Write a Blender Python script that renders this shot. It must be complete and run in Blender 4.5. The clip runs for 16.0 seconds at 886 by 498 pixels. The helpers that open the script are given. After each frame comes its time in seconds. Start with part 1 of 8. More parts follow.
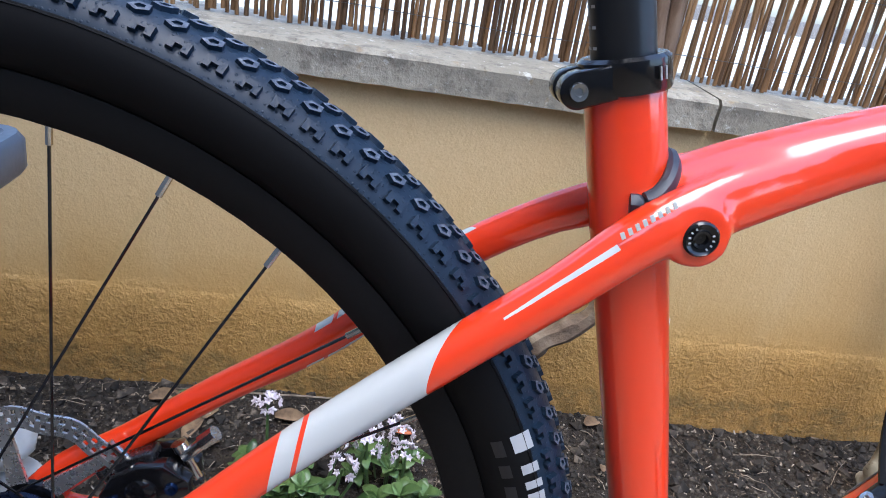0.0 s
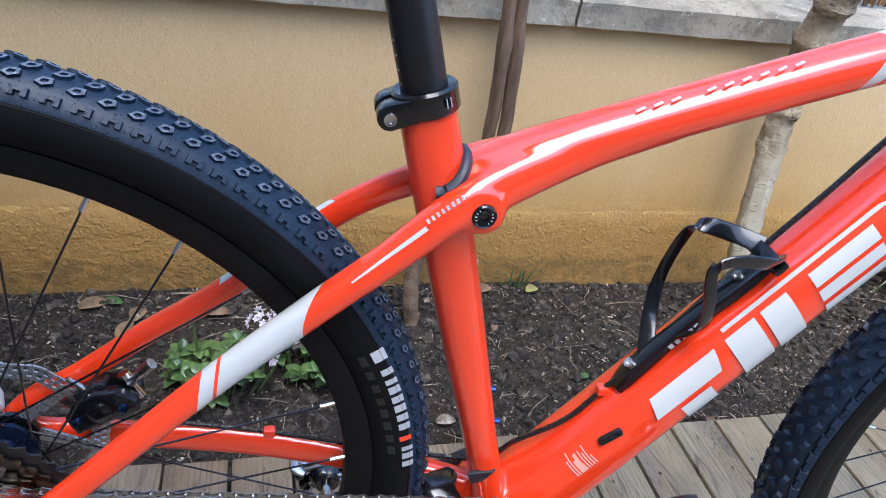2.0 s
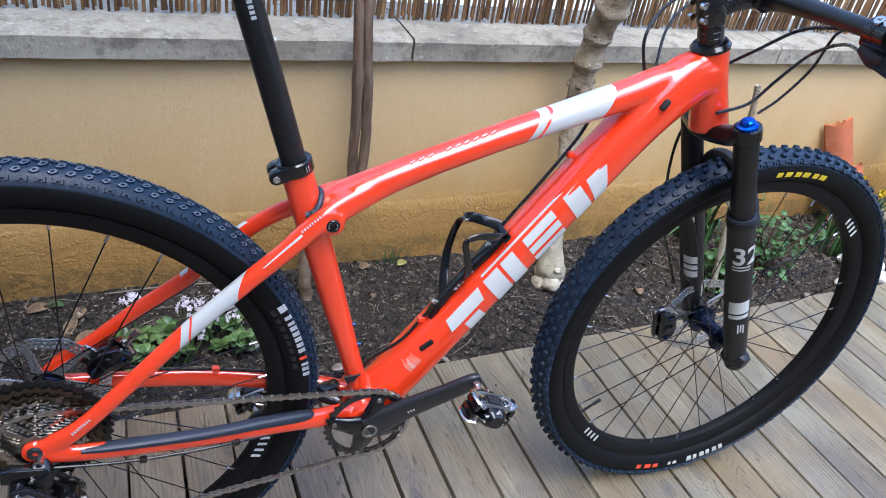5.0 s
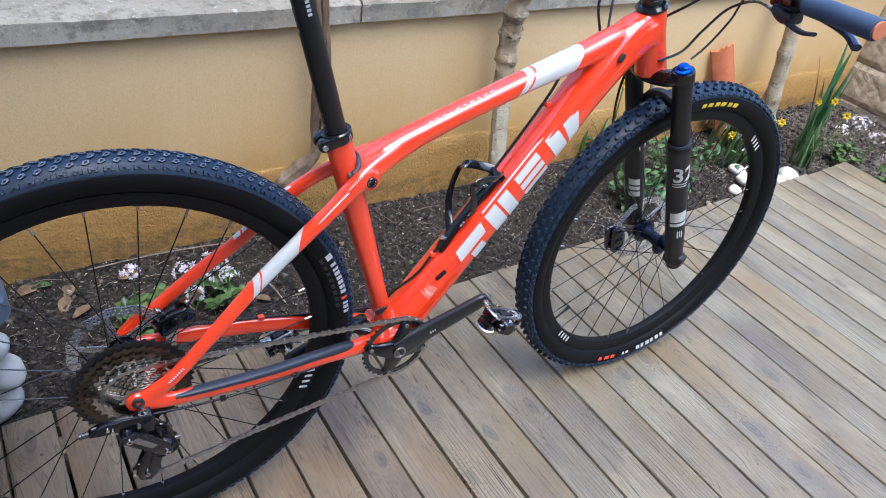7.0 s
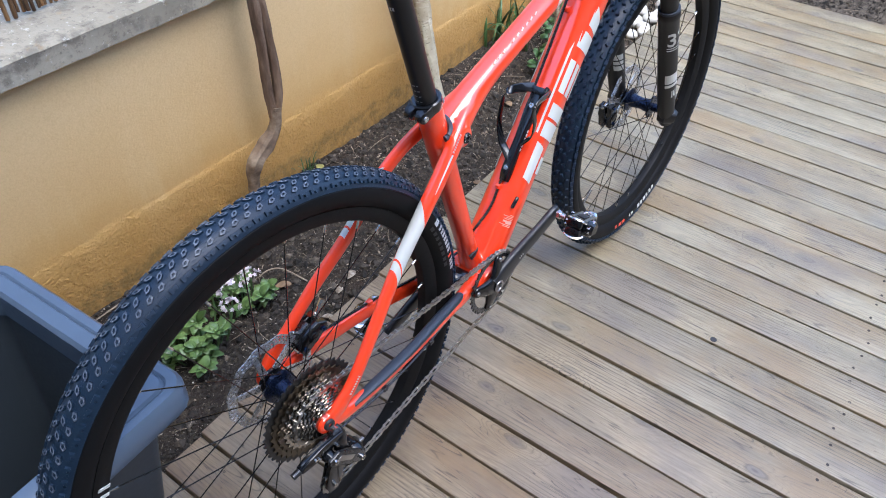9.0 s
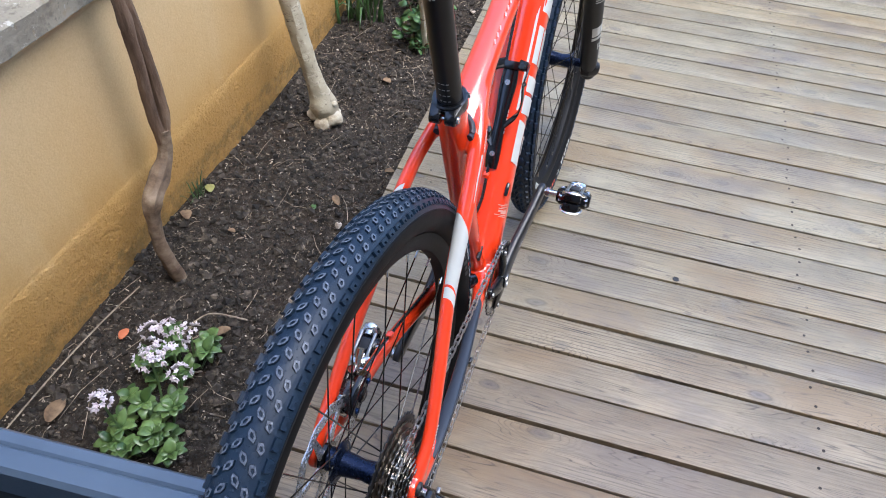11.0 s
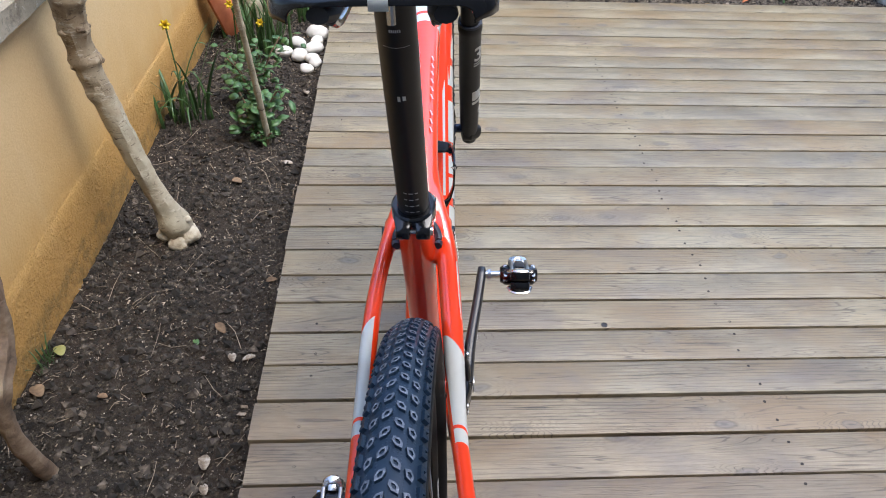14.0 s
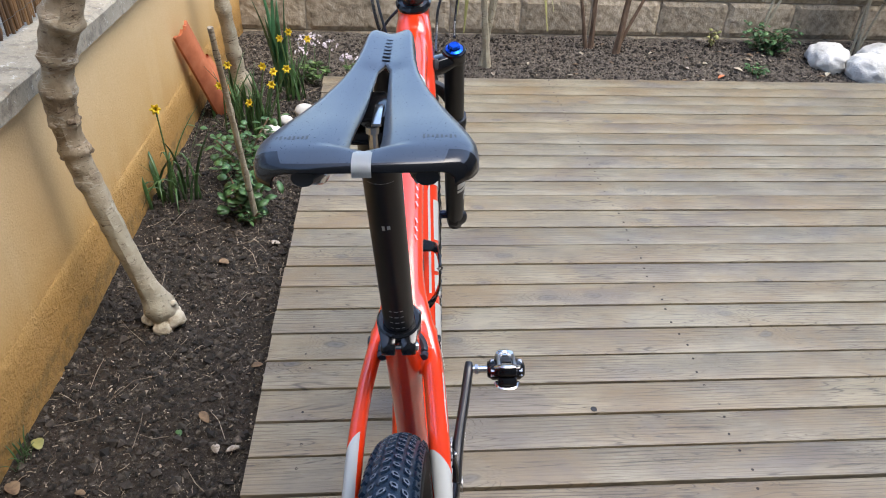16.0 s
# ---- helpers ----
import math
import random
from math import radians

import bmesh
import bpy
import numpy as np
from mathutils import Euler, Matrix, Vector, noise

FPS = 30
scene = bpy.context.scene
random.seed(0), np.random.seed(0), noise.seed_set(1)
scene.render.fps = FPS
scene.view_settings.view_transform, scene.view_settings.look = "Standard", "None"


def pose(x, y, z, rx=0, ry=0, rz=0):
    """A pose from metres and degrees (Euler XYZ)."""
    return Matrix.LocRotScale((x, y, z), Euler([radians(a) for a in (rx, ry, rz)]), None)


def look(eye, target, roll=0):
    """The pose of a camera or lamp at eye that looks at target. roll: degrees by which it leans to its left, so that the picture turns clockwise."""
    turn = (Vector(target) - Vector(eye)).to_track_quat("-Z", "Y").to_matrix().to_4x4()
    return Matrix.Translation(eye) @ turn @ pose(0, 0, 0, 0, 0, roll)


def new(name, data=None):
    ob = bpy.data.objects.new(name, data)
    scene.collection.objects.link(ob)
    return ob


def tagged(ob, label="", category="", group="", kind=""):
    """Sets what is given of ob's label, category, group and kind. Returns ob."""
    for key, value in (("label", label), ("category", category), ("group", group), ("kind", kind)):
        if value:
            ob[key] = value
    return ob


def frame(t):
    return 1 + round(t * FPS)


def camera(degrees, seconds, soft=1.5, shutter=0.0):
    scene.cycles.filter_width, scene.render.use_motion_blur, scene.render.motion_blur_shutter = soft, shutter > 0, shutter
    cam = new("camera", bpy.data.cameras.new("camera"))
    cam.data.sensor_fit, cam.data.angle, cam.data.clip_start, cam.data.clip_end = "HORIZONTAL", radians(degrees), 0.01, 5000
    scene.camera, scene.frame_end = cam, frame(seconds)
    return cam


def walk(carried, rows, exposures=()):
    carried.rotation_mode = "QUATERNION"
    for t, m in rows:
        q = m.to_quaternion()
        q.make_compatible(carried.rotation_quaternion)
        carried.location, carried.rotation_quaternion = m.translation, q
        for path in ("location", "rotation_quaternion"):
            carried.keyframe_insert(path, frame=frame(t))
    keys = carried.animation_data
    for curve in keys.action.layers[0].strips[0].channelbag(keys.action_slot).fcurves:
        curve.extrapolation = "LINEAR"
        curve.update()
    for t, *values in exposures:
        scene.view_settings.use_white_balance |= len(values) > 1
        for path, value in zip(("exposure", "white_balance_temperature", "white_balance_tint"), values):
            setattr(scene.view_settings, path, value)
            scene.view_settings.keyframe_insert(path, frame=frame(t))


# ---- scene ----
cam = camera(65.3, 16.0, 1.0)
EXPOSURES = [(0, 2.14, 5800, 10), (2, 2.2, 5720, 10), (3.5, 2.08, 5640, 10), (6.5, 2.14, 5700, 10), (9, 2.24, 5820, 10), (13, 2.06, 6230, 10), (16, 1.92, 6400, 10)]
PATH = [
    (0, (0.203, -0.327, 0.752), (0.465, 1.504, -0.009), 9.4),
    (0.5, (0.212, -0.309, 0.777), (0.516, 1.447, -0.13), 10.5),
    (1, (0.209, -0.322, 0.825), (0.568, 1.366, -0.187), 11.3),
    (1.5, (0.213, -0.364, 0.869), (0.648, 1.275, -0.193), 10.9),
    (2, (0.219, -0.415, 0.884), (0.728, 1.18, -0.209), 9.5),
    (2.5, (0.23, -0.445, 0.905), (0.802, 1.13, -0.186), 10.1),
    (3, (0.228, -0.505, 0.934), (0.816, 1.072, -0.146), 10.4),
    (3.5, (0.244, -0.596, 0.982), (0.87, 0.96, -0.108), 11.2),
    (3.7, (0.257, -0.625, 1.005), (0.899, 0.918, -0.093), 10.8),
    (5.8, (0.057, -0.779, 1.182), (0.928, 0.637, 0.07), 9.4),
    (6, (0.039, -0.787, 1.193), (0.928, 0.61, 0.071), 8.9),
    (6.5, (-0.029, -0.801, 1.199), (0.891, 0.523, 0.016), 8.4),
    (7, (-0.096, -0.79, 1.207), (0.922, 0.448, 0.011), 10.7),
    (7.5, (-0.167, -0.732, 1.211), (0.789, 0.531, -0.011), 7.3),
    (8, (-0.241, -0.656, 1.218), (0.766, 0.51, -0.057), 4.7),
    (8.5, (-0.294, -0.604, 1.222), (0.758, 0.458, -0.106), 4.2),
    (9, (-0.369, -0.495, 1.241), (0.834, 0.316, -0.135), 2.0),
    (9.2, (-0.405, -0.453, 1.239), (0.863, 0.246, -0.141), 3.5),
    (11.3, (-0.368, -0.119, 1.189), (1.008, 0.154, -0.237), 2.1),
    (11.5, (-0.356, -0.092, 1.19), (1.027, 0.138, -0.237), 0.6),
    (12, (-0.331, -0.053, 1.166), (1.109, 0.029, -0.218), -0.2),
    (12.5, (-0.324, -0.031, 1.134), (1.139, -0.055, -0.229), 2.6),
    (13, (-0.301, 0.0, 1.113), (1.144, -0.162, -0.26), 5.6),
    (13.5, (-0.275, 0.019, 1.119), (1.155, -0.182, -0.266), 5.0),
    (14, (-0.245, 0.022, 1.136), (1.289, -0.098, -0.142), 2.7),
    (14.5, (-0.244, 0.025, 1.154), (1.351, -0.046, -0.051), 2.1),
    (15, (-0.24, 0.025, 1.163), (1.367, -0.041, -0.025), 2.1),
    (15.5, (-0.227, 0.021, 1.169), (1.399, -0.088, 0.01), 2.5),
    (16, (-0.215, 0.019, 1.182), (1.423, -0.136, 0.045), 2.7),
]
walk(cam, [(t, look(eye, target, roll)) for t, eye, target, roll in PATH], EXPOSURES)

# ---- world and light: open shade under a bright overcast sky ----
world = bpy.data.worlds.new("sky")
scene.world = world
world.use_nodes = True
wn = world.node_tree
sky = wn.nodes.new("ShaderNodeTexSky")
sky.sky_type = "NISHITA"
sky.sun_disc = False
sky.sun_elevation = radians(68)
sky.sun_rotation = radians(205)
sky.air_density, sky.dust_density, sky.ozone_density = 1.0, 2.0, 2.0
wn.links.new(sky.outputs[0], wn.nodes["Background"].inputs[0])
wn.nodes["Background"].inputs[1].default_value = 0.15
sun = new("sun", bpy.data.lights.new("sun", "SUN"))
sun.data.energy, sun.data.angle, sun.data.color = 0.95, radians(50), (1.0, 0.95, 0.88)
sun.matrix_world = look((-0.85, -1.8, 4.9), (0, 0, 0))

# ---- materials ----
class Nodes:
    """A small wrapper to wire one node material."""

    def __init__(self, name, rough=0.5, metal=0.0, colour=(0.5, 0.5, 0.5)):
        self.m = bpy.data.materials.new(name)
        self.m.use_nodes = True
        self.t = self.m.node_tree
        self.b = self.t.nodes["Principled BSDF"]
        self.b.inputs["Roughness"].default_value = rough
        self.b.inputs["Metallic"].default_value = metal
        self.b.inputs["Base Color"].default_value = (*colour, 1)
        self.co = self.t.nodes.new("ShaderNodeTexCoord").outputs["Object"]

    def n(self, kind, **put):
        node = self.t.nodes.new("ShaderNode" + kind)
        for key, value in put.items():
            node.inputs[key].default_value = value
        return node

    def link(self, a, b):
        self.t.links.new(a, b)

    def scaled(self, sx, sy, sz, src=None, rot=(0, 0, 0)):
        mp = self.n("Mapping")
        mp.inputs["Scale"].default_value = (sx, sy, sz)
        mp.inputs["Rotation"].default_value = rot
        self.link(src or self.co, mp.inputs["Vector"])
        return mp.outputs[0]

    def noise(self, scale, detail=4.0, rough=0.55, src=None, distort=0.0):
        nz = self.n("TexNoise", Scale=scale, Detail=detail, Roughness=rough, Distortion=distort)
        self.link(src or self.co, nz.inputs["Vector"])
        return nz.outputs["Fac"]

    def voronoi(self, scale, src=None, feature="F1", even=1.0):
        v = self.n("TexVoronoi", Scale=scale, Randomness=even)
        v.feature = feature
        self.link(src or self.co, v.inputs["Vector"])
        return v.outputs

    def ramp(self, fac, *stops):
        r = self.n("ValToRGB")
        e = r.color_ramp.elements
        while len(e) < len(stops):
            e.new(0.5)
        for el, (p, c) in zip(e, stops):
            el.position = p
            el.color = (*c, 1) if isinstance(c, tuple) else (c, c, c, 1)
        self.link(fac, r.inputs[0])
        return r.outputs[0]

    def mix(self, fac, a, b, mode="MIX"):
        x = self.t.nodes.new("ShaderNodeMix")
        x.data_type, x.blend_type = "RGBA", mode
        for sock, v in ((x.inputs[0], fac), (x.inputs[6], a), (x.inputs[7], b)):
            if isinstance(v, (int, float)):
                sock.default_value = v
            elif isinstance(v, tuple):
                sock.default_value = (*v, 1)
            else:
                self.link(v, sock)
        return x.outputs[2]

    def math(self, op, a, b=0.0, c=None):
        x = self.t.nodes.new("ShaderNodeMath")
        x.operation = op
        for sock, v in zip(x.inputs, (a, b, c)):
            if isinstance(v, (int, float)):
                sock.default_value = v
            elif v is not None:
                self.link(v, sock)
        return x.outputs[0]

    def xyz(self, src=None):
        s = self.n("SeparateXYZ")
        self.link(src or self.co, s.inputs[0])
        return s.outputs

    def colour(self, sock):
        self.link(sock, self.b.inputs["Base Color"])

    def rough(self, fac, lo, hi):
        r = self.n("MapRange")
        r.inputs["To Min"].default_value, r.inputs["To Max"].default_value = lo, hi
        self.link(fac, r.inputs[0])
        self.link(r.outputs[0], self.b.inputs["Roughness"])

    def bump(self, height, strength=0.3, dist=0.002):
        prev = self.b.inputs["Normal"].links
        bp = self.n("Bump", Strength=strength, Distance=dist)
        self.link(height, bp.inputs["Height"])
        if prev:
            self.link(prev[0].from_socket, bp.inputs["Normal"])
        self.link(bp.outputs[0], self.b.inputs["Normal"])

    def random(self):
        return self.t.nodes.new("ShaderNodeObjectInfo").outputs["Random"]

    def island(self):
        return self.t.nodes.new("ShaderNodeNewGeometry").outputs["Random Per Island"]

    def put(self, **values):
        for key, v in values.items():
            self.b.inputs[key.replace("_", " ")].default_value = v
        return self.m


def plain(name, colour, rough=0.5, metal=0.0, vary=0.12, grain=300.0, bump=0.05, coat=0.0):
    """A paint, plastic or metal with slight mottling and grain."""
    k = Nodes(name, rough, metal, colour)
    big, fine = k.noise(14.0, 3.0), k.noise(grain, 2.0)
    dark = tuple(c * (1 - vary) for c in colour)
    lite = tuple(min(1, c * (1 + vary)) for c in colour)
    k.colour(k.mix(big, dark, lite))
    k.rough(fine, max(0.02, rough - 0.07), rough + 0.07)
    if bump:
        k.bump(fine, bump, 0.0006)
    return k.put(Coat_Weight=coat, Coat_Roughness=0.06)


RED, WHITE = (0.88, 0.050, 0.008), (0.56, 0.57, 0.54)


def frame_paint():
    """Glossy orange-red paint with white bands on the stays and the top tube."""
    k = Nodes("orange_red_paint", 0.32)
    x, y, z = k.xyz()

    def between(v, lo, hi):
        return k.math("MULTIPLY", k.math("GREATER_THAN", v, lo), k.math("LESS_THAN", v, hi))

    side = k.math("ABSOLUTE", y)
    # along the stays: distance forward and up at 45 degrees, with slanted ends
    u = k.math("ADD", k.math("MULTIPLY", x, 0.69), k.math("MULTIPLY", z, 0.724))
    slant = k.math("SUBTRACT", k.math("MULTIPLY", z, 0.69), k.math("MULTIPLY", x, 0.724))
    u2 = k.math("ADD", u, k.math("MULTIPLY", slant, -1.3))
    right = k.math("LESS_THAN", y, 0.0)
    edge = k.math("SUBTRACT", 0.0708, k.math("MULTIPLY", x, 0.1014))
    edge = k.math("ADD", edge, k.math("MULTIPLY", right, k.math("SUBTRACT", 0.0015, k.math("MULTIPLY", x, 0.0686))))
    flank = k.math("GREATER_THAN", side, edge)
    upper = k.math("ADD", 0.3160, k.math("MULTIPLY", k.math("SUBTRACT", k.math("ADD", edge, 0.015), side), 1.2))
    stay = k.math("MULTIPLY", between(u2, 0.203, upper), k.math("MULTIPLY", flank, k.math("GREATER_THAN", z, 0.42)))
    stay = k.math("MULTIPLY", stay, k.math("LESS_THAN", x, 0.30))
    stay = k.math("MULTIPLY", stay, k.math("SUBTRACT", 1.0, between(u2, 0.2185, 0.2225)))
    # top tube band near the head, slanted ends and one red slit
    v = k.math("SUBTRACT", x, k.math("MULTIPLY", z, 0.45))
    top = k.math("MULTIPLY", between(v, 0.287, 0.376), k.math("GREATER_THAN", z, k.math("ADD", k.math("MULTIPLY", x, 0.347), 0.525)))
    top = k.math("MULTIPLY", top, k.math("SUBTRACT", 1.0, between(v, 0.298, 0.302)))
    # thin tapering white line along the shoulder of the seat stay
    s0 = k.math("ADD", slant, k.math("MULTIPLY", k.math("SUBTRACT", u, 0.6270), 0.105))
    line = k.math("MULTIPLY", between(s0, 0.2106, k.math("ADD", 0.2117, k.math("MULTIPLY", k.math("SUBTRACT", u, 0.627), 0.03))), between(u, 0.627, 0.690))
    line = k.math("MULTIPLY", line, k.math("LESS_THAN", y, -0.034))
    mask = k.math("MAXIMUM", k.math("MAXIMUM", stay, top), line)
    big = k.noise(6.0, 2.0)
    red = k.mix(big, tuple(c * 0.93 for c in RED), RED)
    k.colour(k.mix(mask, red, WHITE))
    k.rough(k.noise(40.0, 3.0), 0.26, 0.36)
    k.bump(k.noise(900.0, 1.0), 0.02, 0.0003)
    return k.put(Coat_Weight=1.0, Coat_Roughness=0.10, Coat_IOR=1.8, Specular_IOR_Level=0.15)


def wood_deck():
    """Weathered softwood decking: grey-beige with brown and lilac stains, cracked grain along the board, knots."""
    k = Nodes("weathered_deck_wood", 0.6)
    seed = k.math("MULTIPLY", k.random(), 37.0)
    shift = k.n("CombineXYZ")
    k.link(seed, shift.inputs[0])
    k.link(k.math("MULTIPLY", seed, 1.7), shift.inputs[1])
    add = k.t.nodes.new("ShaderNodeVectorMath")
    k.link(k.co, add.inputs[0])
    k.link(shift.outputs[0], add.inputs[1])
    co = add.outputs[0]
    fibre = k.noise(1.0, 8.0, 0.75, k.scaled(150, 11.0, 60, co), 0.3)
    broad = k.noise(1.0, 4.0, 0.6, k.scaled(18, 1.6, 20, co), 1.6)
    # growth rings cut along the board: wavy bands, drawn out lengthwise
    wave = k.n("TexWave", Scale=34.0, Distortion=7.0, Detail=4.0)
    wave.inputs["Detail Scale"].default_value, wave.inputs["Detail Roughness"].default_value = 1.1, 0.6
    k.link(k.scaled(1.0, 0.055, 1.0, co), wave.inputs["Vector"])
    rings = wave.outputs["Fac"]
    worn = k.ramp(k.noise(3.1, 4.0, 0.6, k.scaled(1.0, 0.7, 1, co)), (0.44, 0.0), (0.60, 1.0))
    stain = k.noise(4.2, 5.0, 0.62, k.scaled(1.5, 0.8, 1, co))
    stain2 = k.noise(3.4, 5.0, 0.64, k.scaled(1.5, 0.7, 1, co), 0.5)
    violet = k.noise(5.0, 5.0, 0.6, k.scaled(1.2, 0.6, 2, co), 0.3)
    base = k.ramp(fibre, (0.28, (0.165, 0.140, 0.106)), (0.44, (0.270, 0.240, 0.188)), (0.60, (0.315, 0.284, 0.224)), (0.78, (0.375, 0.342, 0.275)))
    base = k.mix(k.ramp(broad, (0.50, 0.0), (0.72, 0.35)), base, (0.165, 0.140, 0.105))
    base = k.mix(k.ramp(stain, (0.45, 0.0), (0.66, 0.72)), base, (0.140, 0.122, 0.100))
    base = k.mix(k.ramp(stain2, (0.45, 0.0), (0.62, 0.72)), base, (0.215, 0.155, 0.088))
    base = k.mix(k.ramp(violet, (0.52, 0.0), (0.66, 0.55)), base, (0.135, 0.122, 0.138))
    # knots, and grain lines that bend round them
    vn = k.n("TexVoronoi", Scale=1.0, Randomness=0.9)
    vn.voronoi_dimensions = "2D"
    wander = k.n("TexNoise", Scale=9.0, Detail=3.0)
    k.link(co, wander.inputs["Vector"])
    bent = k.t.nodes.new("ShaderNodeVectorMath")
    bent.operation = "MULTIPLY_ADD"
    k.link(wander.outputs["Color"], bent.inputs[0])
    bent.inputs[1].default_value = (0.022, 0.05, 0.0)
    k.link(co, bent.inputs[2])
    k.link(k.scaled(11.0, 5.2, 1, bent.outputs[0]), vn.inputs["Vector"])
    v = vn.outputs
    pick = k.math("GREATER_THAN", k.xyz(v["Color"])[0], 0.80)
    swirl = k.math("MULTIPLY", k.ramp(v["Distance"], (0.05, 0.30), (0.42, 0.0)), pick)
    field = k.math("ADD", k.noise(1.0, 2.5, 0.5, k.scaled(22, 1.9, 5, co), 0.5), swirl)
    cell = k.math("ABSOLUTE", k.math("SUBTRACT", k.math("FRACT", k.math("MULTIPLY", field, 17.0)), 0.5))
    patch = k.ramp(k.noise(1.0, 4.0, 0.6, k.scaled(16, 3.4, 5, co)), (0.44, 0.10), (0.60, 1.0))
    grain = k.math("MULTIPLY", k.ramp(cell, (0.03, 1.0), (0.10, 0.0)), patch)
    soft = k.ramp(cell, (0.0, 0.22), (0.40, 0.0))
    base = k.mix(soft, base, (0.14, 0.115, 0.085))
    base = k.mix(k.math("MULTIPLY", grain, 0.75), base, (0.055, 0.042, 0.032))
    dark_ring = k.math("MULTIPLY", k.ramp(rings, (0.05, 0.8), (0.20, 0.0)), k.math("ADD", 0.12, k.math("MULTIPLY", worn, 0.88)))
    base = k.mix(dark_ring, base, (0.085, 0.070, 0.055))
    # fine open checks
    check = k.noise(1.0, 3.0, 0.6, k.scaled(160, 2.0, 40, co), 0.8)
    split = k.math("MULTIPLY", k.ramp(check, (0.315, 0.95), (0.355, 0.0)), worn)
    base = k.mix(split, base, (0.030, 0.024, 0.019))
    # knots: sparse stretched cells with a dark rim
    ring = k.ramp(v["Distance"], (0.09, 1.0), (0.15, 0.0))
    knot = k.ramp(v["Distance"], (0.02, (0.060, 0.056, 0.060)), (0.05, (0.12, 0.112, 0.118)), (0.085, (0.13, 0.118, 0.115)), (0.115, (0.035, 0.030, 0.028)))
    ring = k.math("MULTIPLY", ring, pick)
    base = k.mix(k.math("MULTIPLY", ring, k.ramp(stain, (0.35, 0.35), (0.6, 0.85))), base, knot)
    tint = k.ramp(k.random(), (0.0, (0.84, 0.84, 0.83)), (0.3, (0.96, 0.94, 0.89)), (0.7, (0.96, 0.90, 0.80)), (1.0, (0.87, 0.86, 0.84)))
    base = k.mix(1.0, base, (0.94, 0.94, 0.835), "MULTIPLY")
    # boards at low x are tinted browner and darker, easing off with x
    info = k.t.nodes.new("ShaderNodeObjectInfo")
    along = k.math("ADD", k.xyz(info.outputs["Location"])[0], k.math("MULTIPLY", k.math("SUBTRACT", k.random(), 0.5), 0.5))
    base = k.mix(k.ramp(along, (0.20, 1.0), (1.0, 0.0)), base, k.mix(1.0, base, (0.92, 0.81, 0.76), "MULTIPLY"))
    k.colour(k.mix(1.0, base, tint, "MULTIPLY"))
    k.rough(broad, 0.34, 0.56)
    k.bump(broad, 0.25, 0.002)
    k.bump(k.math("SUBTRACT", 1.0, dark_ring), 0.35, 0.0012)
    k.bump(k.math("SUBTRACT", 1.0, split), 0.6, 0.002)
    k.bump(k.math("SUBTRACT", 1.0, grain), 0.5, 0.0012)
    k.bump(fibre, 0.6, 0.0016)
    return k.put(Specular_IOR_Level=0.62)


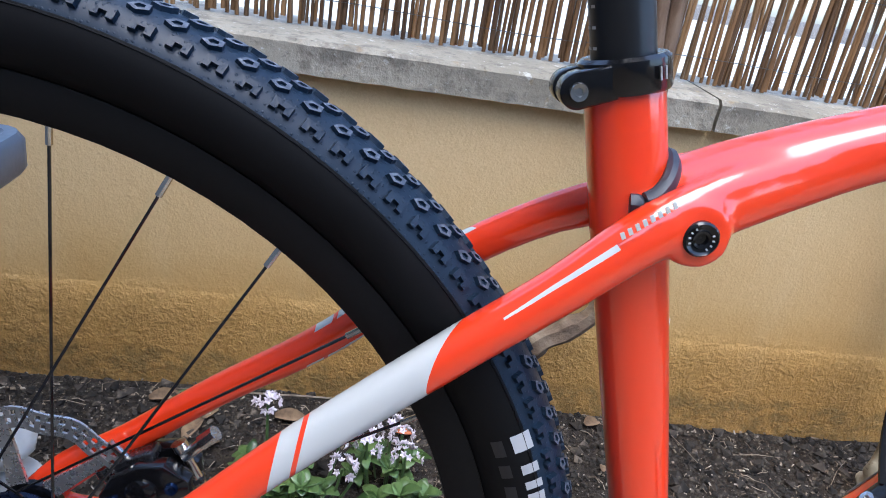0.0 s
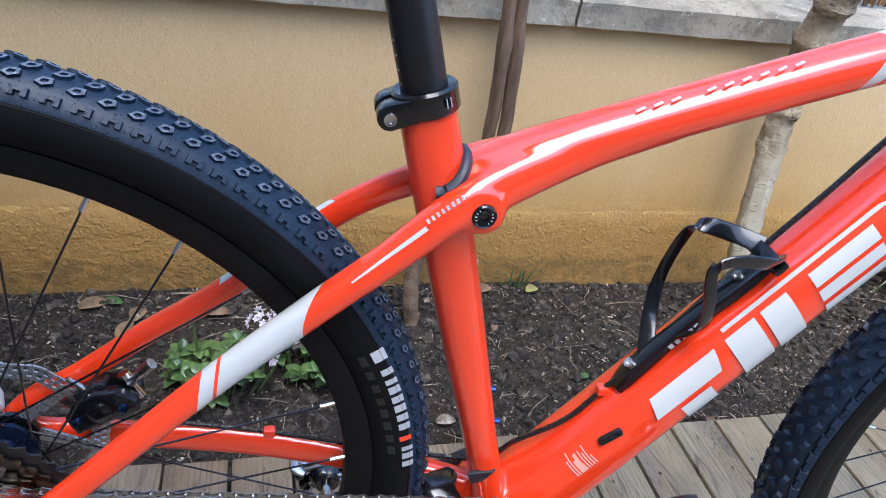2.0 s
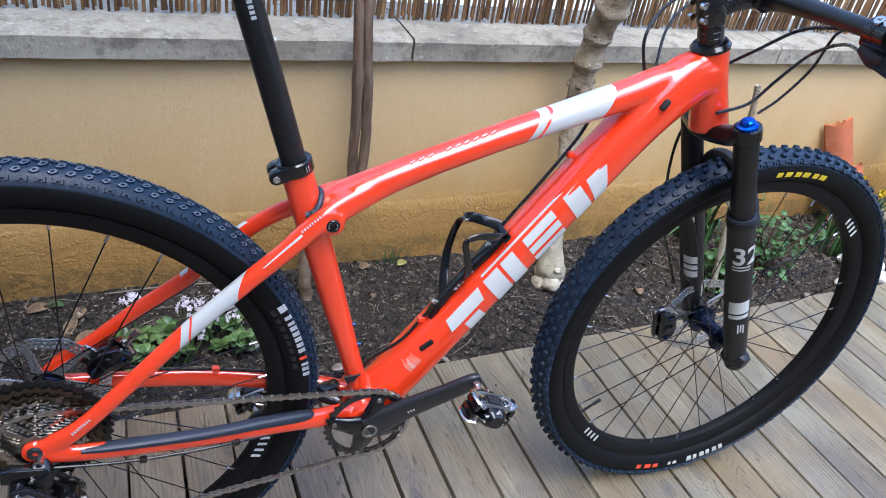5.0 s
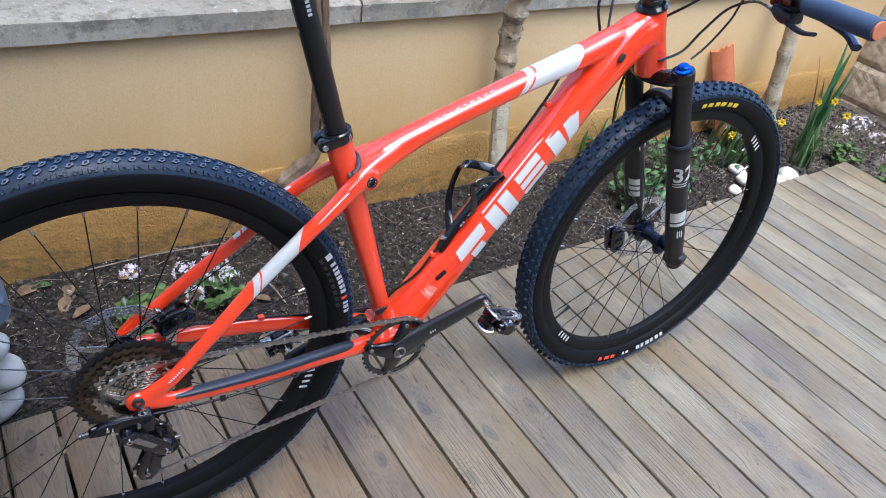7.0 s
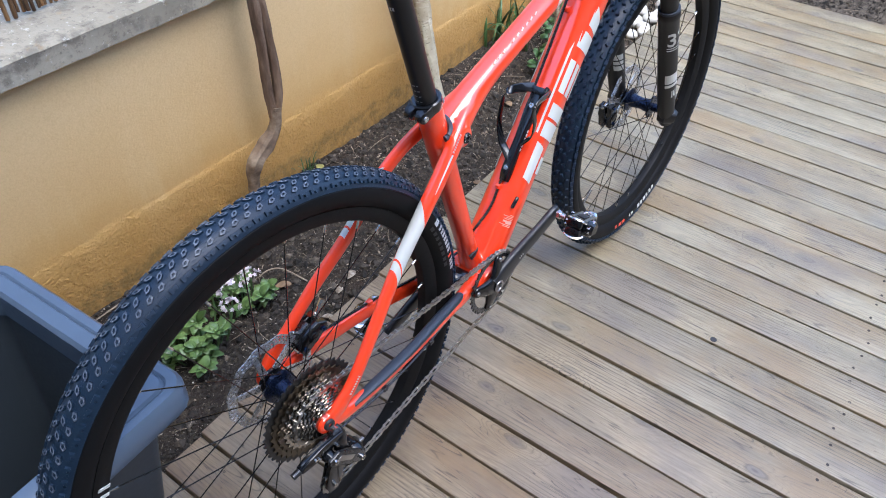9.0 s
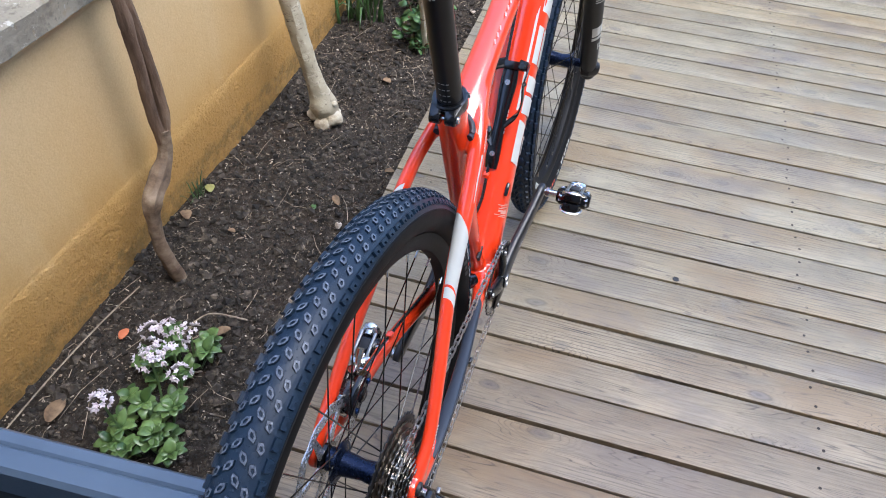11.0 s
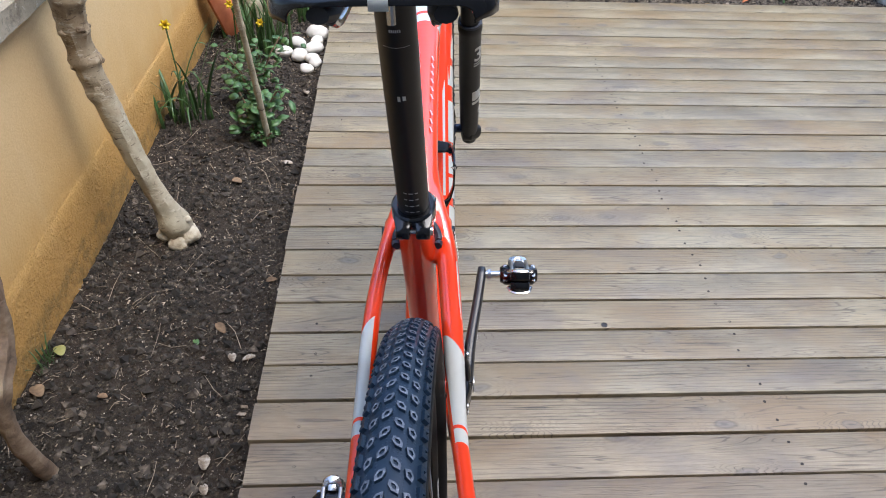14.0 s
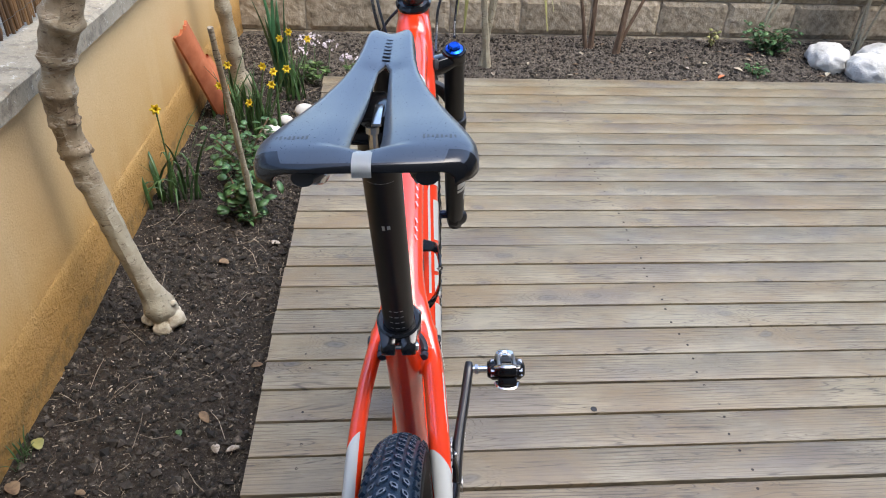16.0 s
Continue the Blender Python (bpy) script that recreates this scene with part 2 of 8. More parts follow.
def stucco():
    """Ochre-yellow rendered wall: fine grain, paler blotches, deeper ochre and moss low down and cracks."""
    k = Nodes("ochre_stucco", 0.85)
    x, y, z = k.xyz()
    grain = k.noise(260.0, 4.0, 0.7)
    lumps = k.noise(45.0, 4.0, 0.6)
    blot = k.noise(2.2, 5.0, 0.6, k.scaled(1, 1, 0.8))
    streak = k.noise(1.0, 4.0, 0.6, k.scaled(9, 9, 1.1))
    col = k.ramp(blot, (0.3, (0.541, 0.325, 0.099)), (0.55, (0.603, 0.385, 0.142)), (0.75, (0.645, 0.440, 0.189)))
    col = k.mix(k.ramp(streak, (0.5, 0.0), (0.75, 0.45)), col, (0.666, 0.490, 0.249))
    # colour by height: paler above, deeper ochre low down, moss at the foot
    wob = k.math("ADD", z, k.math("MULTIPLY", k.math("SUBTRACT", k.noise(5.0, 4.0), 0.5), 0.12))
    col = k.mix(k.ramp(wob, (0.12, 0.0), (0.45, 0.78)), col, (0.68, 0.505, 0.275))
    low = k.ramp(k.math("ADD", z, k.math("MULTIPLY", k.math("SUBTRACT", k.noise(7.0, 5.0), 0.5), 0.08)), (0.09, 1.0), (0.155, 0.0))
    col = k.mix(k.math("MULTIPLY", low, 0.48), col, (0.53, 0.300, 0.076))
    deep_ochre = k.ramp(wob, (0.0, 1.0), (0.22, 0.0))
    col = k.mix(k.math("MULTIPLY", deep_ochre, 0.75), col, (0.44, 0.232, 0.050))
    foot = k.math("ADD", z, k.math("MULTIPLY", k.math("SUBTRACT", k.noise(11.0, 5.0), 0.5), 0.09))
    moss = k.math("MULTIPLY", k.ramp(foot, (-0.045, 1.0), (0.015, 0.0)), k.ramp(k.noise(30.0, 8.0, 0.72), (0.38, 0.0), (0.56, 1.0)))
    col = k.mix(k.math("MULTIPLY", moss, 0.55), col, (0.10, 0.080, 0.028))
    pits = k.math("MULTIPLY", k.math("ADD", 0.08, k.math("MULTIPLY", low, 0.6)), k.ramp(k.noise(105.0, 4.0, 0.68), (0.50, 0.0), (0.62, 0.75)))
    col = k.mix(pits, col, (0.37, 0.20, 0.055))
    k.colour(k.mix(k.ramp(grain, (0.3, 0.0), (0.7, 0.3)), col, k.mix(1.0, col, (0.62, 0.58, 0.5), "MULTIPLY")))
    rough = k.math("MULTIPLY", low, k.noise(150.0, 3.0, 0.6))
    k.bump(lumps, 0.35, 0.004)
    k.bump(rough, 0.6, 0.006)
    k.bump(k.math("MULTIPLY", low, k.ramp(k.noise(58.0, 4.0, 0.65), (0.45, 0.0), (0.62, 1.0))), 0.6, 0.006)
    k.bump(k.math("MULTIPLY", k.noise(170.0, 3.0, 0.6), k.math("ADD", 0.35, k.math("MULTIPLY", low, 0.65))), 0.6, 0.0055)
    k.bump(grain, 0.4, 0.0016)
    return k.m


def concrete_cap():
    k = Nodes("weathered_concrete", 0.85)
    big, mid, fine = k.noise(3.0, 5.0, 0.6), k.noise(18.0, 5.0, 0.65), k.noise(220.0, 3.0, 0.6)
    col = k.ramp(big, (0.3, (0.195, 0.174, 0.130)), (0.55, (0.320, 0.287, 0.219)), (0.8, (0.40, 0.365, 0.29)))
    lich = k.ramp(mid, (0.50, 0.0), (0.62, 0.75))
    col = k.mix(lich, col, (0.145, 0.128, 0.10))
    col = k.mix(k.ramp(k.noise(40.0, 4.0), (0.62, 0.0), (0.72, 0.6)), col, (0.30, 0.22, 0.12))
    col = k.mix(k.ramp(k.noise(75.0, 4.0, 0.65), (0.58, 0.0), (0.68, 0.6)), col, (0.10, 0.090, 0.070))
    col = k.mix(k.ramp(k.noise(52.0, 5.0, 0.7, k.scaled(1.0, 1.0, 1.3)), (0.60, 0.0), (0.68, 0.8)), col, (0.52, 0.50, 0.44))
    k.colour(col)
    k.bump(mid, 0.6, 0.005)
    k.bump(k.noise(75.0, 4.0, 0.65), 0.7, 0.004)
    k.bump(fine, 0.6, 0.002)
    return k.m


def soil():
    k = Nodes("dark_garden_soil", 0.95)
    big, mid, fine = k.noise(4.0, 5.0, 0.6), k.noise(60.0, 8.0, 0.78), k.noise(300.0, 4.0, 0.7)
    col = k.ramp(mid, (0.36, (0.006, 0.0045, 0.0033)), (0.50, (0.026, 0.0195, 0.0130)), (0.66, (0.115, 0.090, 0.062)))
    col = k.mix(k.ramp(big, (0.4, 0.0), (0.7, 0.6)), col, (0.048, 0.028, 0.0150))
    # dry leaf mould beyond the end of the deck
    x = k.math("ADD", k.xyz()[0], k.math("MULTIPLY", k.noise(6.0, 3.0), 0.3))
    dry = k.ramp(mid, (0.36, (0.034, 0.027, 0.020)), (0.50, (0.125, 0.104, 0.080)), (0.66, (0.28, 0.24, 0.19)))
    col = k.mix(k.math("MULTIPLY", k.math("GREATER_THAN", x, 2.98), 0.8), col, dry)
    v = k.voronoi(210.0)
    spot = k.math("MULTIPLY", k.ramp(v["Distance"], (0.15, 1.0), (0.25, 0.0)), k.math("GREATER_THAN", k.xyz(v["Color"])[0], 0.80))
    k.colour(k.mix(spot, col, (0.36, 0.32, 0.27)))
    k.bump(mid, 1.0, 0.016)
    k.bump(fine, 0.9, 0.005)
    return k.m


def mottled(name, stops, scale, rough=0.8, bump=0.5, dist=0.004, fine=120.0, stretch=(1, 1, 1), per=None, vary=0.3):
    """Natural surface: colour ramp over noise, and a lighter or darker tone per object or island."""
    k = Nodes(name, rough)
    co = k.scaled(*stretch)
    a, b = k.noise(scale, 5.0, 0.62, co), k.noise(fine, 4.0, 0.65, co)
    col = k.ramp(a, *stops)
    if per:
        r = k.random() if per == "object" else k.island()
        col = k.mix(1.0, col, k.ramp(r, (0.0, 1 - vary), (1.0, 1 + vary * 0.4)), "MULTIPLY")
    k.colour(col)
    k.bump(a, bump, dist)
    k.bump(b, bump, dist * 0.35)
    return k.m


def ringed_bark():
    """Smooth olive-grey bark with pale scars running round the stem and brown flecks."""
    k = Nodes("ringed_pale_bark", 0.7)
    a, b = k.noise(14.0, 5.0, 0.6), k.noise(150.0, 4.0, 0.65)
    col = k.ramp(a, (0.30, (0.105, 0.066, 0.034)), (0.43, (0.27, 0.200, 0.118)), (0.58, (0.39, 0.315, 0.205)), (0.76, (0.49, 0.425, 0.305)))
    col = k.mix(k.ramp(k.noise(7.0, 4.0), (0.54, 0.0), (0.66, 0.55)), col, (0.185, 0.125, 0.068))
    # the young lower stem is smooth and grey-green, the old wood above it brown
    lift = k.math("ADD", k.xyz()[2], k.math("MULTIPLY", k.noise(9.0, 3.0), 0.2))
    col = k.mix(k.ramp(lift, (0.42, 0.6), (0.62, 0.0)), col, (0.40, 0.385, 0.29))
    f = k.noise(1.0, 3.0, 0.6, k.scaled(9, 9, 42))
    cell = k.math("ABSOLUTE", k.math("SUBTRACT", k.math("FRACT", k.math("MULTIPLY", f, 5.0)), 0.5))
    scar = k.math("MULTIPLY", k.ramp(cell, (0.04, 1.0), (0.10, 0.0)), k.ramp(k.noise(22.0, 3.0), (0.46, 0.0), (0.58, 1.0)))
    col = k.mix(k.math("MULTIPLY", scar, 0.6), col, (0.50, 0.45, 0.35))
    crack = k.math("MULTIPLY", k.ramp(cell, (0.42, 0.0), (0.47, 1.0)), k.ramp(k.noise(16.0, 3.0), (0.50, 0.0), (0.60, 0.9)))
    fleck = k.ramp(k.noise(70.0, 5.0, 0.72, k.scaled(1, 1, 1.8)), (0.56, 0.0), (0.68, 0.75))
    col = k.mix(fleck, col, (0.105, 0.068, 0.038))
    k.colour(k.mix(crack, col, (0.070, 0.042, 0.024)))
    k.bump(a, 0.6, 0.008)
    k.bump(k.math("SUBTRACT", 1.0, fleck), 0.5, 0.003)
    k.bump(k.math("SUBTRACT", scar, crack), 0.5, 0.0015)
    k.bump(b, 0.4, 0.0015)
    return k.m


def rubber(name, colour=(0.012, 0.015, 0.021), rough=0.45, dots=True):
    k = Nodes(name, rough)
    n1, n2 = k.noise(25.0, 4.0), k.noise(400.0, 2.0)
    k.colour(k.mix(n1, tuple(c * 0.7 for c in colour), tuple(c * 1.4 for c in colour)))
    k.rough(n1, rough - 0.08, rough + 0.1)
    if dots:
        k.bump(k.ramp(k.voronoi(360.0, even=0.15)["Distance"], (0.16, 1.0), (0.30, 0.0)), 0.4, 0.0007)
    k.bump(n2, 0.15, 0.0005)
    return k.put(Specular_IOR_Level=0.3 if dots else 0.16)


def leafy(name, lo, hi, rough=0.45, trans=0.0):
    k = Nodes(name, rough)
    r, n1 = k.island(), k.noise(60.0, 3.0)
    col = k.mix(r, lo, hi)
    k.colour(k.mix(k.ramp(n1, (0.35, 0.0), (0.7, 0.4)), col, tuple(c * 0.55 for c in lo)))
    k.bump(n1, 0.25, 0.002)
    return k.m


M_paint = frame_paint()
M_red = plain("plain_red_paint", RED, 0.3, vary=0.05, bump=0.0, coat=1.0)
M_white = plain("white_decal", WHITE, 0.35, vary=0.05, bump=0.0, coat=0.6)
M_deck, M_stucco, M_cap, M_soil = wood_deck(), stucco(), concrete_cap(), soil()
# the sky's blue sheen on the tread is put into the rubber's colour
M_tyre = rubber("sky_sheen_tyre_rubber", (0.0085, 0.0195, 0.037), 0.42)
M_tyre_side = rubber("tyre_sidewall", (0.0042, 0.0042, 0.0046), 0.6, False)
M_rim = plain("matte_black_rim", (0.0028, 0.0028, 0.003), 0.6, bump=0.02)
M_rim.node_tree.nodes["Principled BSDF"].inputs["Specular IOR Level"].default_value = 0.25
# front knob tops: blue skylight put into a paler rubber
M_block_rubber = rubber("sky_sheen_knob_rubber", (0.016, 0.026, 0.048), 0.46, False)
# rear knob faces: scuffing and the sky's reflection, both in the colour
M_knob = mottled("scuffed_sheen_rubber", ((0.3, (0.030, 0.040, 0.058)), (0.5, (0.075, 0.090, 0.118)), (0.7, (0.18, 0.20, 0.23))), 350.0, 0.5, 0.2, 0.0006)
M_black = plain("satin_black_alloy", (0.010, 0.010, 0.011), 0.28, 0.0, bump=0.03, coat=0.3)
M_gloss = plain("gloss_black", (0.005, 0.005, 0.0058), 0.16, 0.0, bump=0.0, coat=0.15)
M_sprocket = plain("black_sprocket", (0.006, 0.006, 0.006), 0.4, 0.0)
M_gear = plain("oily_sprocket_steel", (0.42, 0.385, 0.34), 0.22, 1.0, vary=0.4)
M_disc = plain("ground_disc_steel", (0.50, 0.49, 0.48), 0.28, 0.8, vary=0.25)
M_hub = plain("dark_blue_black_hub", (0.012, 0.020, 0.048), 0.28, 0.7)
M_bronze = plain("oily_bronze_steel", (0.115, 0.096, 0.072), 0.32, 1.0, vary=0.4)
M_post = plain("brushed_black_post", (0.007, 0.007, 0.0075), 0.36, 0.0, bump=0.05)
M_matte = plain("matte_black_plastic", (0.016, 0.016, 0.018), 0.55)
M_leg = plain("satin_black_magnesium", (0.0065, 0.0065, 0.0075), 0.42)
M_slate = plain("slate_blue_rubber", (0.021, 0.028, 0.042), 0.48)
M_steel = plain("polished_steel", (0.62, 0.60, 0.57), 0.22, 1.0, vary=0.2)
M_chain = plain("oily_chain_steel", (0.42, 0.40, 0.37), 0.3, 1.0, vary=0.35)
M_bind = plain("satin_steel", (0.36, 0.35, 0.34), 0.34, 1.0, vary=0.2)
M_tyre_print = plain("tyre_print", (0.40, 0.40, 0.40), 0.6, bump=0)
M_dark = plain("dark_steel", (0.10, 0.10, 0.105), 0.32, 0.9)
M_rust = plain("dark_rusted_nail", (0.030, 0.024, 0.020), 0.7, 0.2)
M_brown = plain("bronze_spider", (0.115, 0.085, 0.070), 0.4, 0.7)
M_blue = plain("anodised_blue", (0.01, 0.10, 0.62), 0.22, 0.9, vary=0.08)
M_saddle = plain("saddle_leatherette", (0.036, 0.047, 0.066), 0.30, 0.0, bump=0.04, grain=700, coat=0.12)
M_grip = rubber("grip_rubber", (0.05, 0.075, 0.12), 0.6, False)
M_yellow = plain("yellow_print", (0.75, 0.55, 0.02), 0.5, bump=0)
M_pink = plain("pale_pink_print", (0.72, 0.34, 0.27), 0.35, vary=0.05, bump=0, coat=0.6)
M_ghost = plain("grey_print", (0.045, 0.045, 0.048), 0.5, bump=0)
M_emboss = plain("embossed_rubber", (0.011, 0.011, 0.012), 0.5, bump=0)
M_greyp = plain("silver_print", (0.45, 0.45, 0.45), 0.4, bump=0)
# planter body: its shade is put into a darker tone of the plastic
M_bin = plain("shaded_grey_blue_plastic", (0.030, 0.038, 0.046), 0.42, vary=0.1, grain=160)
# planter rim: the sky's shine is put into a paler base colour
M_bin_rim = plain("sky_lit_rim_plastic", (0.078, 0.108, 0.150), 0.36, vary=0.12, grain=160)
M_knot = mottled("pale_knots", ((0.30, (0.050, 0.030, 0.016)), (0.46, (0.14, 0.095, 0.055)), (0.60, (0.28, 0.215, 0.135)), (0.78, (0.44, 0.38, 0.28))), 19.0, 0.8, 0.9, 0.007, 150, (1, 1, 2.4))
M_burl = mottled("cream_burl", ((0.30, (0.20, 0.15, 0.095)), (0.46, (0.40, 0.35, 0.25)), (0.70, (0.58, 0.54, 0.43))), 30.0, 0.8, 0.9, 0.006, 150)
M_bark = ringed_bark()
M_vine = mottled("brown_vine_bark", ((0.3, (0.078, 0.046, 0.027)), (0.55, (0.165, 0.105, 0.065)), (0.8, (0.27, 0.19, 0.125))), 16.0, 0.85, 0.8, 0.005, 140, (3, 3, 0.6))
M_reed = mottled("dry_reed", ((0.3, (0.075, 0.033, 0.011)), (0.55, (0.215, 0.115, 0.044)), (0.8, (0.36, 0.24, 0.12))), 6.0, 0.6, 0.25, 0.001, 90, (1, 1, 0.5), "island", 0.6)
M_old = mottled("grey_brown_bark", ((0.3, (0.065, 0.042, 0.025)), (0.5, (0.155, 0.106, 0.066)), (0.75, (0.29, 0.225, 0.155))), 22.0, 0.85, 0.9, 0.006, 150, (1, 1, 1.6))
M_stone = mottled("white_limestone", ((0.3, (0.44, 0.42, 0.375)), (0.55, (0.62, 0.60, 0.55)), (0.8, (0.74, 0.72, 0.67))), 9.0, 0.8, 0.3, 0.004, 90, per="object", vary=0.15)
M_rock = mottled("pale_rock", ((0.25, (0.22, 0.20, 0.165)), (0.38, (0.56, 0.54, 0.485)), (0.70, (0.74, 0.72, 0.67))), 17.0, 0.9, 0.8, 0.012, 110)
M_block = mottled("split_face_block", ((0.28, (0.20, 0.155, 0.10)), (0.5, (0.43, 0.355, 0.25)), (0.75, (0.58, 0.50, 0.38))), 34.0, 0.9, 0.8, 0.008, 140, per="object", vary=0.25)
M_mortar = mottled("grey_mortar", ((0.3, (0.30, 0.26, 0.20)), (0.7, (0.42, 0.37, 0.30))), 30.0, 0.95, 0.4, 0.003)
M_terra = mottled("terracotta", ((0.3, (0.36, 0.10, 0.04)), (0.55, (0.50, 0.155, 0.065)), (0.8, (0.58, 0.24, 0.13))), 12.0, 0.8, 0.3, 0.002)
M_crumb = mottled("soil_crumbs", ((0.3, (0.011, 0.0085, 0.0065)), (0.55, (0.050, 0.040, 0.030)), (0.8, (0.21, 0.172, 0.13))), 50.0, 0.95, 0.3, 0.002, per="island", vary=0.75)
M_chip = mottled("pale_chips", ((0.3, (0.085, 0.060, 0.038)), (0.5, (0.24, 0.19, 0.135)), (0.72, (0.52, 0.47, 0.40))), 60.0, 0.9, 0.3, 0.001, per="island", vary=0.95)
M_twig = mottled("dry_twigs", ((0.3, (0.17, 0.125, 0.085)), (0.7, (0.42, 0.35, 0.26))), 40.0, 0.9, 0.3, 0.001, per="island", vary=0.5)
M_dry = mottled("dry_leaves", ((0.3, (0.075, 0.045, 0.025)), (0.7, (0.27, 0.18, 0.10))), 40.0, 0.8, 0.3, 0.001, per="island", vary=0.5)
M_leaf = leafy("sedum_leaf", (0.030, 0.070, 0.016), (0.150, 0.240, 0.075), 0.3)
M_leaf2 = leafy("bush_leaf", (0.030, 0.085, 0.022), (0.090, 0.185, 0.060))
M_blade = leafy("daffodil_blade", (0.026, 0.066, 0.018), (0.070, 0.14, 0.040), 0.4)
M_iris = leafy("iris_blade", (0.03, 0.10, 0.04), (0.05, 0.15, 0.06), 0.4)
M_petal = leafy("pale_pink_petals", (0.68, 0.58, 0.64), (0.84, 0.79, 0.81), 0.6)
M_daff = leafy("yellow_petals", (0.72, 0.50, 0.02), (0.85, 0.66, 0.04), 0.6)
M_plaster = plain("unseen_wall_plaster", (0.22, 0.207, 0.190), 0.9, vary=0.1, grain=120, bump=0.3)
M_pale = mottled("pale_gap_backdrop", ((0.3, (0.36, 0.37, 0.32)), (0.7, (0.52, 0.53, 0.47))), 3.0, 0.9, 0.2, 0.002)

# ---- building blocks ----
def V(*a):
    return Vector(a)


def part(name, bm, material, parent=None, label="", smooth=True, kind="", angle=35):
    """One bmesh as one mesh object, under a thing or a part."""
    me = bpy.data.meshes.new(name)
    if smooth:
        for f in bm.faces:
            f.smooth = True
    bm.to_mesh(me)
    bm.free()
    for m in material if isinstance(material, (list, tuple)) else (material,):
        me.materials.append(m)
    if smooth and angle:
        me.set_sharp_from_angle(angle=radians(angle))
    ob = new(name, me)
    ob.parent = parent
    return tagged(ob, label, kind=kind)


def raw(name, verts, faces, material, parent=None, label="", smooth=False, kind="", slots=None):
    me = bpy.data.meshes.new(name)
    me.from_pydata([tuple(v) for v in verts], [], faces)
    for m in material if isinstance(material, (list, tuple)) else (material,):
        me.materials.append(m)
    if smooth:
        me.polygons.foreach_set("use_smooth", [True] * len(me.polygons))
    if slots is not None:
        me.polygons.foreach_set("material_index", slots)
    ob = new(name, me)
    ob.parent = parent
    return tagged(ob, label, kind=kind)


def empty(name, m=None, parent=None):
    ob = new(name)
    ob.empty_display_size = 0.05
    ob.parent = parent
    if m is not None:
        ob.matrix_basis = m
    return ob


def spline(pts, steps=8):
    """Catmull-Rom through rows of numbers."""
    p = np.array(pts, float)
    p = np.vstack([2 * p[0] - p[1], p, 2 * p[-1] - p[-2]])
    out = []
    for i in range(1, len(p) - 2):
        for s in np.linspace(0, 1, steps, endpoint=False):
            a, b, c, d = p[i - 1], p[i], p[i + 1], p[i + 2]
            out.append(0.5 * (2 * b + (c - a) * s + (2 * a - 5 * b + 4 * c - d) * s * s + (3 * b - a - 3 * c + d) * s**3))
    out.append(p[-2])
    return np.array(out)


def sweep(bm, rows, sides=16, power=2.0, side=(0, 1, 0), caps=True, mat=0):
    """A tube through rows of x, y, z, half width, half height; the width lies along side."""
    rows = np.array([(*r, r[3]) if len(r) == 4 else tuple(r) for r in rows], float)
    pos = rows[:, :3]
    tan = np.gradient(pos, axis=0)
    rings = []
    ref = np.array(side, float)
    for i, (p, t) in enumerate(zip(pos, tan)):
        t = t / max(np.linalg.norm(t), 1e-9)
        s = ref - t * (ref @ t)
        if np.linalg.norm(s) < 1e-3:
            s = np.cross(t, (0.3, 0.1, 1))
        s /= np.linalg.norm(s)
        ref = s if side == "free" else np.array(side, float)
        u = np.cross(t, s)
        ring = []
        for k in range(sides):
            a = 2 * math.pi * k / sides
            c, d = math.cos(a), math.sin(a)
            c = math.copysign(abs(c) ** (2 / power), c)
            d = math.copysign(abs(d) ** (2 / power), d)
            ring.append(bm.verts.new(p + s * c * rows[i, 3] + u * d * rows[i, 4]))
        rings.append(ring)
    for r0, r1 in zip(rings, rings[1:]):
        for k in range(sides):
            f = bm.faces.new((r0[k], r0[(k + 1) % sides], r1[(k + 1) % sides], r1[k]))
            f.material_index = mat
    if caps:
        bm.faces.new(rings[0][::-1]).material_index = mat
        bm.faces.new(rings[-1]).material_index = mat
    return bm


def pipe(bm, pts, r, sides=8, steps=6, mat=0):
    return sweep(bm, np.c_[spline(pts, steps), np.full((len(pts) - 1) * steps + 1, r)], sides, side=(0.13, 0.99, 0.07), mat=mat)


def lathe(bm, profile, segs=32, m=None, mat=0, closed=False):
    """Rows of radius, height, turned about the y axis (or moved by m)."""
    m = m or Matrix()
    rings = []
    for r, h in profile:
        rings.append([bm.verts.new(m @ V(r * math.cos(a), h, r * math.sin(a))) for a in np.linspace(0, 2 * math.pi, segs, endpoint=False)])
    pairs = list(zip(rings, rings[1:])) + ([(rings[-1], rings[0])] if closed else [])
    for r0, r1 in pairs:
        for k in range(segs):
            f = bm.faces.new((r0[k], r1[k], r1[(k + 1) % segs], r0[(k + 1) % segs]))
            f.material_index = mat
    if not closed:
        if profile[0][0] > 1e-6:
            bm.faces.new(rings[0]).material_index = mat
        if profile[-1][0] > 1e-6:
            bm.faces.new(rings[-1][::-1]).material_index = mat
    return bm


def box(bm, centre, size, bevel=0.0, m=None, mat=0, segs=2):
    got = bmesh.ops.create_cube(bm, size=1.0)["verts"]
    bmesh.ops.transform(bm, matrix=(m or Matrix()) @ Matrix.Translation(centre) @ Matrix.Diagonal((*size, 1)), verts=got)
    faces = {f for v in got for f in v.link_faces}
    for f in faces:
        f.material_index = mat
    if bevel:
        edges = list({e for v in got for e in v.link_edges})
        bmesh.ops.bevel(bm, geom=edges, offset=bevel, segments=segs, affect="EDGES", profile=0.5)
    return bm


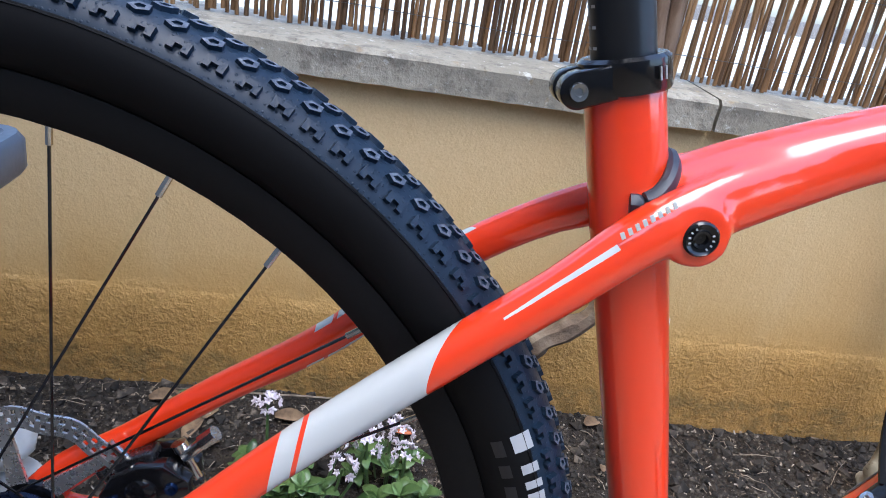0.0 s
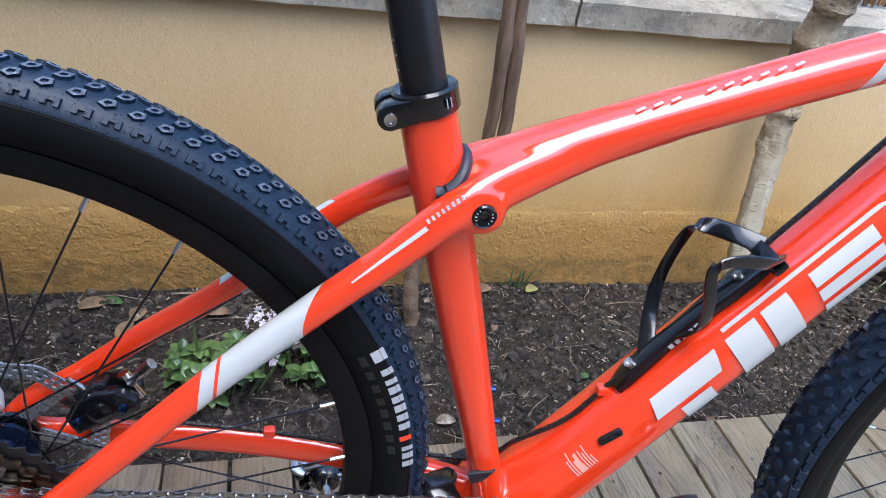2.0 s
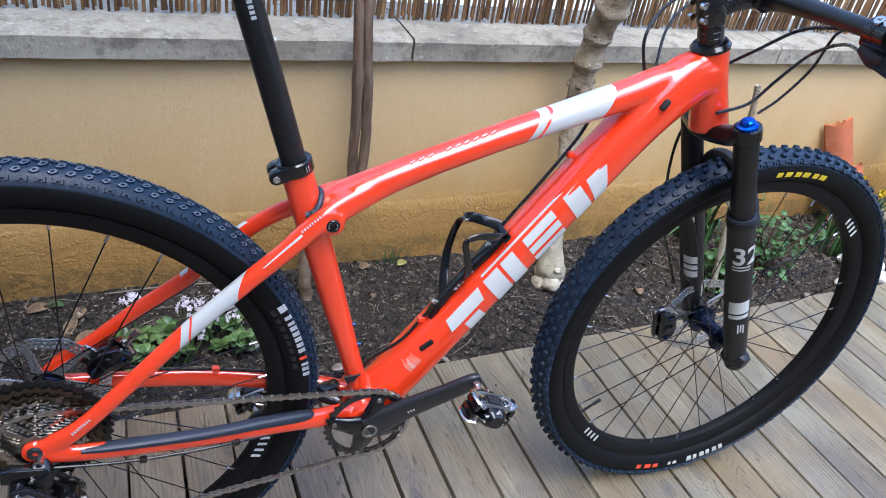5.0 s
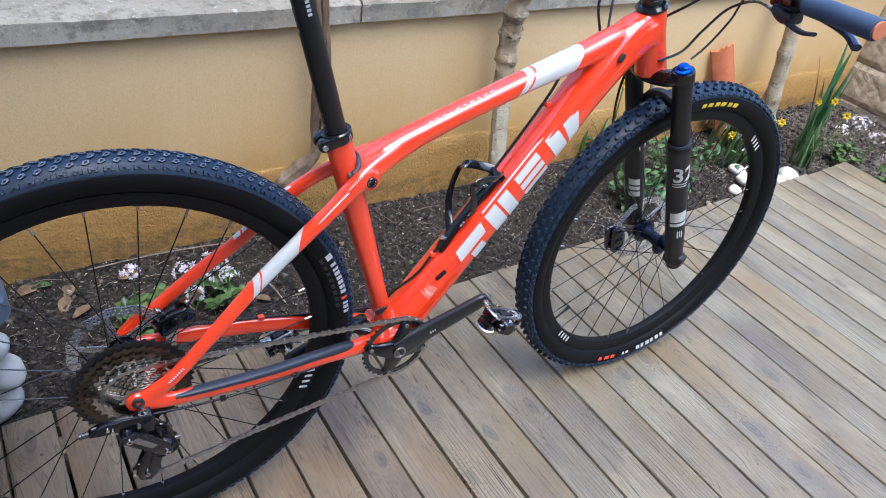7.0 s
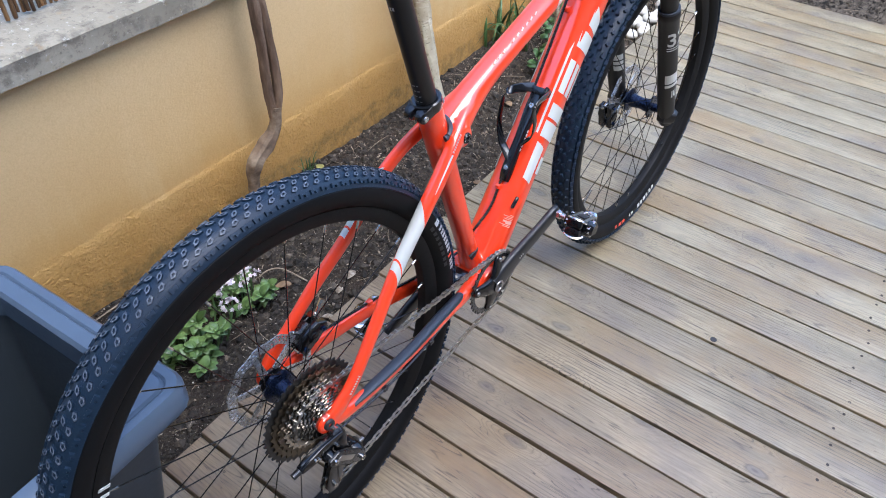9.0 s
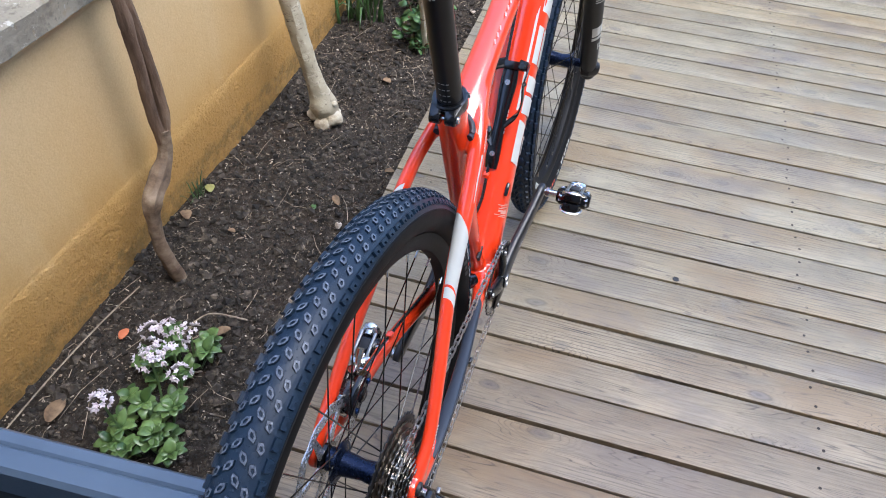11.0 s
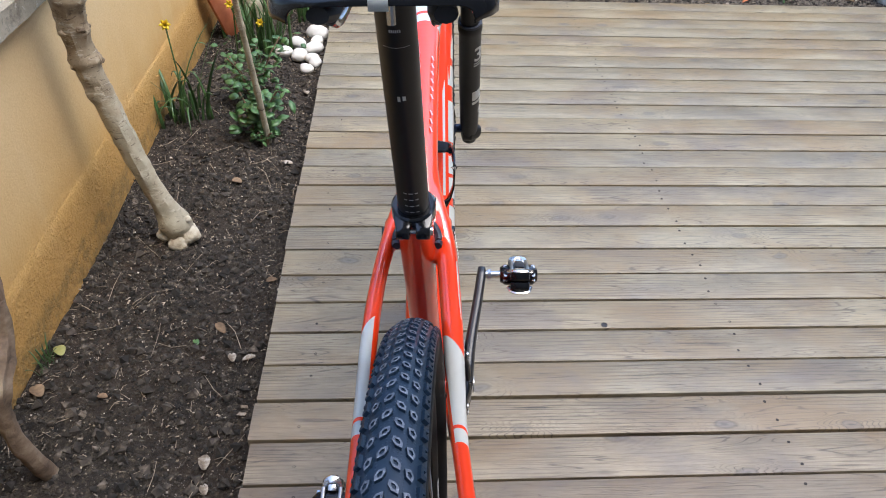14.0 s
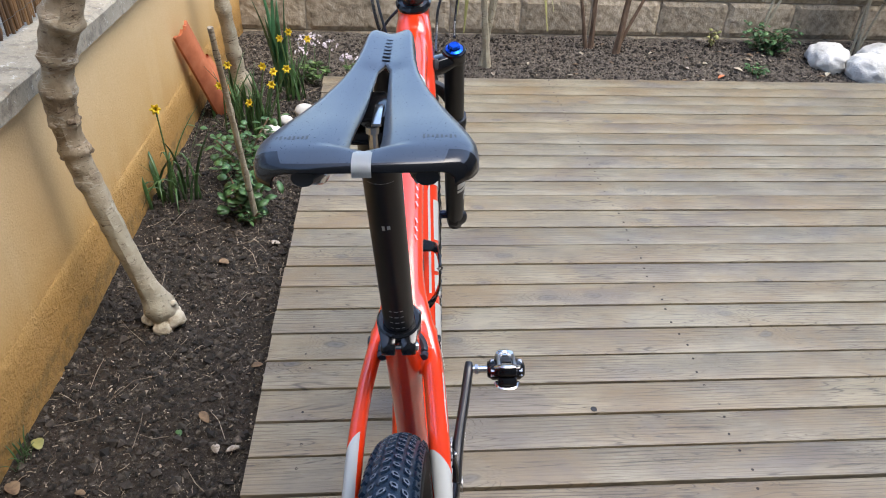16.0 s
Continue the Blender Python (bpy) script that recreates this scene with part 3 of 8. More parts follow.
def prism(bm, outline, y0, y1, m=None, mat=0, bevel=0.0):
    """An outline in x, z, thick from y0 to y1."""
    m = m or Matrix()
    a = [bm.verts.new(m @ V(x, y0, z)) for x, z in outline]
    b = [bm.verts.new(m @ V(x, y1, z)) for x, z in outline]
    fs = [bm.faces.new(a), bm.faces.new(b[::-1])]
    n = len(a)
    fs += [bm.faces.new((a[i], b[i], b[(i + 1) % n], a[(i + 1) % n])) for i in range(n)]
    for f in fs:
        f.material_index = mat
    if bevel:
        bmesh.ops.bevel(bm, geom=list(fs[0].edges) + list(fs[1].edges), offset=bevel, segments=2, affect="EDGES", profile=0.5)
    bmesh.ops.recalc_face_normals(bm, faces=bm.faces)
    return bm


def rod(bm, a, b, r, sides=8, mat=0):
    a, b = np.array(a, float), np.array(b, float)
    return sweep(bm, [(*a, r), (*((a + b) / 2), r), (*b, r)], sides, side=(0.31, 0.9, 0.17), mat=mat)

# ---- setting: ground, wall with cap, reed screen, far block wall ----
EDGE, FAR_EDGE, PITCH = 0.314, 2.90, 0.0985
WALL_Y, CAP_Y, CAP_TOP, BLOCK_X = 0.822, 0.797, 0.608, 3.70


def ground_height(x, y):
    h = -0.062 + 0.016 * noise.noise(V(x * 2.3, y * 2.3, 0.3)) + 0.008 * noise.noise(V(x * 9, y * 9, 1.7)) + 0.007 * noise.noise(V(x * 27, y * 27, 4.1))
    return h + 0.012 * max(0.0, min(1.0, (x - 2.9) / 0.5))


def under_deck(x, y):
    return x < FAR_EDGE - 0.04 and y < EDGE - 0.04


def build_ground():
    far = [4.6, 7, 15, 40, 120, 400]
    xs = [-v for v in far[::-1]] + list(np.arange(-1.4, 4.3, 0.022)) + far
    ys = [-v for v in far[::-1]] + list(np.arange(-3.3, 0.9, 0.022)) + far
    verts, faces = [], []
    for x in xs:
        for y in ys:
            near = -1.4 <= x <= 4.3 and -3.3 <= y <= 0.9
            z = ground_height(x, y) if near and not under_deck(x, y) else -0.07
            verts.append((x, y, -0.14 if near and under_deck(x, y) else z))
    n = len(ys)
    for i in range(len(xs) - 1):
        for j in range(n - 1):
            a = i * n + j
            faces.append((a, a + n, a + n + 1, a + 1))
    raw("ground", verts, faces, M_soil, label="dark bare garden soil, crumbly and littered", smooth=True, kind="structure")


def build_walls():
    bm = box(bmesh.new(), (0.2, WALL_Y + 0.10, 0.19), (7.0, 0.2, 0.76))
    part("wall_north", bm, M_stucco, label="ochre-yellow stucco garden wall with dark mossy stains at its foot", smooth=False, kind="structure")
    rows = []
    bm = bmesh.new()
    for k in range(181):
        x = -3.28 + 6.96 * k / 180
        top = 0.140 + 0.006 * noise.noise(V(x * 1.7, 0, 3)) + 0.003 * noise.noise(V(x * 11, 0, 5))
        out = 0.0022 + 0.0009 * noise.noise(V(x * 6, 2, 0))
        rows.append([bm.verts.new((x, WALL_Y - q, z)) for q, z in ((out, -0.18), (out, top - 0.016), (out * 0.7, top - 0.008), (-0.001, top + 0.004))])
    for r0, r1 in zip(rows, rows[1:]):
        for q in range(3):
            bm.faces.new((r0[q], r1[q], r1[q + 1], r0[q + 1]))
    part("plinth", bm, M_stucco, bpy.data.objects["wall_north"], "rougher ochre lower coat with a trowelled upper edge")
    # unseen walls added behind the camera to close the place and block sky light
    for name, c, s in (("unseen_wall_south", (0.9, -4.8, 1.7), (8.0, 0.2, 3.6)), ("unseen_wall_west", (-1.2, -1.94, 2.9), (0.2, 5.5, 6.0))):
        part(name, box(bmesh.new(), c, s), M_plaster, label="plain unseen plastered wall added to block sky light", smooth=False, kind="structure")


def build_cap():
    """Concrete coping in cast lengths with rough worn edges."""
    rng = random.Random(4)
    joints = [-2.6, -1.1, 0.79, 2.02, 3.66]
    for i, (a, b) in enumerate(zip(joints, joints[1:])):
        bm = bmesh.new()
        rows = []
        n = int((b - a) / 0.02)
        prof = [(0.0, -0.053), (0.001, -0.030), (0.0, -0.007), (0.007, 0.0), (0.10, 0.006), (0.19, 0.010), (0.29, 0.006), (0.30, -0.053)]
        rings = []
        for k in range(n + 1):
            x = a + 0.003 + (b - a - 0.006) * k / n
            ring = []
            for q, (d, h) in enumerate(prof):
                w = 0.0016 * noise.noise(V(x * 9, q * 1.3, i)) + 0.0014 * noise.noise(V(x * 50, q * 2.3, i))
                ring.append(bm.verts.new((x, CAP_Y + d + w, CAP_TOP + h + 0.7 * w)))
            rings.append(ring)
        for r0, r1 in zip(rings, rings[1:]):
            for q in range(len(prof)):
                bm.faces.new((r0[q], r0[(q + 1) % len(prof)], r1[(q + 1) % len(prof)], r1[q]))
        bm.faces.new(rings[0][::-1]), bm.faces.new(rings[-1])
        bmesh.ops.recalc_face_normals(bm, faces=bm.faces)
        part("wall_cap", bm, M_cap, label="weathered pale concrete coping with lichen stains on the garden wall", kind="structure")


def build_screen():
    """Reed screen standing on the cap: thin stems with gaps, tied with wire."""
    rng = random.Random(7)
    verts, faces = [], []
    x = -1.5
    while x < 3.62:
        r = rng.uniform(0.0028, 0.0052)
        y = 0.925 + rng.uniform(-0.006, 0.006)
        z0 = CAP_TOP + 0.008 + abs(rng.gauss(0, 0.006))
        top = 1.62 + rng.uniform(-0.08, 0.05)
        lean, leany = rng.gauss(0, 0.022), rng.gauss(0, 0.010)
        base = len(verts)
        for q in range(4):
            s = q / 3
            bend = 0.006 * math.sin(s * 3.1) * rng.uniform(-1, 1)
            for a in range(5):
                t = 2 * math.pi * a / 5
                verts.append((x + lean * s + bend + r * math.cos(t), y + leany * s + r * math.sin(t), z0 + (top - z0) * s))
        for q in range(3):
            for a in range(5):
                i0, i1 = base + q * 5 + a, base + q * 5 + (a + 1) % 5
                faces.append((i0, i1, i1 + 5, i0 + 5))
        x += r + rng.choice((0.0008, 0.002, 0.004, 0.007, 0.011))
    screen = raw("reed_screen", verts, faces, M_reed, label="brown dried reed screening standing on the wall", smooth=True, kind="stuff")
    tagged(screen, category="fence")
    for h in (0.66, 0.80, 1.05, 1.3):
        bm = bmesh.new()
        rows = [(x, 0.915 + 0.004 * math.sin(x * 90), h + 0.008 * noise.noise(V(x * 3, h, 0)), 0.0007) for x in np.arange(-1.5, 3.62, 0.03)]
        sweep(bm, rows, 5)
        part("wire", bm, M_dark, screen)


def build_beyond():
    """Pale slab added beyond the wall to brighten the gaps between the reeds."""
    part("pavement", box(bmesh.new(), (1.0, 9.2, 0.1), (24, 16, 0.5)), M_pale, label="plain pale slab added beyond the wall to brighten the reed gaps", smooth=False, kind="structure")


build_ground()
build_beyond()
build_walls()
build_cap()
build_screen()

# ---- mountain bike; its own axes: x forward, y to its left, z up, origin under the rear axle ----
bike = tagged(
    empty("mountain_bike", pose(0, -0.0082, 0, -3.2, 0, -4.0)),
    "orange-red carbon hardtail mountain bike with white bands standing on the deck", "bicycle")
R_AXLE, F_AXLE, CRANK = V(0, 0, 0.365), V(1.100, 0, 0.365), V(0.4328, 0, 0.304)
HEAD = [(0.8865, 0.884), (0.929, 0.768)]


def on_seat(z, y=0.0, forward=0.0):
    """A point on the seat tube's axis at height z."""
    return V(0.438 - (z - 0.303) * 0.2778 + forward, y, z)


def build_frame():
    bm = bmesh.new()

    def tube(rows, power=2.2, sides=28):
        sweep(bm, spline(rows, 10), sides, power)

    tube([(0.4405, 0, 0.292, 0.026, 0.016), (0.412, 0, 0.397, 0.0215, 0.0155), (0.381, 0, 0.508, 0.019, 0.0185), (0.3450, 0, 0.637, 0.0195, 0.0205), (0.3240, 0, 0.7125, 0.0195, 0.0200)])
    tube([(0.352, 0, 0.650, 0.023, 0.020), (0.385, 0, 0.670, 0.0235, 0.0195), (0.43, 0, 0.6905, 0.0215, 0.0180), (0.50, 0, 0.7175, 0.0200, 0.0175), (0.61, 0, 0.758, 0.0200, 0.0175), (0.70, 0, 0.789, 0.0215, 0.0185), (0.77, 0, 0.8125, 0.022, 0.0205), (0.83, 0, 0.832, 0.023, 0.025), (0.905, 0, 0.846, 0.025, 0.028)], 2.3)
    tube([(0.440, 0, 0.300, 0.042, 0.026), (0.50, 0, 0.374, 0.0385, 0.0295), (0.59, 0, 0.494, 0.036, 0.0300), (0.70, 0, 0.641, 0.035, 0.0300), (0.797, 0, 0.769, 0.034, 0.0315), (0.86, 0, 0.833, 0.029, 0.036), (0.905, 0, 0.850, 0.025, 0.030)], 2.9)
    sweep(bm, [(0.8865, 0, 0.884, 0.0255, 0.0255), (0.897, 0, 0.855, 0.0245, 0.026), (0.908, 0, 0.826, 0.0245, 0.026), (0.919, 0, 0.796, 0.027, 0.0275), (0.929, 0, 0.768, 0.029, 0.029)], 28)
    for s in (-1, 1):
        up = 0.018 if s > 0 else 0.0
        nip = 0.0 if s > 0 else 1.0
        tube([(0.500, s * 0.007, 0.7150, 0.010, 0.0150), (0.450, s * 0.010, 0.6960, 0.0105, 0.0155), (0.415, s * 0.0140, 0.6800, 0.0105, 0.0160), (0.378, s * 0.0240, 0.664, 0.0095, 0.0165), (0.345, s * (0.0345 - 0.0035 * nip), 0.6465, 0.0085 + 0.0030 * nip, 0.0145), (0.305, s * (0.0430 - 0.007 * nip), 0.6255 - 0.0135 * nip, 0.0086 + 0.0034 * nip, 0.0122), (0.259, s * (0.0500 - 0.010 * nip), 0.5915 - 0.0175 * nip, 0.0094 + 0.0022 * nip, 0.0120), (0.19, s * (0.0580 - 0.012 * nip), 0.5235 - 0.0090 * nip, 0.0096, 0.0118), (0.12, s * (0.0645 - 0.006 * nip), 0.452 + up, 0.0092, 0.0112), (0.06, s * 0.0675, 0.398 + 1.3 * up, 0.0085, 0.0112), (0.022, s * 0.068, 0.371 + 1.2 * up, 0.0085, 0.0140), (-0.006, s * 0.068, 0.356 + 0.5 * up, 0.0065, 0.0130)], 2.3, 20)
        tube([(-0.008, s * 0.068, 0.358, 0.0065, 0.0120), (0.03, s * 0.069, 0.352, 0.0080, 0.0125), (0.09, s * (0.0685 - 0.002 * nip), 0.345, 0.0080, 0.0150 - 0.0015 * nip), (0.20, s * (0.0640 - 0.007 * nip), 0.336 - 0.004 * nip, 0.0080, 0.0160 - 0.0025 * nip), (0.30, s * (0.0500 - 0.006 * nip), 0.326 - 0.003 * nip, 0.0090, 0.0160 - 0.0020 * nip), (0.37, s * (0.0370 - 0.003 * nip), 0.316, 0.0115, 0.0170), (0.425, s * 0.0200, 0.306, 0.0140, 0.0190)], 2.4, 20)
        sweep(bm, [(0.366, s * 0.014, 0.6515, 0.0175), (0.366, s * 0.028, 0.6495, 0.0180), (0.366, s * 0.0375, 0.6495, 0.0160)], 20, side=(1, 0, 0))
        sweep(bm, [(-0.001, s * 0.062, 0.362, 0.0155), (-0.001, s * 0.068, 0.362, 0.0160), (-0.001, s * 0.073, 0.362, 0.0155)], 20, side=(1, 0, 0))
    sweep(bm, [(0.4328, -0.045, 0.304, 0.0265), (0.4328, 0, 0.304, 0.027), (0.4328, 0.045, 0.304, 0.0265)], 28, side=(1, 0, 0))
    bmesh.ops.recalc_face_normals(bm, faces=bm.faces)
    frame_ob = part("frame", bm, M_paint, bike, "glossy orange-red carbon frame with white bands", angle=0)
    mod = frame_ob.modifiers.new("blend", "REMESH")
    mod.mode, mod.voxel_size, mod.use_smooth_shade = "VOXEL", 0.0025, True
    sm = frame_ob.modifiers.new("soften", "SMOOTH")
    sm.factor, sm.iterations = 0.5, 9
    return frame_ob


def skin(along, across, w=0.0355, h=0.030):
    """A point on the right flank of the down tube: metres along its axis from its foot, metres across (up)."""
    a, d = V(0.50, 0, 0.374), V(0.297, 0, 0.395).normalized()
    n = V(-d.z, 0, d.x)
    ww = 0.0385 + (0.034 - 0.0385) * min(1, max(0, along / 0.49))
    y = ww * max(0.02, 1 - abs(across / 0.0302) ** 2.9) ** (1 / 2.9)
    return a + d * along + n * across + V(0, -y - 0.0004, 0)


def flank(bm, quad, nu=6, nv=6, side=1):
    """A thin patch of paint between four (along, across) corners of the down tube's flank."""
    (a, b, c, d) = [np.array(q, float) for q in quad]
    grid = [[bm.verts.new(mirrored(skin(*(((1 - u) * (1 - v)) * a + u * (1 - v) * b + u * v * c + (1 - u) * v * d)), side)) for v in np.linspace(0, 1, nv)] for u in np.linspace(0, 1, nu)]
    for i in range(nu - 1):
        for j in range(nv - 1):
            bm.faces.new((grid[i][j], grid[i + 1][j], grid[i + 1][j + 1], grid[i][j + 1]))


def mirrored(v, s):
    return V(v.x, v.y * s, v.z)


def build_decals(frame_ob):
    # four white slanted emblem blocks along the down tube, as plain shapes
    for s in (1, -1):
        for quads in (
            [((0.098, 0.006), (0.106, 0.024), (0.176, 0.024), (0.168, 0.006)), ((0.118, -0.020), (0.150, -0.020), (0.152, 0.000), (0.120, 0.000))],
            [((0.180, -0.020), (0.210, -0.020), (0.217, 0.024), (0.187, 0.024)), ((0.216, -0.020), (0.242, -0.020), (0.249, 0.024), (0.223, 0.024))],
            [((0.262, -0.020), (0.322, -0.020), (0.324, -0.008), (0.264, -0.008)), ((0.265, -0.003), (0.325, -0.003), (0.327, 0.009), (0.267, 0.009)), ((0.268, 0.013), (0.328, 0.013), (0.330, 0.024), (0.270, 0.024))],
            [((0.345, -0.020), (0.375, -0.020), (0.383, 0.024), (0.353, 0.024)), ((0.381, -0.020), (0.404, -0.020), (0.436, 0.024), (0.395, 0.024))],
        ):
            bm = bmesh.new()
            for q in quads:
                flank(bm, q, 8, 8, s)
            bmesh.ops.recalc_face_normals(bm, faces=bm.faces)
            part("emblem", bm, M_white, frame_ob, "white slanted emblem block")
    bm = bmesh.new()
    flank(bm, ((0.19, 0.0268), (0.19, 0.0282), (0.425, 0.0282), (0.425, 0.0268)), 30, 2)
    part("pinstripe", bm, M_white, frame_ob, "thin white line")
    # small warning label: unreadable bars
    bm = bmesh.new()
    for i in range(9):
        u, top = 0.010 + 0.0028 * i, (0.025, 0.028, 0.023, 0.026, 0.018, 0.026, 0.024, 0.027, 0.020)[i]
        wide = 0.0034 if i in (2, 3) else 0.0013
        flank(bm, ((u, 0.011), (u + wide, 0.011), (u + wide, top), (u, top)), 2, 6)
    part("label", bm, M_pink, frame_ob, "small pale pink warning label", kind="stuff")
    # bars of print on the stay beside the pivot and above the dropout
    bm = bmesh.new()
    for i in range(8):
        u = i / 8
        p = V(0.3270 + 0.0250 * u, -0.0452 + 0.0048 * u, 0.6475 + 0.0190 * u)
        box(bm, (0, 0, 0), (0.0020, 0.0007, 0.0034), 0, Matrix.Translation(p) @ pose(0, 0, 0, 0, -32, 10))
    part("label", bm, M_white, frame_ob, "small white print", kind="stuff")
    bm = bmesh.new()
    for i in range(8):
        u = i / 8
        p = V(0.045 + 0.024 * u, -0.0770 + 0.0006 * u, 0.3915 + 0.0215 * u)
        box(bm, (0, 0, 0), (0.0019, 0.0006, 0.0036), 0, Matrix.Translation(p) @ pose(0, 0, 0, 0, -42, 0))
    part("label", bm, M_white, frame_ob, "small white print", kind="stuff")
    bm = bmesh.new()
    for i in range(10):
        if i == 3:
            continue
        u = i / 9.5
        p = V(0.470 + 0.112 * u, -0.0125, 0.7070 + 0.0430 * u + 0.0168)
        box(bm, (0, 0, 0), (0.0080, 0.0022, 0.0003), 0, Matrix.Translation(p) @ pose(0, 0, 0, 0, -20.5, 0) @ pose(0, 0, 0, 33, 0, 18))
    part("label", bm, M_pink, frame_ob, "faint white print on the top tube", smooth=False, kind="stuff")
    # pivot cap with its hex socket
    for s in (-1, 1):
        bm = bmesh.new()
        m = Matrix.Translation((0.366, s * 0.0375, 0.6495)) @ Matrix.Rotation(radians(0 if s > 0 else 180), 4, "X")
        lathe(bm, [(0.0001, 0.0014), (0.0030, 0.0014), (0.0031, 0.0030), (0.0044, 0.0034), (0.0050, 0.0024), (0.0064, 0.0026), (0.0078, 0.0036), (0.0088, 0.0024), (0.0090, -0.004)], 28, m)
        part("pivot_cap", bm, M_gloss, frame_ob, "black pivot cap with a hex socket and ring of print")
        bm = bmesh.new()
        for k in range(14):
            if k in (2, 3, 4, 9, 10, 11):
                continue
            a = 2 * math.pi * k / 14
            box(bm, (0.0058, 0.0027, 0), (0.0012, 0.0003, 0.0008), 0, m @ Matrix.Rotation(a, 4, "Y"))
        part("label", bm, M_greyp, frame_ob, "ring of grey print", kind="stuff")
    # cable ports
    bm = bmesh.new()
    m = Matrix.Translation((0.8139, -0.034, 0.8115)) @ pose(0, 0, 0, 0, -60, 0)
    box(bm, (0, 0, 0), (0.017, 0.009, 0.0088), 0.0035, m)
    part("cable_port", bm, M_matte, frame_ob, "black cable port plug")
    bm = bmesh.new()
    p = skin(0.058, 0.021)
    box(bm, (0, 0, 0), (0.024, 0.006, 0.0085), 0.0028, Matrix.Translation(p) @ pose(0, 0, 0, 0, -38, 0))
    part("cable_port", bm, M_gloss, frame_ob, "black oval cable port")
    bm = bmesh.new()
    prism(bm, [(0.398, 0.379), (0.424, 0.382), (0.414, 0.369), (0.404, 0.366)], -0.0235, -0.0190, bevel=0.001)
    part("badge", bm, M_matte, frame_ob, "black moulded badge above the bottom bracket")
    # pale marks on the front of the seat tube
    for z in (0.589, 0.462, 0.424):
        bm = bmesh.new()
        rod(bm, on_seat(z, -0.002, 0.012), on_seat(z, -0.003, 0.0205 if z < 0.5 else 0.0195), 0.0030 if z < 0.5 else 0.004, 10)
        part("boss", bm, M_blue_bolt if z < 0.5 else M_white, frame_ob, "small dark blue bolt head" if z < 0.5 else "small pale mark")
    # dark rubber gusset between seat tube and top tube
    bm = bmesh.new()
    ring = []
    for k in range(15):
        a = radians(-104 + 208 * k / 14)
        f = math.cos(a * 0.86) ** 2
        c = on_seat(0.6575 + 0.0150 * f)
        ring.append((c.x + 0.0225 * math.cos(a), 0.0228 * math.sin(a), c.z, 0.0046, 0.0050 + 0.0070 * f))
    sweep(bm, spline(ring, 3), 12, 2.6, side=(1, 0, 0.3))
    part("gusset", bm, M_slate, frame_ob, "dark blue-grey rubber gusset")
    # chainstay protector
    bm = bmesh.new()
    rows = spline([(0.050, -0.0705, 0.3565, 0.0070, 0.0035), (0.10, -0.0685, 0.3530, 0.0088, 0.0052), (0.20, -0.0600, 0.3430, 0.0088, 0.0065), (0.28, -0.0490, 0.3370, 0.0090, 0.0078), (0.338, -0.0410, 0.3310, 0.0080, 0.0085), (0.352, -0.0390, 0.3290, 0.0050, 0.0050)], 8)
    sweep(bm, rows, 14, 2.5)
    part("chainstay_guard", bm, M_slate, frame_ob, "slate-blue rubber chainstay guard")
    bm = bmesh.new()
    sweep(bm, spline([(0.395, -0.020, 0.3295, 0.010, 0.008), (0.378, 0.0, 0.3370, 0.020, 0.009), (0.395, 0.020, 0.3295, 0.010, 0.008)], 6), 12, side=(1, 0, 0))
    part("yoke_guard", bm, M_gloss, frame_ob, "dark rubber guard at the yoke")


def wheel_point(theta, phi, h, rc=0.3365, rs=0.0268):
    """On the tyre's casing: theta round the wheel, phi across (0 on the crown), h proud of it."""
    r = rc + (rs + h) * math.cos(phi)
    return (r * math.cos(theta), (rs + h) * math.sin(phi), r * math.sin(theta))


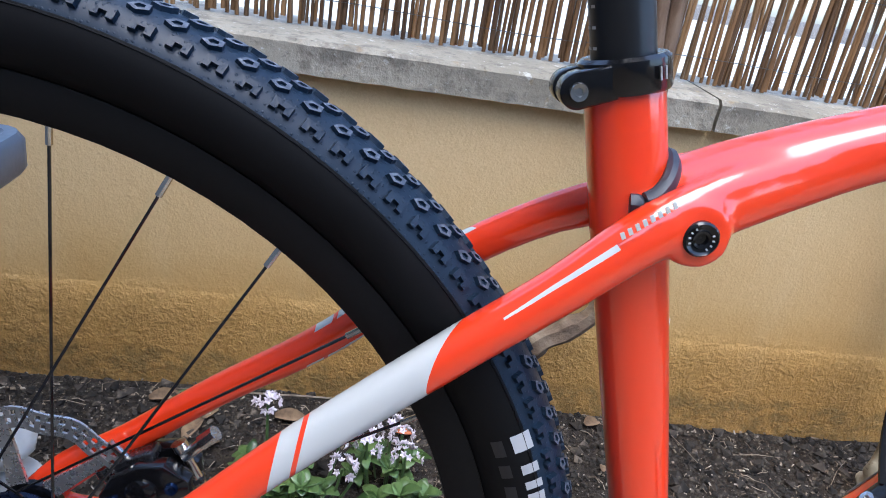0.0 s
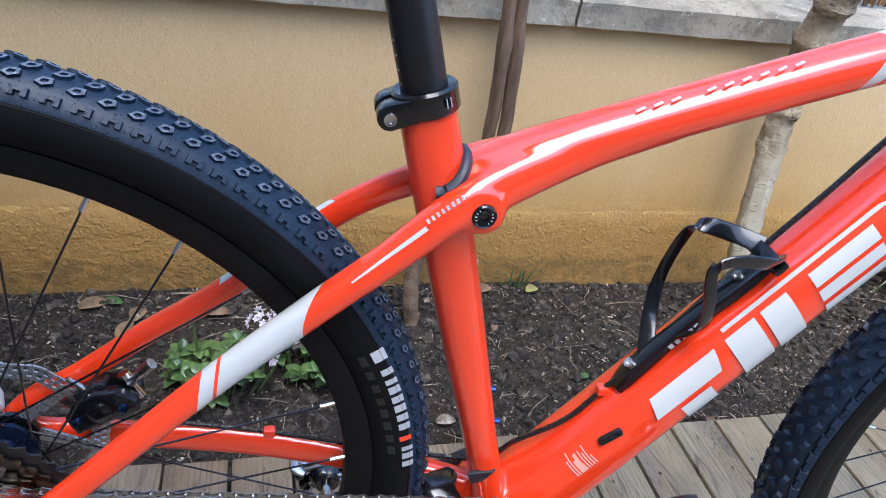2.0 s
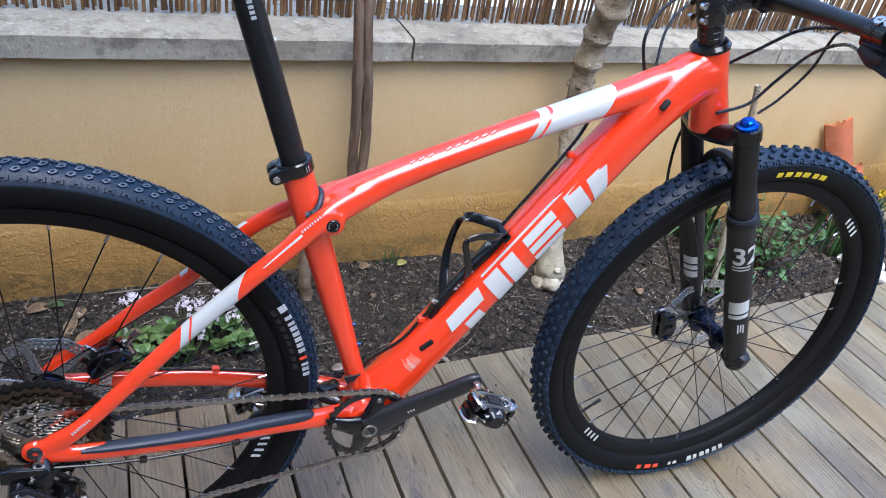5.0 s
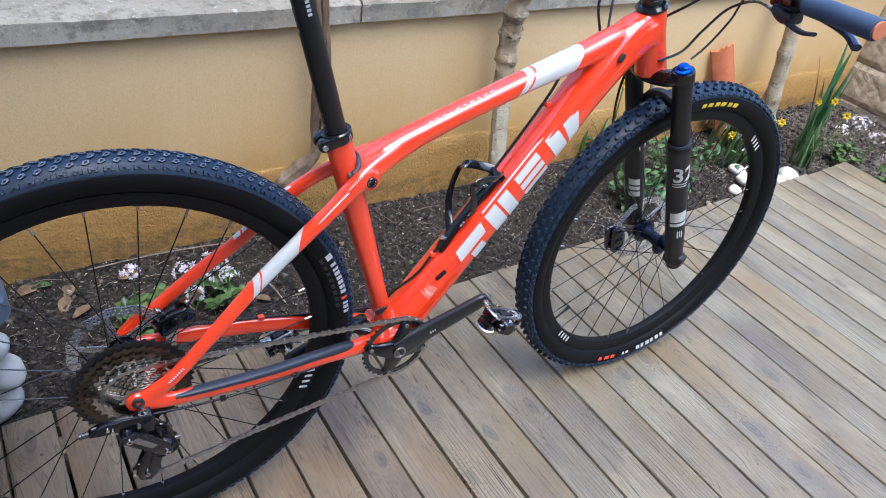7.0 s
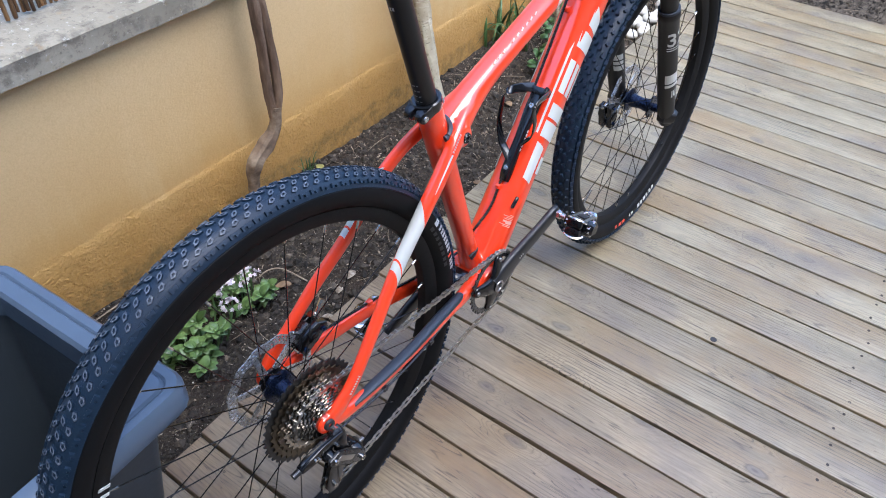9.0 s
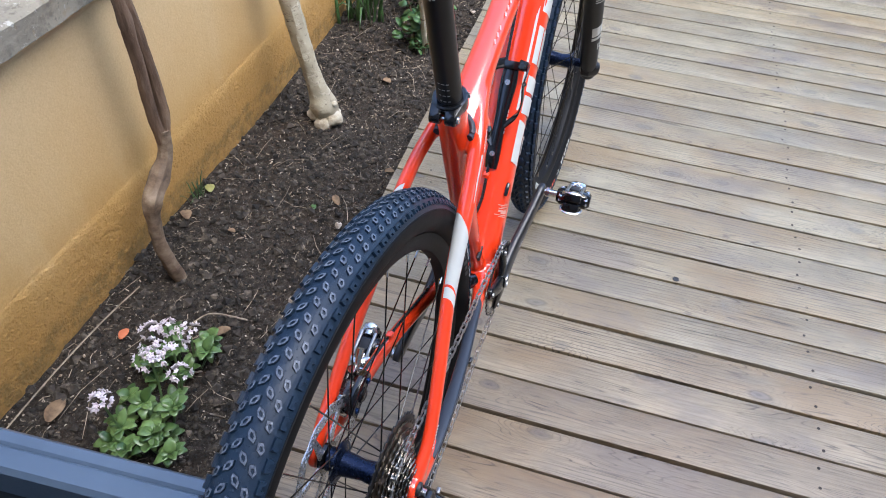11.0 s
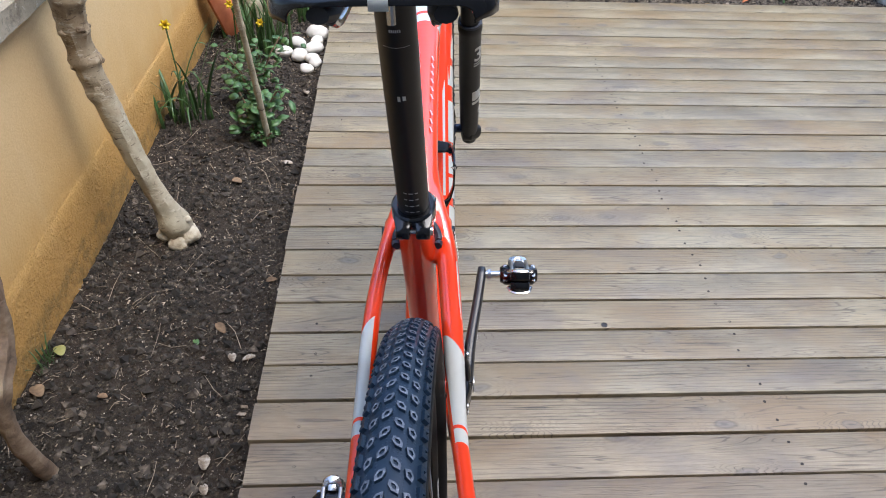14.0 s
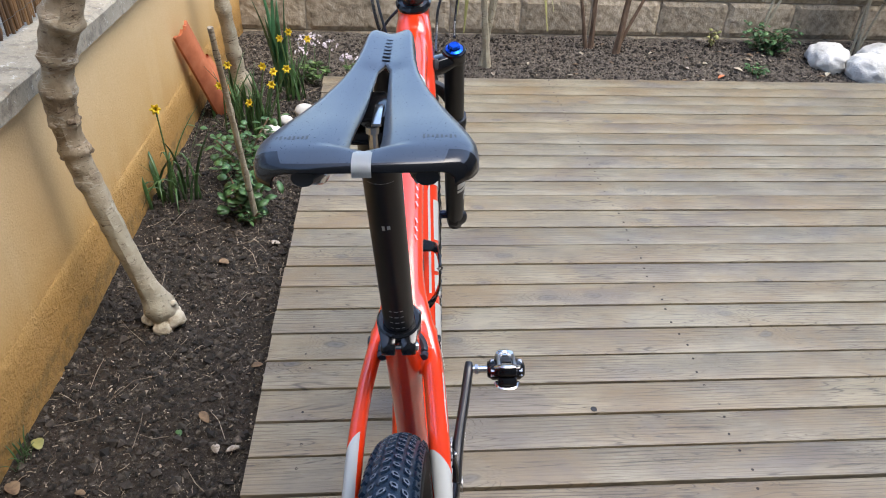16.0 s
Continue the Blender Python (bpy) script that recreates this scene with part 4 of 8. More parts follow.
def build_tread(wheel, kind):
    """Rubber knobs of one tyre: hollow pointed blocks and solid shoulder knobs, or heavier ramped blocks."""
    RS, R = 0.0268, 0.3633
    verts, faces, slots = [], [], []
    leaf = [(-0.0062, -0.0006), (-0.0030, -0.0026), (0.0020, -0.0027), (0.0064, 0.0004), (0.0024, 0.0027), (-0.0026, 0.0024)]
    tri = [(-0.0054, -0.0018), (0.0010, -0.0030), (0.0056, -0.0002), (0.0018, 0.0027), (-0.0044, 0.0020)]
    side = [(-0.0056, -0.0024), (0.0056, -0.0024), (0.0056, 0.0028), (0.0020, 0.0028), (0.0020, 0.0002), (-0.0020, 0.0002), (-0.0020, 0.0028), (-0.0056, 0.0028)]
    blk = [(-0.0046, -0.0030), (0.0030, -0.0036), (0.0050, 0.0), (0.0034, 0.0034), (-0.0048, 0.0026)]
    shoulder = [(-0.0068, -0.0040), (0.0068, -0.0040), (0.0068, 0.0018), (0.0030, 0.0040), (-0.0068, 0.0040)]
    if kind == "rear":
        N = 130
        rows = [(0.0046, 0.0, leaf, 27, 2.5, 0.42), (-0.0046, 0.5, leaf, 27, 2.5, 0.42), (0.0142, 0.42, tri, 20, 2.6, 0.42), (-0.0142, 0.92, tri, 20, 2.6, 0.42), (0.0240, 0.05, side, 0, 3.5, 0), (-0.0240, 0.55, side, 0, 3.5, 0)]
    else:
        N = 92
        rows = [(0.0056, 0.0, blk, 16, 5.2, 0), (-0.0056, 0.25, blk, 16, 5.2, 0), (0.0158, 0.5, blk, -18, 5.0, 0), (-0.0158, 0.75, blk, -18, 5.0, 0), (0.0265, 0.1, shoulder, 0, 4.6, 0), (-0.0265, 0.1, shoulder, 0, 4.6, 0), (0.0265, 0.6, side, 0, 4.2, 0), (-0.0265, 0.6, side, 0, 4.2, 0)]
    rng = random.Random(3)
    for v0, phase, outline, turn, height, hollow in rows:
        sgn = 1 if v0 > 0 else -1
        ca, sa = math.cos(radians(turn)), math.sin(radians(turn))
        for k in range(N):
            th = 2 * math.pi * (k + phase) / N
            long = 0.94 if kind == "rear" else 1.0
            H = height * 0.001 * rng.uniform(0.92, 1.05)

            def at(u, v, h, shrink=1.0):
                u, v = u * shrink * long, v * shrink
                u, v = u * ca - v * sa, u * sa + v * ca
                return wheel_point(th + u / R, (v0 + sgn * v) / RS, h)

            n, b = len(outline), len(verts)
            for u, v in outline:
                verts.append(at(u, v, -0.0006, 1.12))
            for u, v in outline:
                verts.append(at(u, v, H, 1.0 if kind == "rear" else 0.80))
            if hollow:
                for u, v in outline:
                    verts.append(at(u, v, H, hollow + 0.08))
                for u, v in outline:
                    verts.append(at(u, v, H * 0.45, hollow))
            for i in range(n):
                j = (i + 1) % n
                faces.append((b + i, b + j, b + n + j, b + n + i)), slots.append(0)
                if hollow:
                    faces.append((b + n + i, b + n + j, b + 2 * n + j, b + 2 * n + i)), slots.append(1)
                    faces.append((b + 2 * n + i, b + 2 * n + j, b + 3 * n + j, b + 3 * n + i)), slots.append(0)
            top = 3 * n if hollow else n
            faces.append(tuple(b + top + i for i in range(n))), slots.append(0 if hollow else (0 if outline is side else 1))
    ob = raw("tread", verts, faces, [M_tyre, M_knob if kind == "rear" else M_block_rubber], wheel, "rubber tread knobs", kind="stuff", slots=slots)
    bm = bmesh.new()
    bm.from_mesh(ob.data)
    bmesh.ops.recalc_face_normals(bm, faces=bm.faces)
    bm.to_mesh(ob.data)
    bm.free()


def arc_patch(bm, th0, th1, p0, p1, h=0.0004, n=8, mat=0):
    """Print on the sidewall, between two angles round and two across."""
    grid = [[bm.verts.new(wheel_point(t, p, h)) for p in np.linspace(p0, p1, 4)] for t in np.linspace(th0, th1, n)]
    for i in range(n - 1):
        for j in range(3):
            bm.faces.new((grid[i][j], grid[i + 1][j], grid[i + 1][j + 1], grid[i][j + 1])).material_index = mat


def build_wheel(name, where, kind):
    wheel = empty(name, Matrix.Translation(where), bike)
    tagged(wheel, "black spoked wheel with knobbly tyre")
    # tyre casing
    prof = [wheel_point(0, p, 0) for p in np.linspace(radians(-138), radians(138), 37)]
    prof = [(p[0], p[1]) for p in prof]
    inner = [(0.3135, 0.0135), (0.3105, 0.010), (0.3105, -0.010), (0.3135, -0.0135)]
    bm = bmesh.new()
    lathe(bm, prof + inner, 128, closed=True)
    bmesh.ops.recalc_face_normals(bm, faces=bm.faces)
    for f in bm.faces:
        c = f.calc_center_median()
        f.material_index = 0 if abs(c.y) < 0.0245 and math.hypot(c.x, c.z) > 0.345 else 1
    part("tyre", bm, [M_tyre, M_tyre_side], wheel, "black rubber tyre casing", angle=0)
    # moulding line on each sidewall
    for s in (-1, 1):
        bm = bmesh.new()
        ph = radians(s * 72)
        pts = [wheel_point(2 * math.pi * k / 120, ph, 0.0002) for k in range(120)]
        r = math.hypot(pts[0][0], pts[0][2])
        lathe(bm, [(r - 0.0004, pts[0][1] - s * 0.0003), (r, pts[0][1] + s * 0.0005), (r + 0.0004, pts[0][1] - s * 0.0003)], 120, closed=True)
        part("bead_line", bm, M_tyre_side, wheel)
    build_tread(wheel, kind)
    # rim
    rim = [(0.3135, 0.0150), (0.3135, 0.0128), (0.306, 0.0118), (0.306, -0.0118), (0.3135, -0.0128), (0.3135, -0.0150), (0.309, -0.0152), (0.298, -0.0135), (0.2905, -0.0085), (0.2885, 0.0), (0.2905, 0.0085), (0.298, 0.0135), (0.309, 0.0152)]
    bm = bmesh.new()
    lathe(bm, rim, 96, closed=True)
    bmesh.ops.recalc_face_normals(bm, faces=bm.faces)
    part("rim", bm, M_rim, wheel, "matte black alloy rim")
    # hub shell with flanges
    hub = [(0.0001, -0.064), (0.0095, -0.064), (0.0095, -0.034), (0.026, -0.0335), (0.0265, -0.0300), (0.017, -0.026), (0.0135, 0.0), (0.017, 0.028), (0.0280, 0.0325), (0.0280, 0.0360), (0.016, 0.037), (0.016, 0.048), (0.0095, 0.049), (0.0095, 0.068), (0.0001, 0.068)]
    if kind == "front":
        hub = [(r, y * 0.85) for r, y in hub]
    bm = bmesh.new()
    lathe(bm, hub, 32)
    bmesh.ops.recalc_face_normals(bm, faces=bm.faces)
    part("hub", bm, M_hub, wheel, "black alloy hub")
    # spokes with silver nipples
    for side, fl in ((-1, -0.0318), (1, 0.0345)):
        for pair in (-1, 1):
            bm = bmesh.new()
            a = radians(pair * 62)
            p0 = V(0.0245 * math.cos(a), fl + pair * 0.0016, 0.0245 * math.sin(a))
            p1 = V(0.2895, side * 0.0035, 0)
            d = (p1 - p0).normalized()
            rod(bm, p0, p1, 0.00095, 6)
            rod(bm, p1 - d * 0.0125, p1 + d * 0.004, 0.0019, 8, 1)
            src = None
            for k in range(7):
                # even spacing of 28 round the rim
                slot = 4 * k + (0 if side < 0 else 2) + (0 if pair < 0 else 1)
                th = 2 * math.pi * (slot + 0.3) / 28
                if src is None:
                    src = part("spoke", bm, [M_gloss, M_steel], wheel, "thin black spoke with silver nipple")
                    ob = src
                else:
                    ob = new("spoke", src.data)
                    ob.parent = wheel
                    tagged(ob, "thin black spoke with silver nipple")
                ob.rotation_euler = (0, -th, 0)
    # valve
    bm = bmesh.new()
    rod(bm, (0.2885, 0, 0), (0.252, 0, 0), 0.0026, 10)
    rod(bm, (0.262, 0, 0), (0.246, 0, 0), 0.0034, 10)
    valve = part("valve", bm, M_steel if kind == "rear" else M_black, wheel, "tyre valve")
    valve.rotation_euler = (0, radians(-215), 0)
    return wheel


def build_wheel_print(rear, front):
    rng = random.Random(5)

    def bars(wheel, th0, th1, p0, p1, n, mat, label, gap=0.3):
        bm = bmesh.new()
        step = (th1 - th0) / n
        for i in range(n):
            w = step * (1 - gap) * rng.uniform(0.75, 1.1)
            arc_patch(bm, radians(th0 + i * step), radians(th0 + i * step + w), radians(p0), radians(p1), n=4)
        bmesh.ops.recalc_face_normals(bm, faces=bm.faces)
        part("label", bm, mat, wheel, label, smooth=False, kind="stuff")

    bars(rear, 25.6, 28.4, -64, -88, 1, M_greyp, "white logo patch on the sidewall")
    bars(rear, 12.6, 24.8, -65, -86, 7, M_tyre_print, "row of white print bars", 0.34)
    bars(rear, 10.4, 11.6, -66, -88, 1, M_red, "red print bar")
    bars(rear, 5.2, 10.0, -65, -86, 3, M_tyre_print, "row of white print bars", 0.34)
    bars(rear, 8.0, 28.0, -98, -112, 8, M_emboss, "dark embossed print bars")
    bars(front, -82.0, -66.0, -84, -110, 6, M_white, "row of white print bars")
    bars(front, -104.0, -93.0, -88, -108, 3, M_red, "red and white print bars")
    bars(front, -90.0, -86.0, -90, -106, 2, M_white, "fine white print")
    bars(front, 76.0, 96.0, -92, -112, 6, M_yellow, "row of yellow print bars")
    for wheel, ths in ((rear, (154, -26)), (front, (-138, 42))):
        for th in ths:
            bm = bmesh.new()
            for k in range(4):
                a = radians(th + 2.4 * k)
                prism(bm, [(0.294, -0.0022), (0.3075, 0.0008), (0.3075, 0.0048), (0.294, 0.0018)], -0.0156, -0.0143, Matrix.Rotation(-a, 4, "Y") @ Matrix.Translation((0, 0, 0)))
            part("rim_decal", bm, M_white, wheel, "white slanted rim decal")


def teeth(n, r, depth=0.0040):
    out = []
    for k in range(n):
        for f, rr in ((0.0, r - depth), (0.30, r - depth), (0.45, r), (0.60, r)):
            a = 2 * math.pi * (k + f) / n
            out.append((rr * math.cos(a), rr * math.sin(a)))
    return out


def toothed_ring(bm, n, r, hole, y0, y1, centre, mat=0):
    out = teeth(n, r)
    m = len(out)
    rows = []
    for y in (y0, y1):
        rows.append([bm.verts.new(centre + V(x, y, z)) for x, z in out])
        rows.append([bm.verts.new(centre + V(hole * math.cos(math.atan2(z, x)), y, hole * math.sin(math.atan2(z, x)))) for x, z in out])
    o0, h0, o1, h1 = rows
    for i in range(m):
        j = (i + 1) % m
        for quad in ((o0[i], o0[j], h0[j], h0[i]), (o1[i], h1[i], h1[j], o1[j]), (o0[i], o1[i], o1[j], o0[j]), (h0[i], h0[j], h1[j], h1[i])):
            bm.faces.new(quad).material_index = mat


def build_drivetrain():
    # cassette
    cas = empty("cassette", Matrix.Translation(R_AXLE), bike)
    tagged(cas, "eleven-speed cassette of steel sprockets")
    T = [42, 37, 32, 28, 24, 21, 19, 17, 15, 13, 11]
    for i, n in enumerate(T):
        bm = bmesh.new()
        y = -0.0345 - 0.0031 * i
        r = n * 0.0127 / (2 * math.pi) + 0.0025
        toothed_ring(bm, n, r, max(0.0115, r - 0.016 if i < 6 else 0.0115), y, y - 0.0017, V(0, 0, 0))
        part("sprocket", bm, M_sprocket if i == 0 else M_bronze if i < 3 else M_gear, cas, "black sprocket" if i == 0 else "bronze-tinted steel sprocket" if i < 3 else "steel sprocket", smooth=False)
    for k in range(6):
        bm = prism(bmesh.new(), [(0.012, -0.006), (0.066, -0.003), (0.066, 0.003), (0.012, 0.006)], -0.034, -0.043, Matrix.Rotation(-2 * math.pi * k / 6, 4, "Y"))
        part("carrier_arm", bm, M_brown, cas, "bronze sprocket carrier arm", smooth=False)
    bm = bmesh.new()
    lathe(bm, [(0.0001, -0.070), (0.011, -0.070), (0.0125, -0.066), (0.0125, -0.034), (0.0001, -0.034)], 24)
    part("lockring", bm, M_dark, cas)
    # chainring and cranks
    ring_y = -0.0485
    cs = empty("crankset", Matrix.Translation(CRANK), bike)
    tagged(cs, "black crankset with one chainring")
    bm = bmesh.new()
    toothed_ring(bm, 32, 0.0665, 0.054, ring_y - 0.0012, ring_y + 0.0012, V(0, 0, 0))
    part("chainring", bm, M_black, cs, "satin black toothed chainring", smooth=False)
    bm = bmesh.new()
    for k in range(4):
        a = radians(30.5 + 45 + 90 * k)
        turn = Matrix.Rotation(-a, 4, "Y")
        rows = [(0.010, -0.0550, 0.0, 0.0085, 0.0200), (0.026, -0.0545, 0.0, 0.0075, 0.0160), (0.042, -0.0525, 0.0, 0.0060, 0.0120), (0.054, -0.0510, 0.0, 0.0050, 0.0105), (0.0605, -0.0505, 0.0, 0.0034, 0.0050)]
        got = len(bm.verts)
        sweep(bm, spline(rows, 4), 14, 2.6)
        bm.verts.ensure_lookup_table()
        bmesh.ops.transform(bm, matrix=turn, verts=bm.verts[got:])
    bmesh.ops.recalc_face_normals(bm, faces=bm.faces)
    part("spider", bm, M_gloss, cs, "black four-arm spider")
    for k in range(4):
        a = radians(30.5 + 45 + 90 * k)
        bm = lathe(bmesh.new(), [(0.0016, -0.0010), (0.0018, -0.0026), (0.0036, -0.0028), (0.0042, 0.0)], 12, Matrix.Rotation(-a, 4, "Y") @ Matrix.Translation((0.0535, ring_y - 0.0070, 0)))
        part("bolt", bm, M_bind, cs, "steel chainring bolt")
    a = radians(30.5)
    arm = [(0.0, -0.0560, 0.0, 0.0095, 0.0240), (0.025, -0.0572, 0.0, 0.0095, 0.0225), (0.07, -0.0625, 0.0, 0.0085, 0.0190), (0.13, -0.0728, 0.0, 0.0078, 0.0160), (0.172, -0.079, 0.0, 0.0075, 0.0145), (0.186, -0.080, 0.0, 0.0060, 0.0090)]
    for s in (1, -1):
        bm = bmesh.new()
        rows = spline(arm, 8)
        sweep(bm, rows, 18, 3.0)
        bmesh.ops.recalc_face_normals(bm, faces=bm.faces)
        rot = Matrix.Rotation(-a if s > 0 else -a - math.pi, 4, "Y")
        flip = Matrix.Diagonal((1, s, 1, 1))
        bmesh.ops.transform(bm, matrix=rot @ flip, verts=bm.verts)
        bmesh.ops.recalc_face_normals(bm, faces=bm.faces)
        part("crank_arm", bm, plain("slate_black_crank", (0.012, 0.013, 0.016), 0.36, 0.0, bump=0.0, coat=0.15), cs, "satin black crank arm")
        bm = bmesh.new()
        lathe(bm, [(0.0001, 0.0), (0.0085, 0.0), (0.0090, 0.0015), (0.0120, 0.0018), (0.0125, 0.0)], 24, Matrix.Translation((0, -s * 0.0652, 0)) @ Matrix.Diagonal((1, -s, 1, 1)))
        bmesh.ops.recalc_face_normals(bm, faces=bm.faces)
        part("axle_cap", bm, M_bind, cs, "steel axle end ring")
        if s > 0:
            bm = bmesh.new()
            for k in range(3):
                box(bm, (0.066 + 0.0045 * k, -0.0712 - 0.0006 * k, 0.001), (0.0022, 0.0006, 0.0045), 0, rot)
            part("label", bm, M_greyp, cs, "tiny grey print on the crank", kind="stuff")
        # pedal
        p = CRANK + (rot @ V(0.175, -0.087, 0)) if s > 0 else CRANK + (rot @ V(0.175, 0.087, 0))
        ped = empty("pedal", Matrix.Translation(p) @ pose(0, 0, 0, 0, 22 if s > 0 else -20, 0), bike)
        tagged(ped, "black and steel clipless pedal")
        o = -s
        bm = bmesh.new()
        rod(bm, (0, -o * 0.006, 0), (0, o * 0.030, 0), 0.0062, 14)
        rod(bm, (0, o * 0.002, 0), (0, o * 0.008, 0), 0.0085, 6)
        part("spindle", bm, M_steel, ped, "polished pedal spindle")
        bm = bmesh.new()
        sweep(bm, [(0, o * 0.022, 0, 0.012, 0.011), (0, o * 0.030, 0, 0.018, 0.0155), (0, o * 0.052, 0, 0.020, 0.0165), (0, o * 0.074, 0, 0.018, 0.0150), (0, o * 0.081, 0, 0.011, 0.010)], 16, 2.8, side=(1, 0, 0))
        part("body", bm, M_gloss, ped, "black pedal body")
        for z in (-1, 1):
            for y in (-0.0125, 0.0125):
                part("platform", box(bmesh.new(), (0.0, o * 0.052 + y, z * 0.0150), (0.046, 0.0055, 0.005), 0.0015), M_bind, ped, "steel platform rail")
            part("window", box(bmesh.new(), (0.0, o * 0.052, z * 0.0165), (0.020, 0.015, 0.002), 0.0008), M_matte, ped, "dark recess")
            for y in (-0.022, 0.022):
                bm = bmesh.new()
                prism(bm, [(-0.020, 0.004), (0.0, 0.0165), (0.020, 0.004), (0.016, 0.002), (0.0, 0.0110), (-0.016, 0.002)], o * 0.052 + y - 0.003, o * 0.052 + y + 0.003, Matrix.Diagonal((1, 1, z, 1)), bevel=0.0008)
                bmesh.ops.recalc_face_normals(bm, faces=bm.faces)
                part("side_arm", bm, M_steel, ped, "bright steel side arm")
            for x in (-0.030, 0.030):
                part("end_block", box(bmesh.new(), (x, o * 0.052, z * 0.008), (0.010, 0.030, 0.014), 0.003), M_gloss, ped)
            for x, w in ((0.030, 0.024), (-0.030, 0.034)):
                bm = bmesh.new()
                sweep(bm, spline([(x * 0.72, o * 0.052 - w / 2, z * 0.013, 0.0030, 0.0045), (x * 1.05, o * 0.052 - w / 4, z * 0.0175, 0.0030, 0.0065), (x * 1.05, o * 0.052 + w / 4, z * 0.0175, 0.0030, 0.0065), (x * 0.72, o * 0.052 + w / 2, z * 0.013, 0.0030, 0.0045)], 5), 8, side=(0, 0, 1))
                box(bm, (x * 0.78, o * 0.052, z * 0.0155), (0.013, w * 0.5, 0.004), 0.0012)
                part("binding", bm, M_steel, ped, "steel cleat binding")
            for x in (0.022, -0.022):
                bm = bmesh.new()
                rod(bm, (x, o * 0.040, z * 0.010), (x, o * 0.064, z * 0.010), 0.0042, 10)
                part("spring", bm, M_steel, ped, "steel spring")
    build_chain(ring_y)


def build_chain(ring_y):
    S, C, P1, P2 = np.array((0.0, 0.365)), np.array((0.4328, 0.304)), np.array((0.022, 0.266)), np.array((-0.004, 0.190))
    rS, rC, rP = 0.0445, 0.0650, 0.0185
    ys, yc = -0.0505, ring_y

    def arc(c, r, a0, a1, y, n=14):
        return [(c[0] + r * math.cos(radians(a)), y, c[1] + r * math.sin(radians(a))) for a in np.linspace(a0, a1, n)]

    path = arc(S, rS, 262, 88, ys, 16) + arc(C, rC, 86, -97, yc, 18) + arc(P2, rP, -72, -235, ys, 10) + arc(P1, rP, -60, 82, ys, 10)
    p = np.array(path + [path[0]])
    seg = np.linalg.norm(np.diff(p, axis=0), axis=1)
    run = np.r_[0, np.cumsum(seg)]
    n = int(run[-1] / 0.0127) // 2 * 2
    at = [np.array([np.interp(s, run, p[:, k]) for k in range(3)]) for s in np.linspace(0, run[-1], n, endpoint=False)]
    chain = empty("chain", None, bike)
    tagged(chain, "oily steel roller chain")
    meshes = []
    for outer in (0, 1):
        bm = bmesh.new()
        w = 0.0030 if outer else 0.0020
        bone = [(0.0, 0.0040), (-0.0038, 0.0), (0.0, -0.0040), (0.0034, -0.0030), (0.0064, -0.0022), (0.0094, -0.0030), (0.0127, -0.0040), (0.0165, 0.0), (0.0127, 0.0040), (0.0094, 0.0030), (0.0064, 0.0022), (0.0034, 0.0030)]
        for y in (-w, w):
            prism(bm, bone, y - 0.0005, y + 0.0005)
        if outer:
            for x in (0, 0.0127):
                rod(bm, (x, -0.0037, 0), (x, 0.0037, 0), 0.0019, 8)
        me = bpy.data.meshes.new("link")
        bm.to_mesh(me)
        bm.free()
        me.materials.append(M_chain)
        meshes.append(me)
    for i in range(n):
        a, b = at[i], at[(i + 1) % n]
        d = b - a
        link = new("link", meshes[i % 2])
        link.parent = chain
        link.location = a
        link.rotation_euler = (0, -math.atan2(d[2], d[0]), math.atan2(d[1], math.hypot(d[0], d[2])) * (1 if d[0] > 0 else -1))
    # rear derailleur
    der = empty("rear_derailleur", None, bike)
    tagged(der, "black and silver rear derailleur with two pulleys")
    bm = bmesh.new()
    sweep(bm, spline([(0.003, -0.074, 0.353, 0.0055, 0.010), (0.005, -0.081, 0.338, 0.011, 0.013), (0.002, -0.083, 0.322, 0.012, 0.014)], 6), 16, 2.6)
    part("upper_knuckle", bm, M_gloss, der, "gloss black upper knuckle")
    bm = bmesh.new()
    prism(bm, [(0.010, 0.350), (-0.024, 0.354), (-0.058, 0.350), (-0.070, 0.344), (-0.070, 0.337), (-0.056, 0.338), (-0.036, 0.334), (-0.016, 0.328), (0.008, 0.326)], -0.0770, -0.0900, bevel=0.0022)
    part("cable_arm", bm, M_gloss, der, "gloss black cable arm reaching back")
    bm = bmesh.new()
    for k in range(6):
        lathe(bm, [(0.0030, 0.0), (0.0052, 0.0004), (0.0052, 0.0016), (0.0030, 0.0020)], 12, Matrix.Translation((-0.070 - 0.0022 * k, -0.0835, 0.3405)) @ Matrix.Rotation(radians(90), 4, "Z"))
    part("barrel_adjuster", bm, M_dark, der, "ribbed barrel adjuster")
    # parallelogram: outer and inner links between the knuckles
    for y0, y1, mat, label in ((-0.0960, -0.1030, M_black, "satin black outer link"), (-0.0700, -0.0760, M_gloss, "black inner link")):
        bm = bmesh.new()
        prism(bm, [(-0.030, 0.330), (-0.012, 0.334), (0.008, 0.318), (0.034, 0.286), (0.034, 0.272), (0.020, 0.270), (0.000, 0.290), (-0.020, 0.310), (-0.032, 0.320)], y0, y1, bevel=0.0020)
        part("link_plate", bm, mat, der, label)
    bm = bmesh.new()
    prism(bm, [(-0.020, 0.322), (-0.010, 0.326), (0.014, 0.300), (0.006, 0.296)], -0.1030, -0.1048, bevel=0.0008)
    part("link_inlay", bm, M_bind, der, "silver inlay on the link")
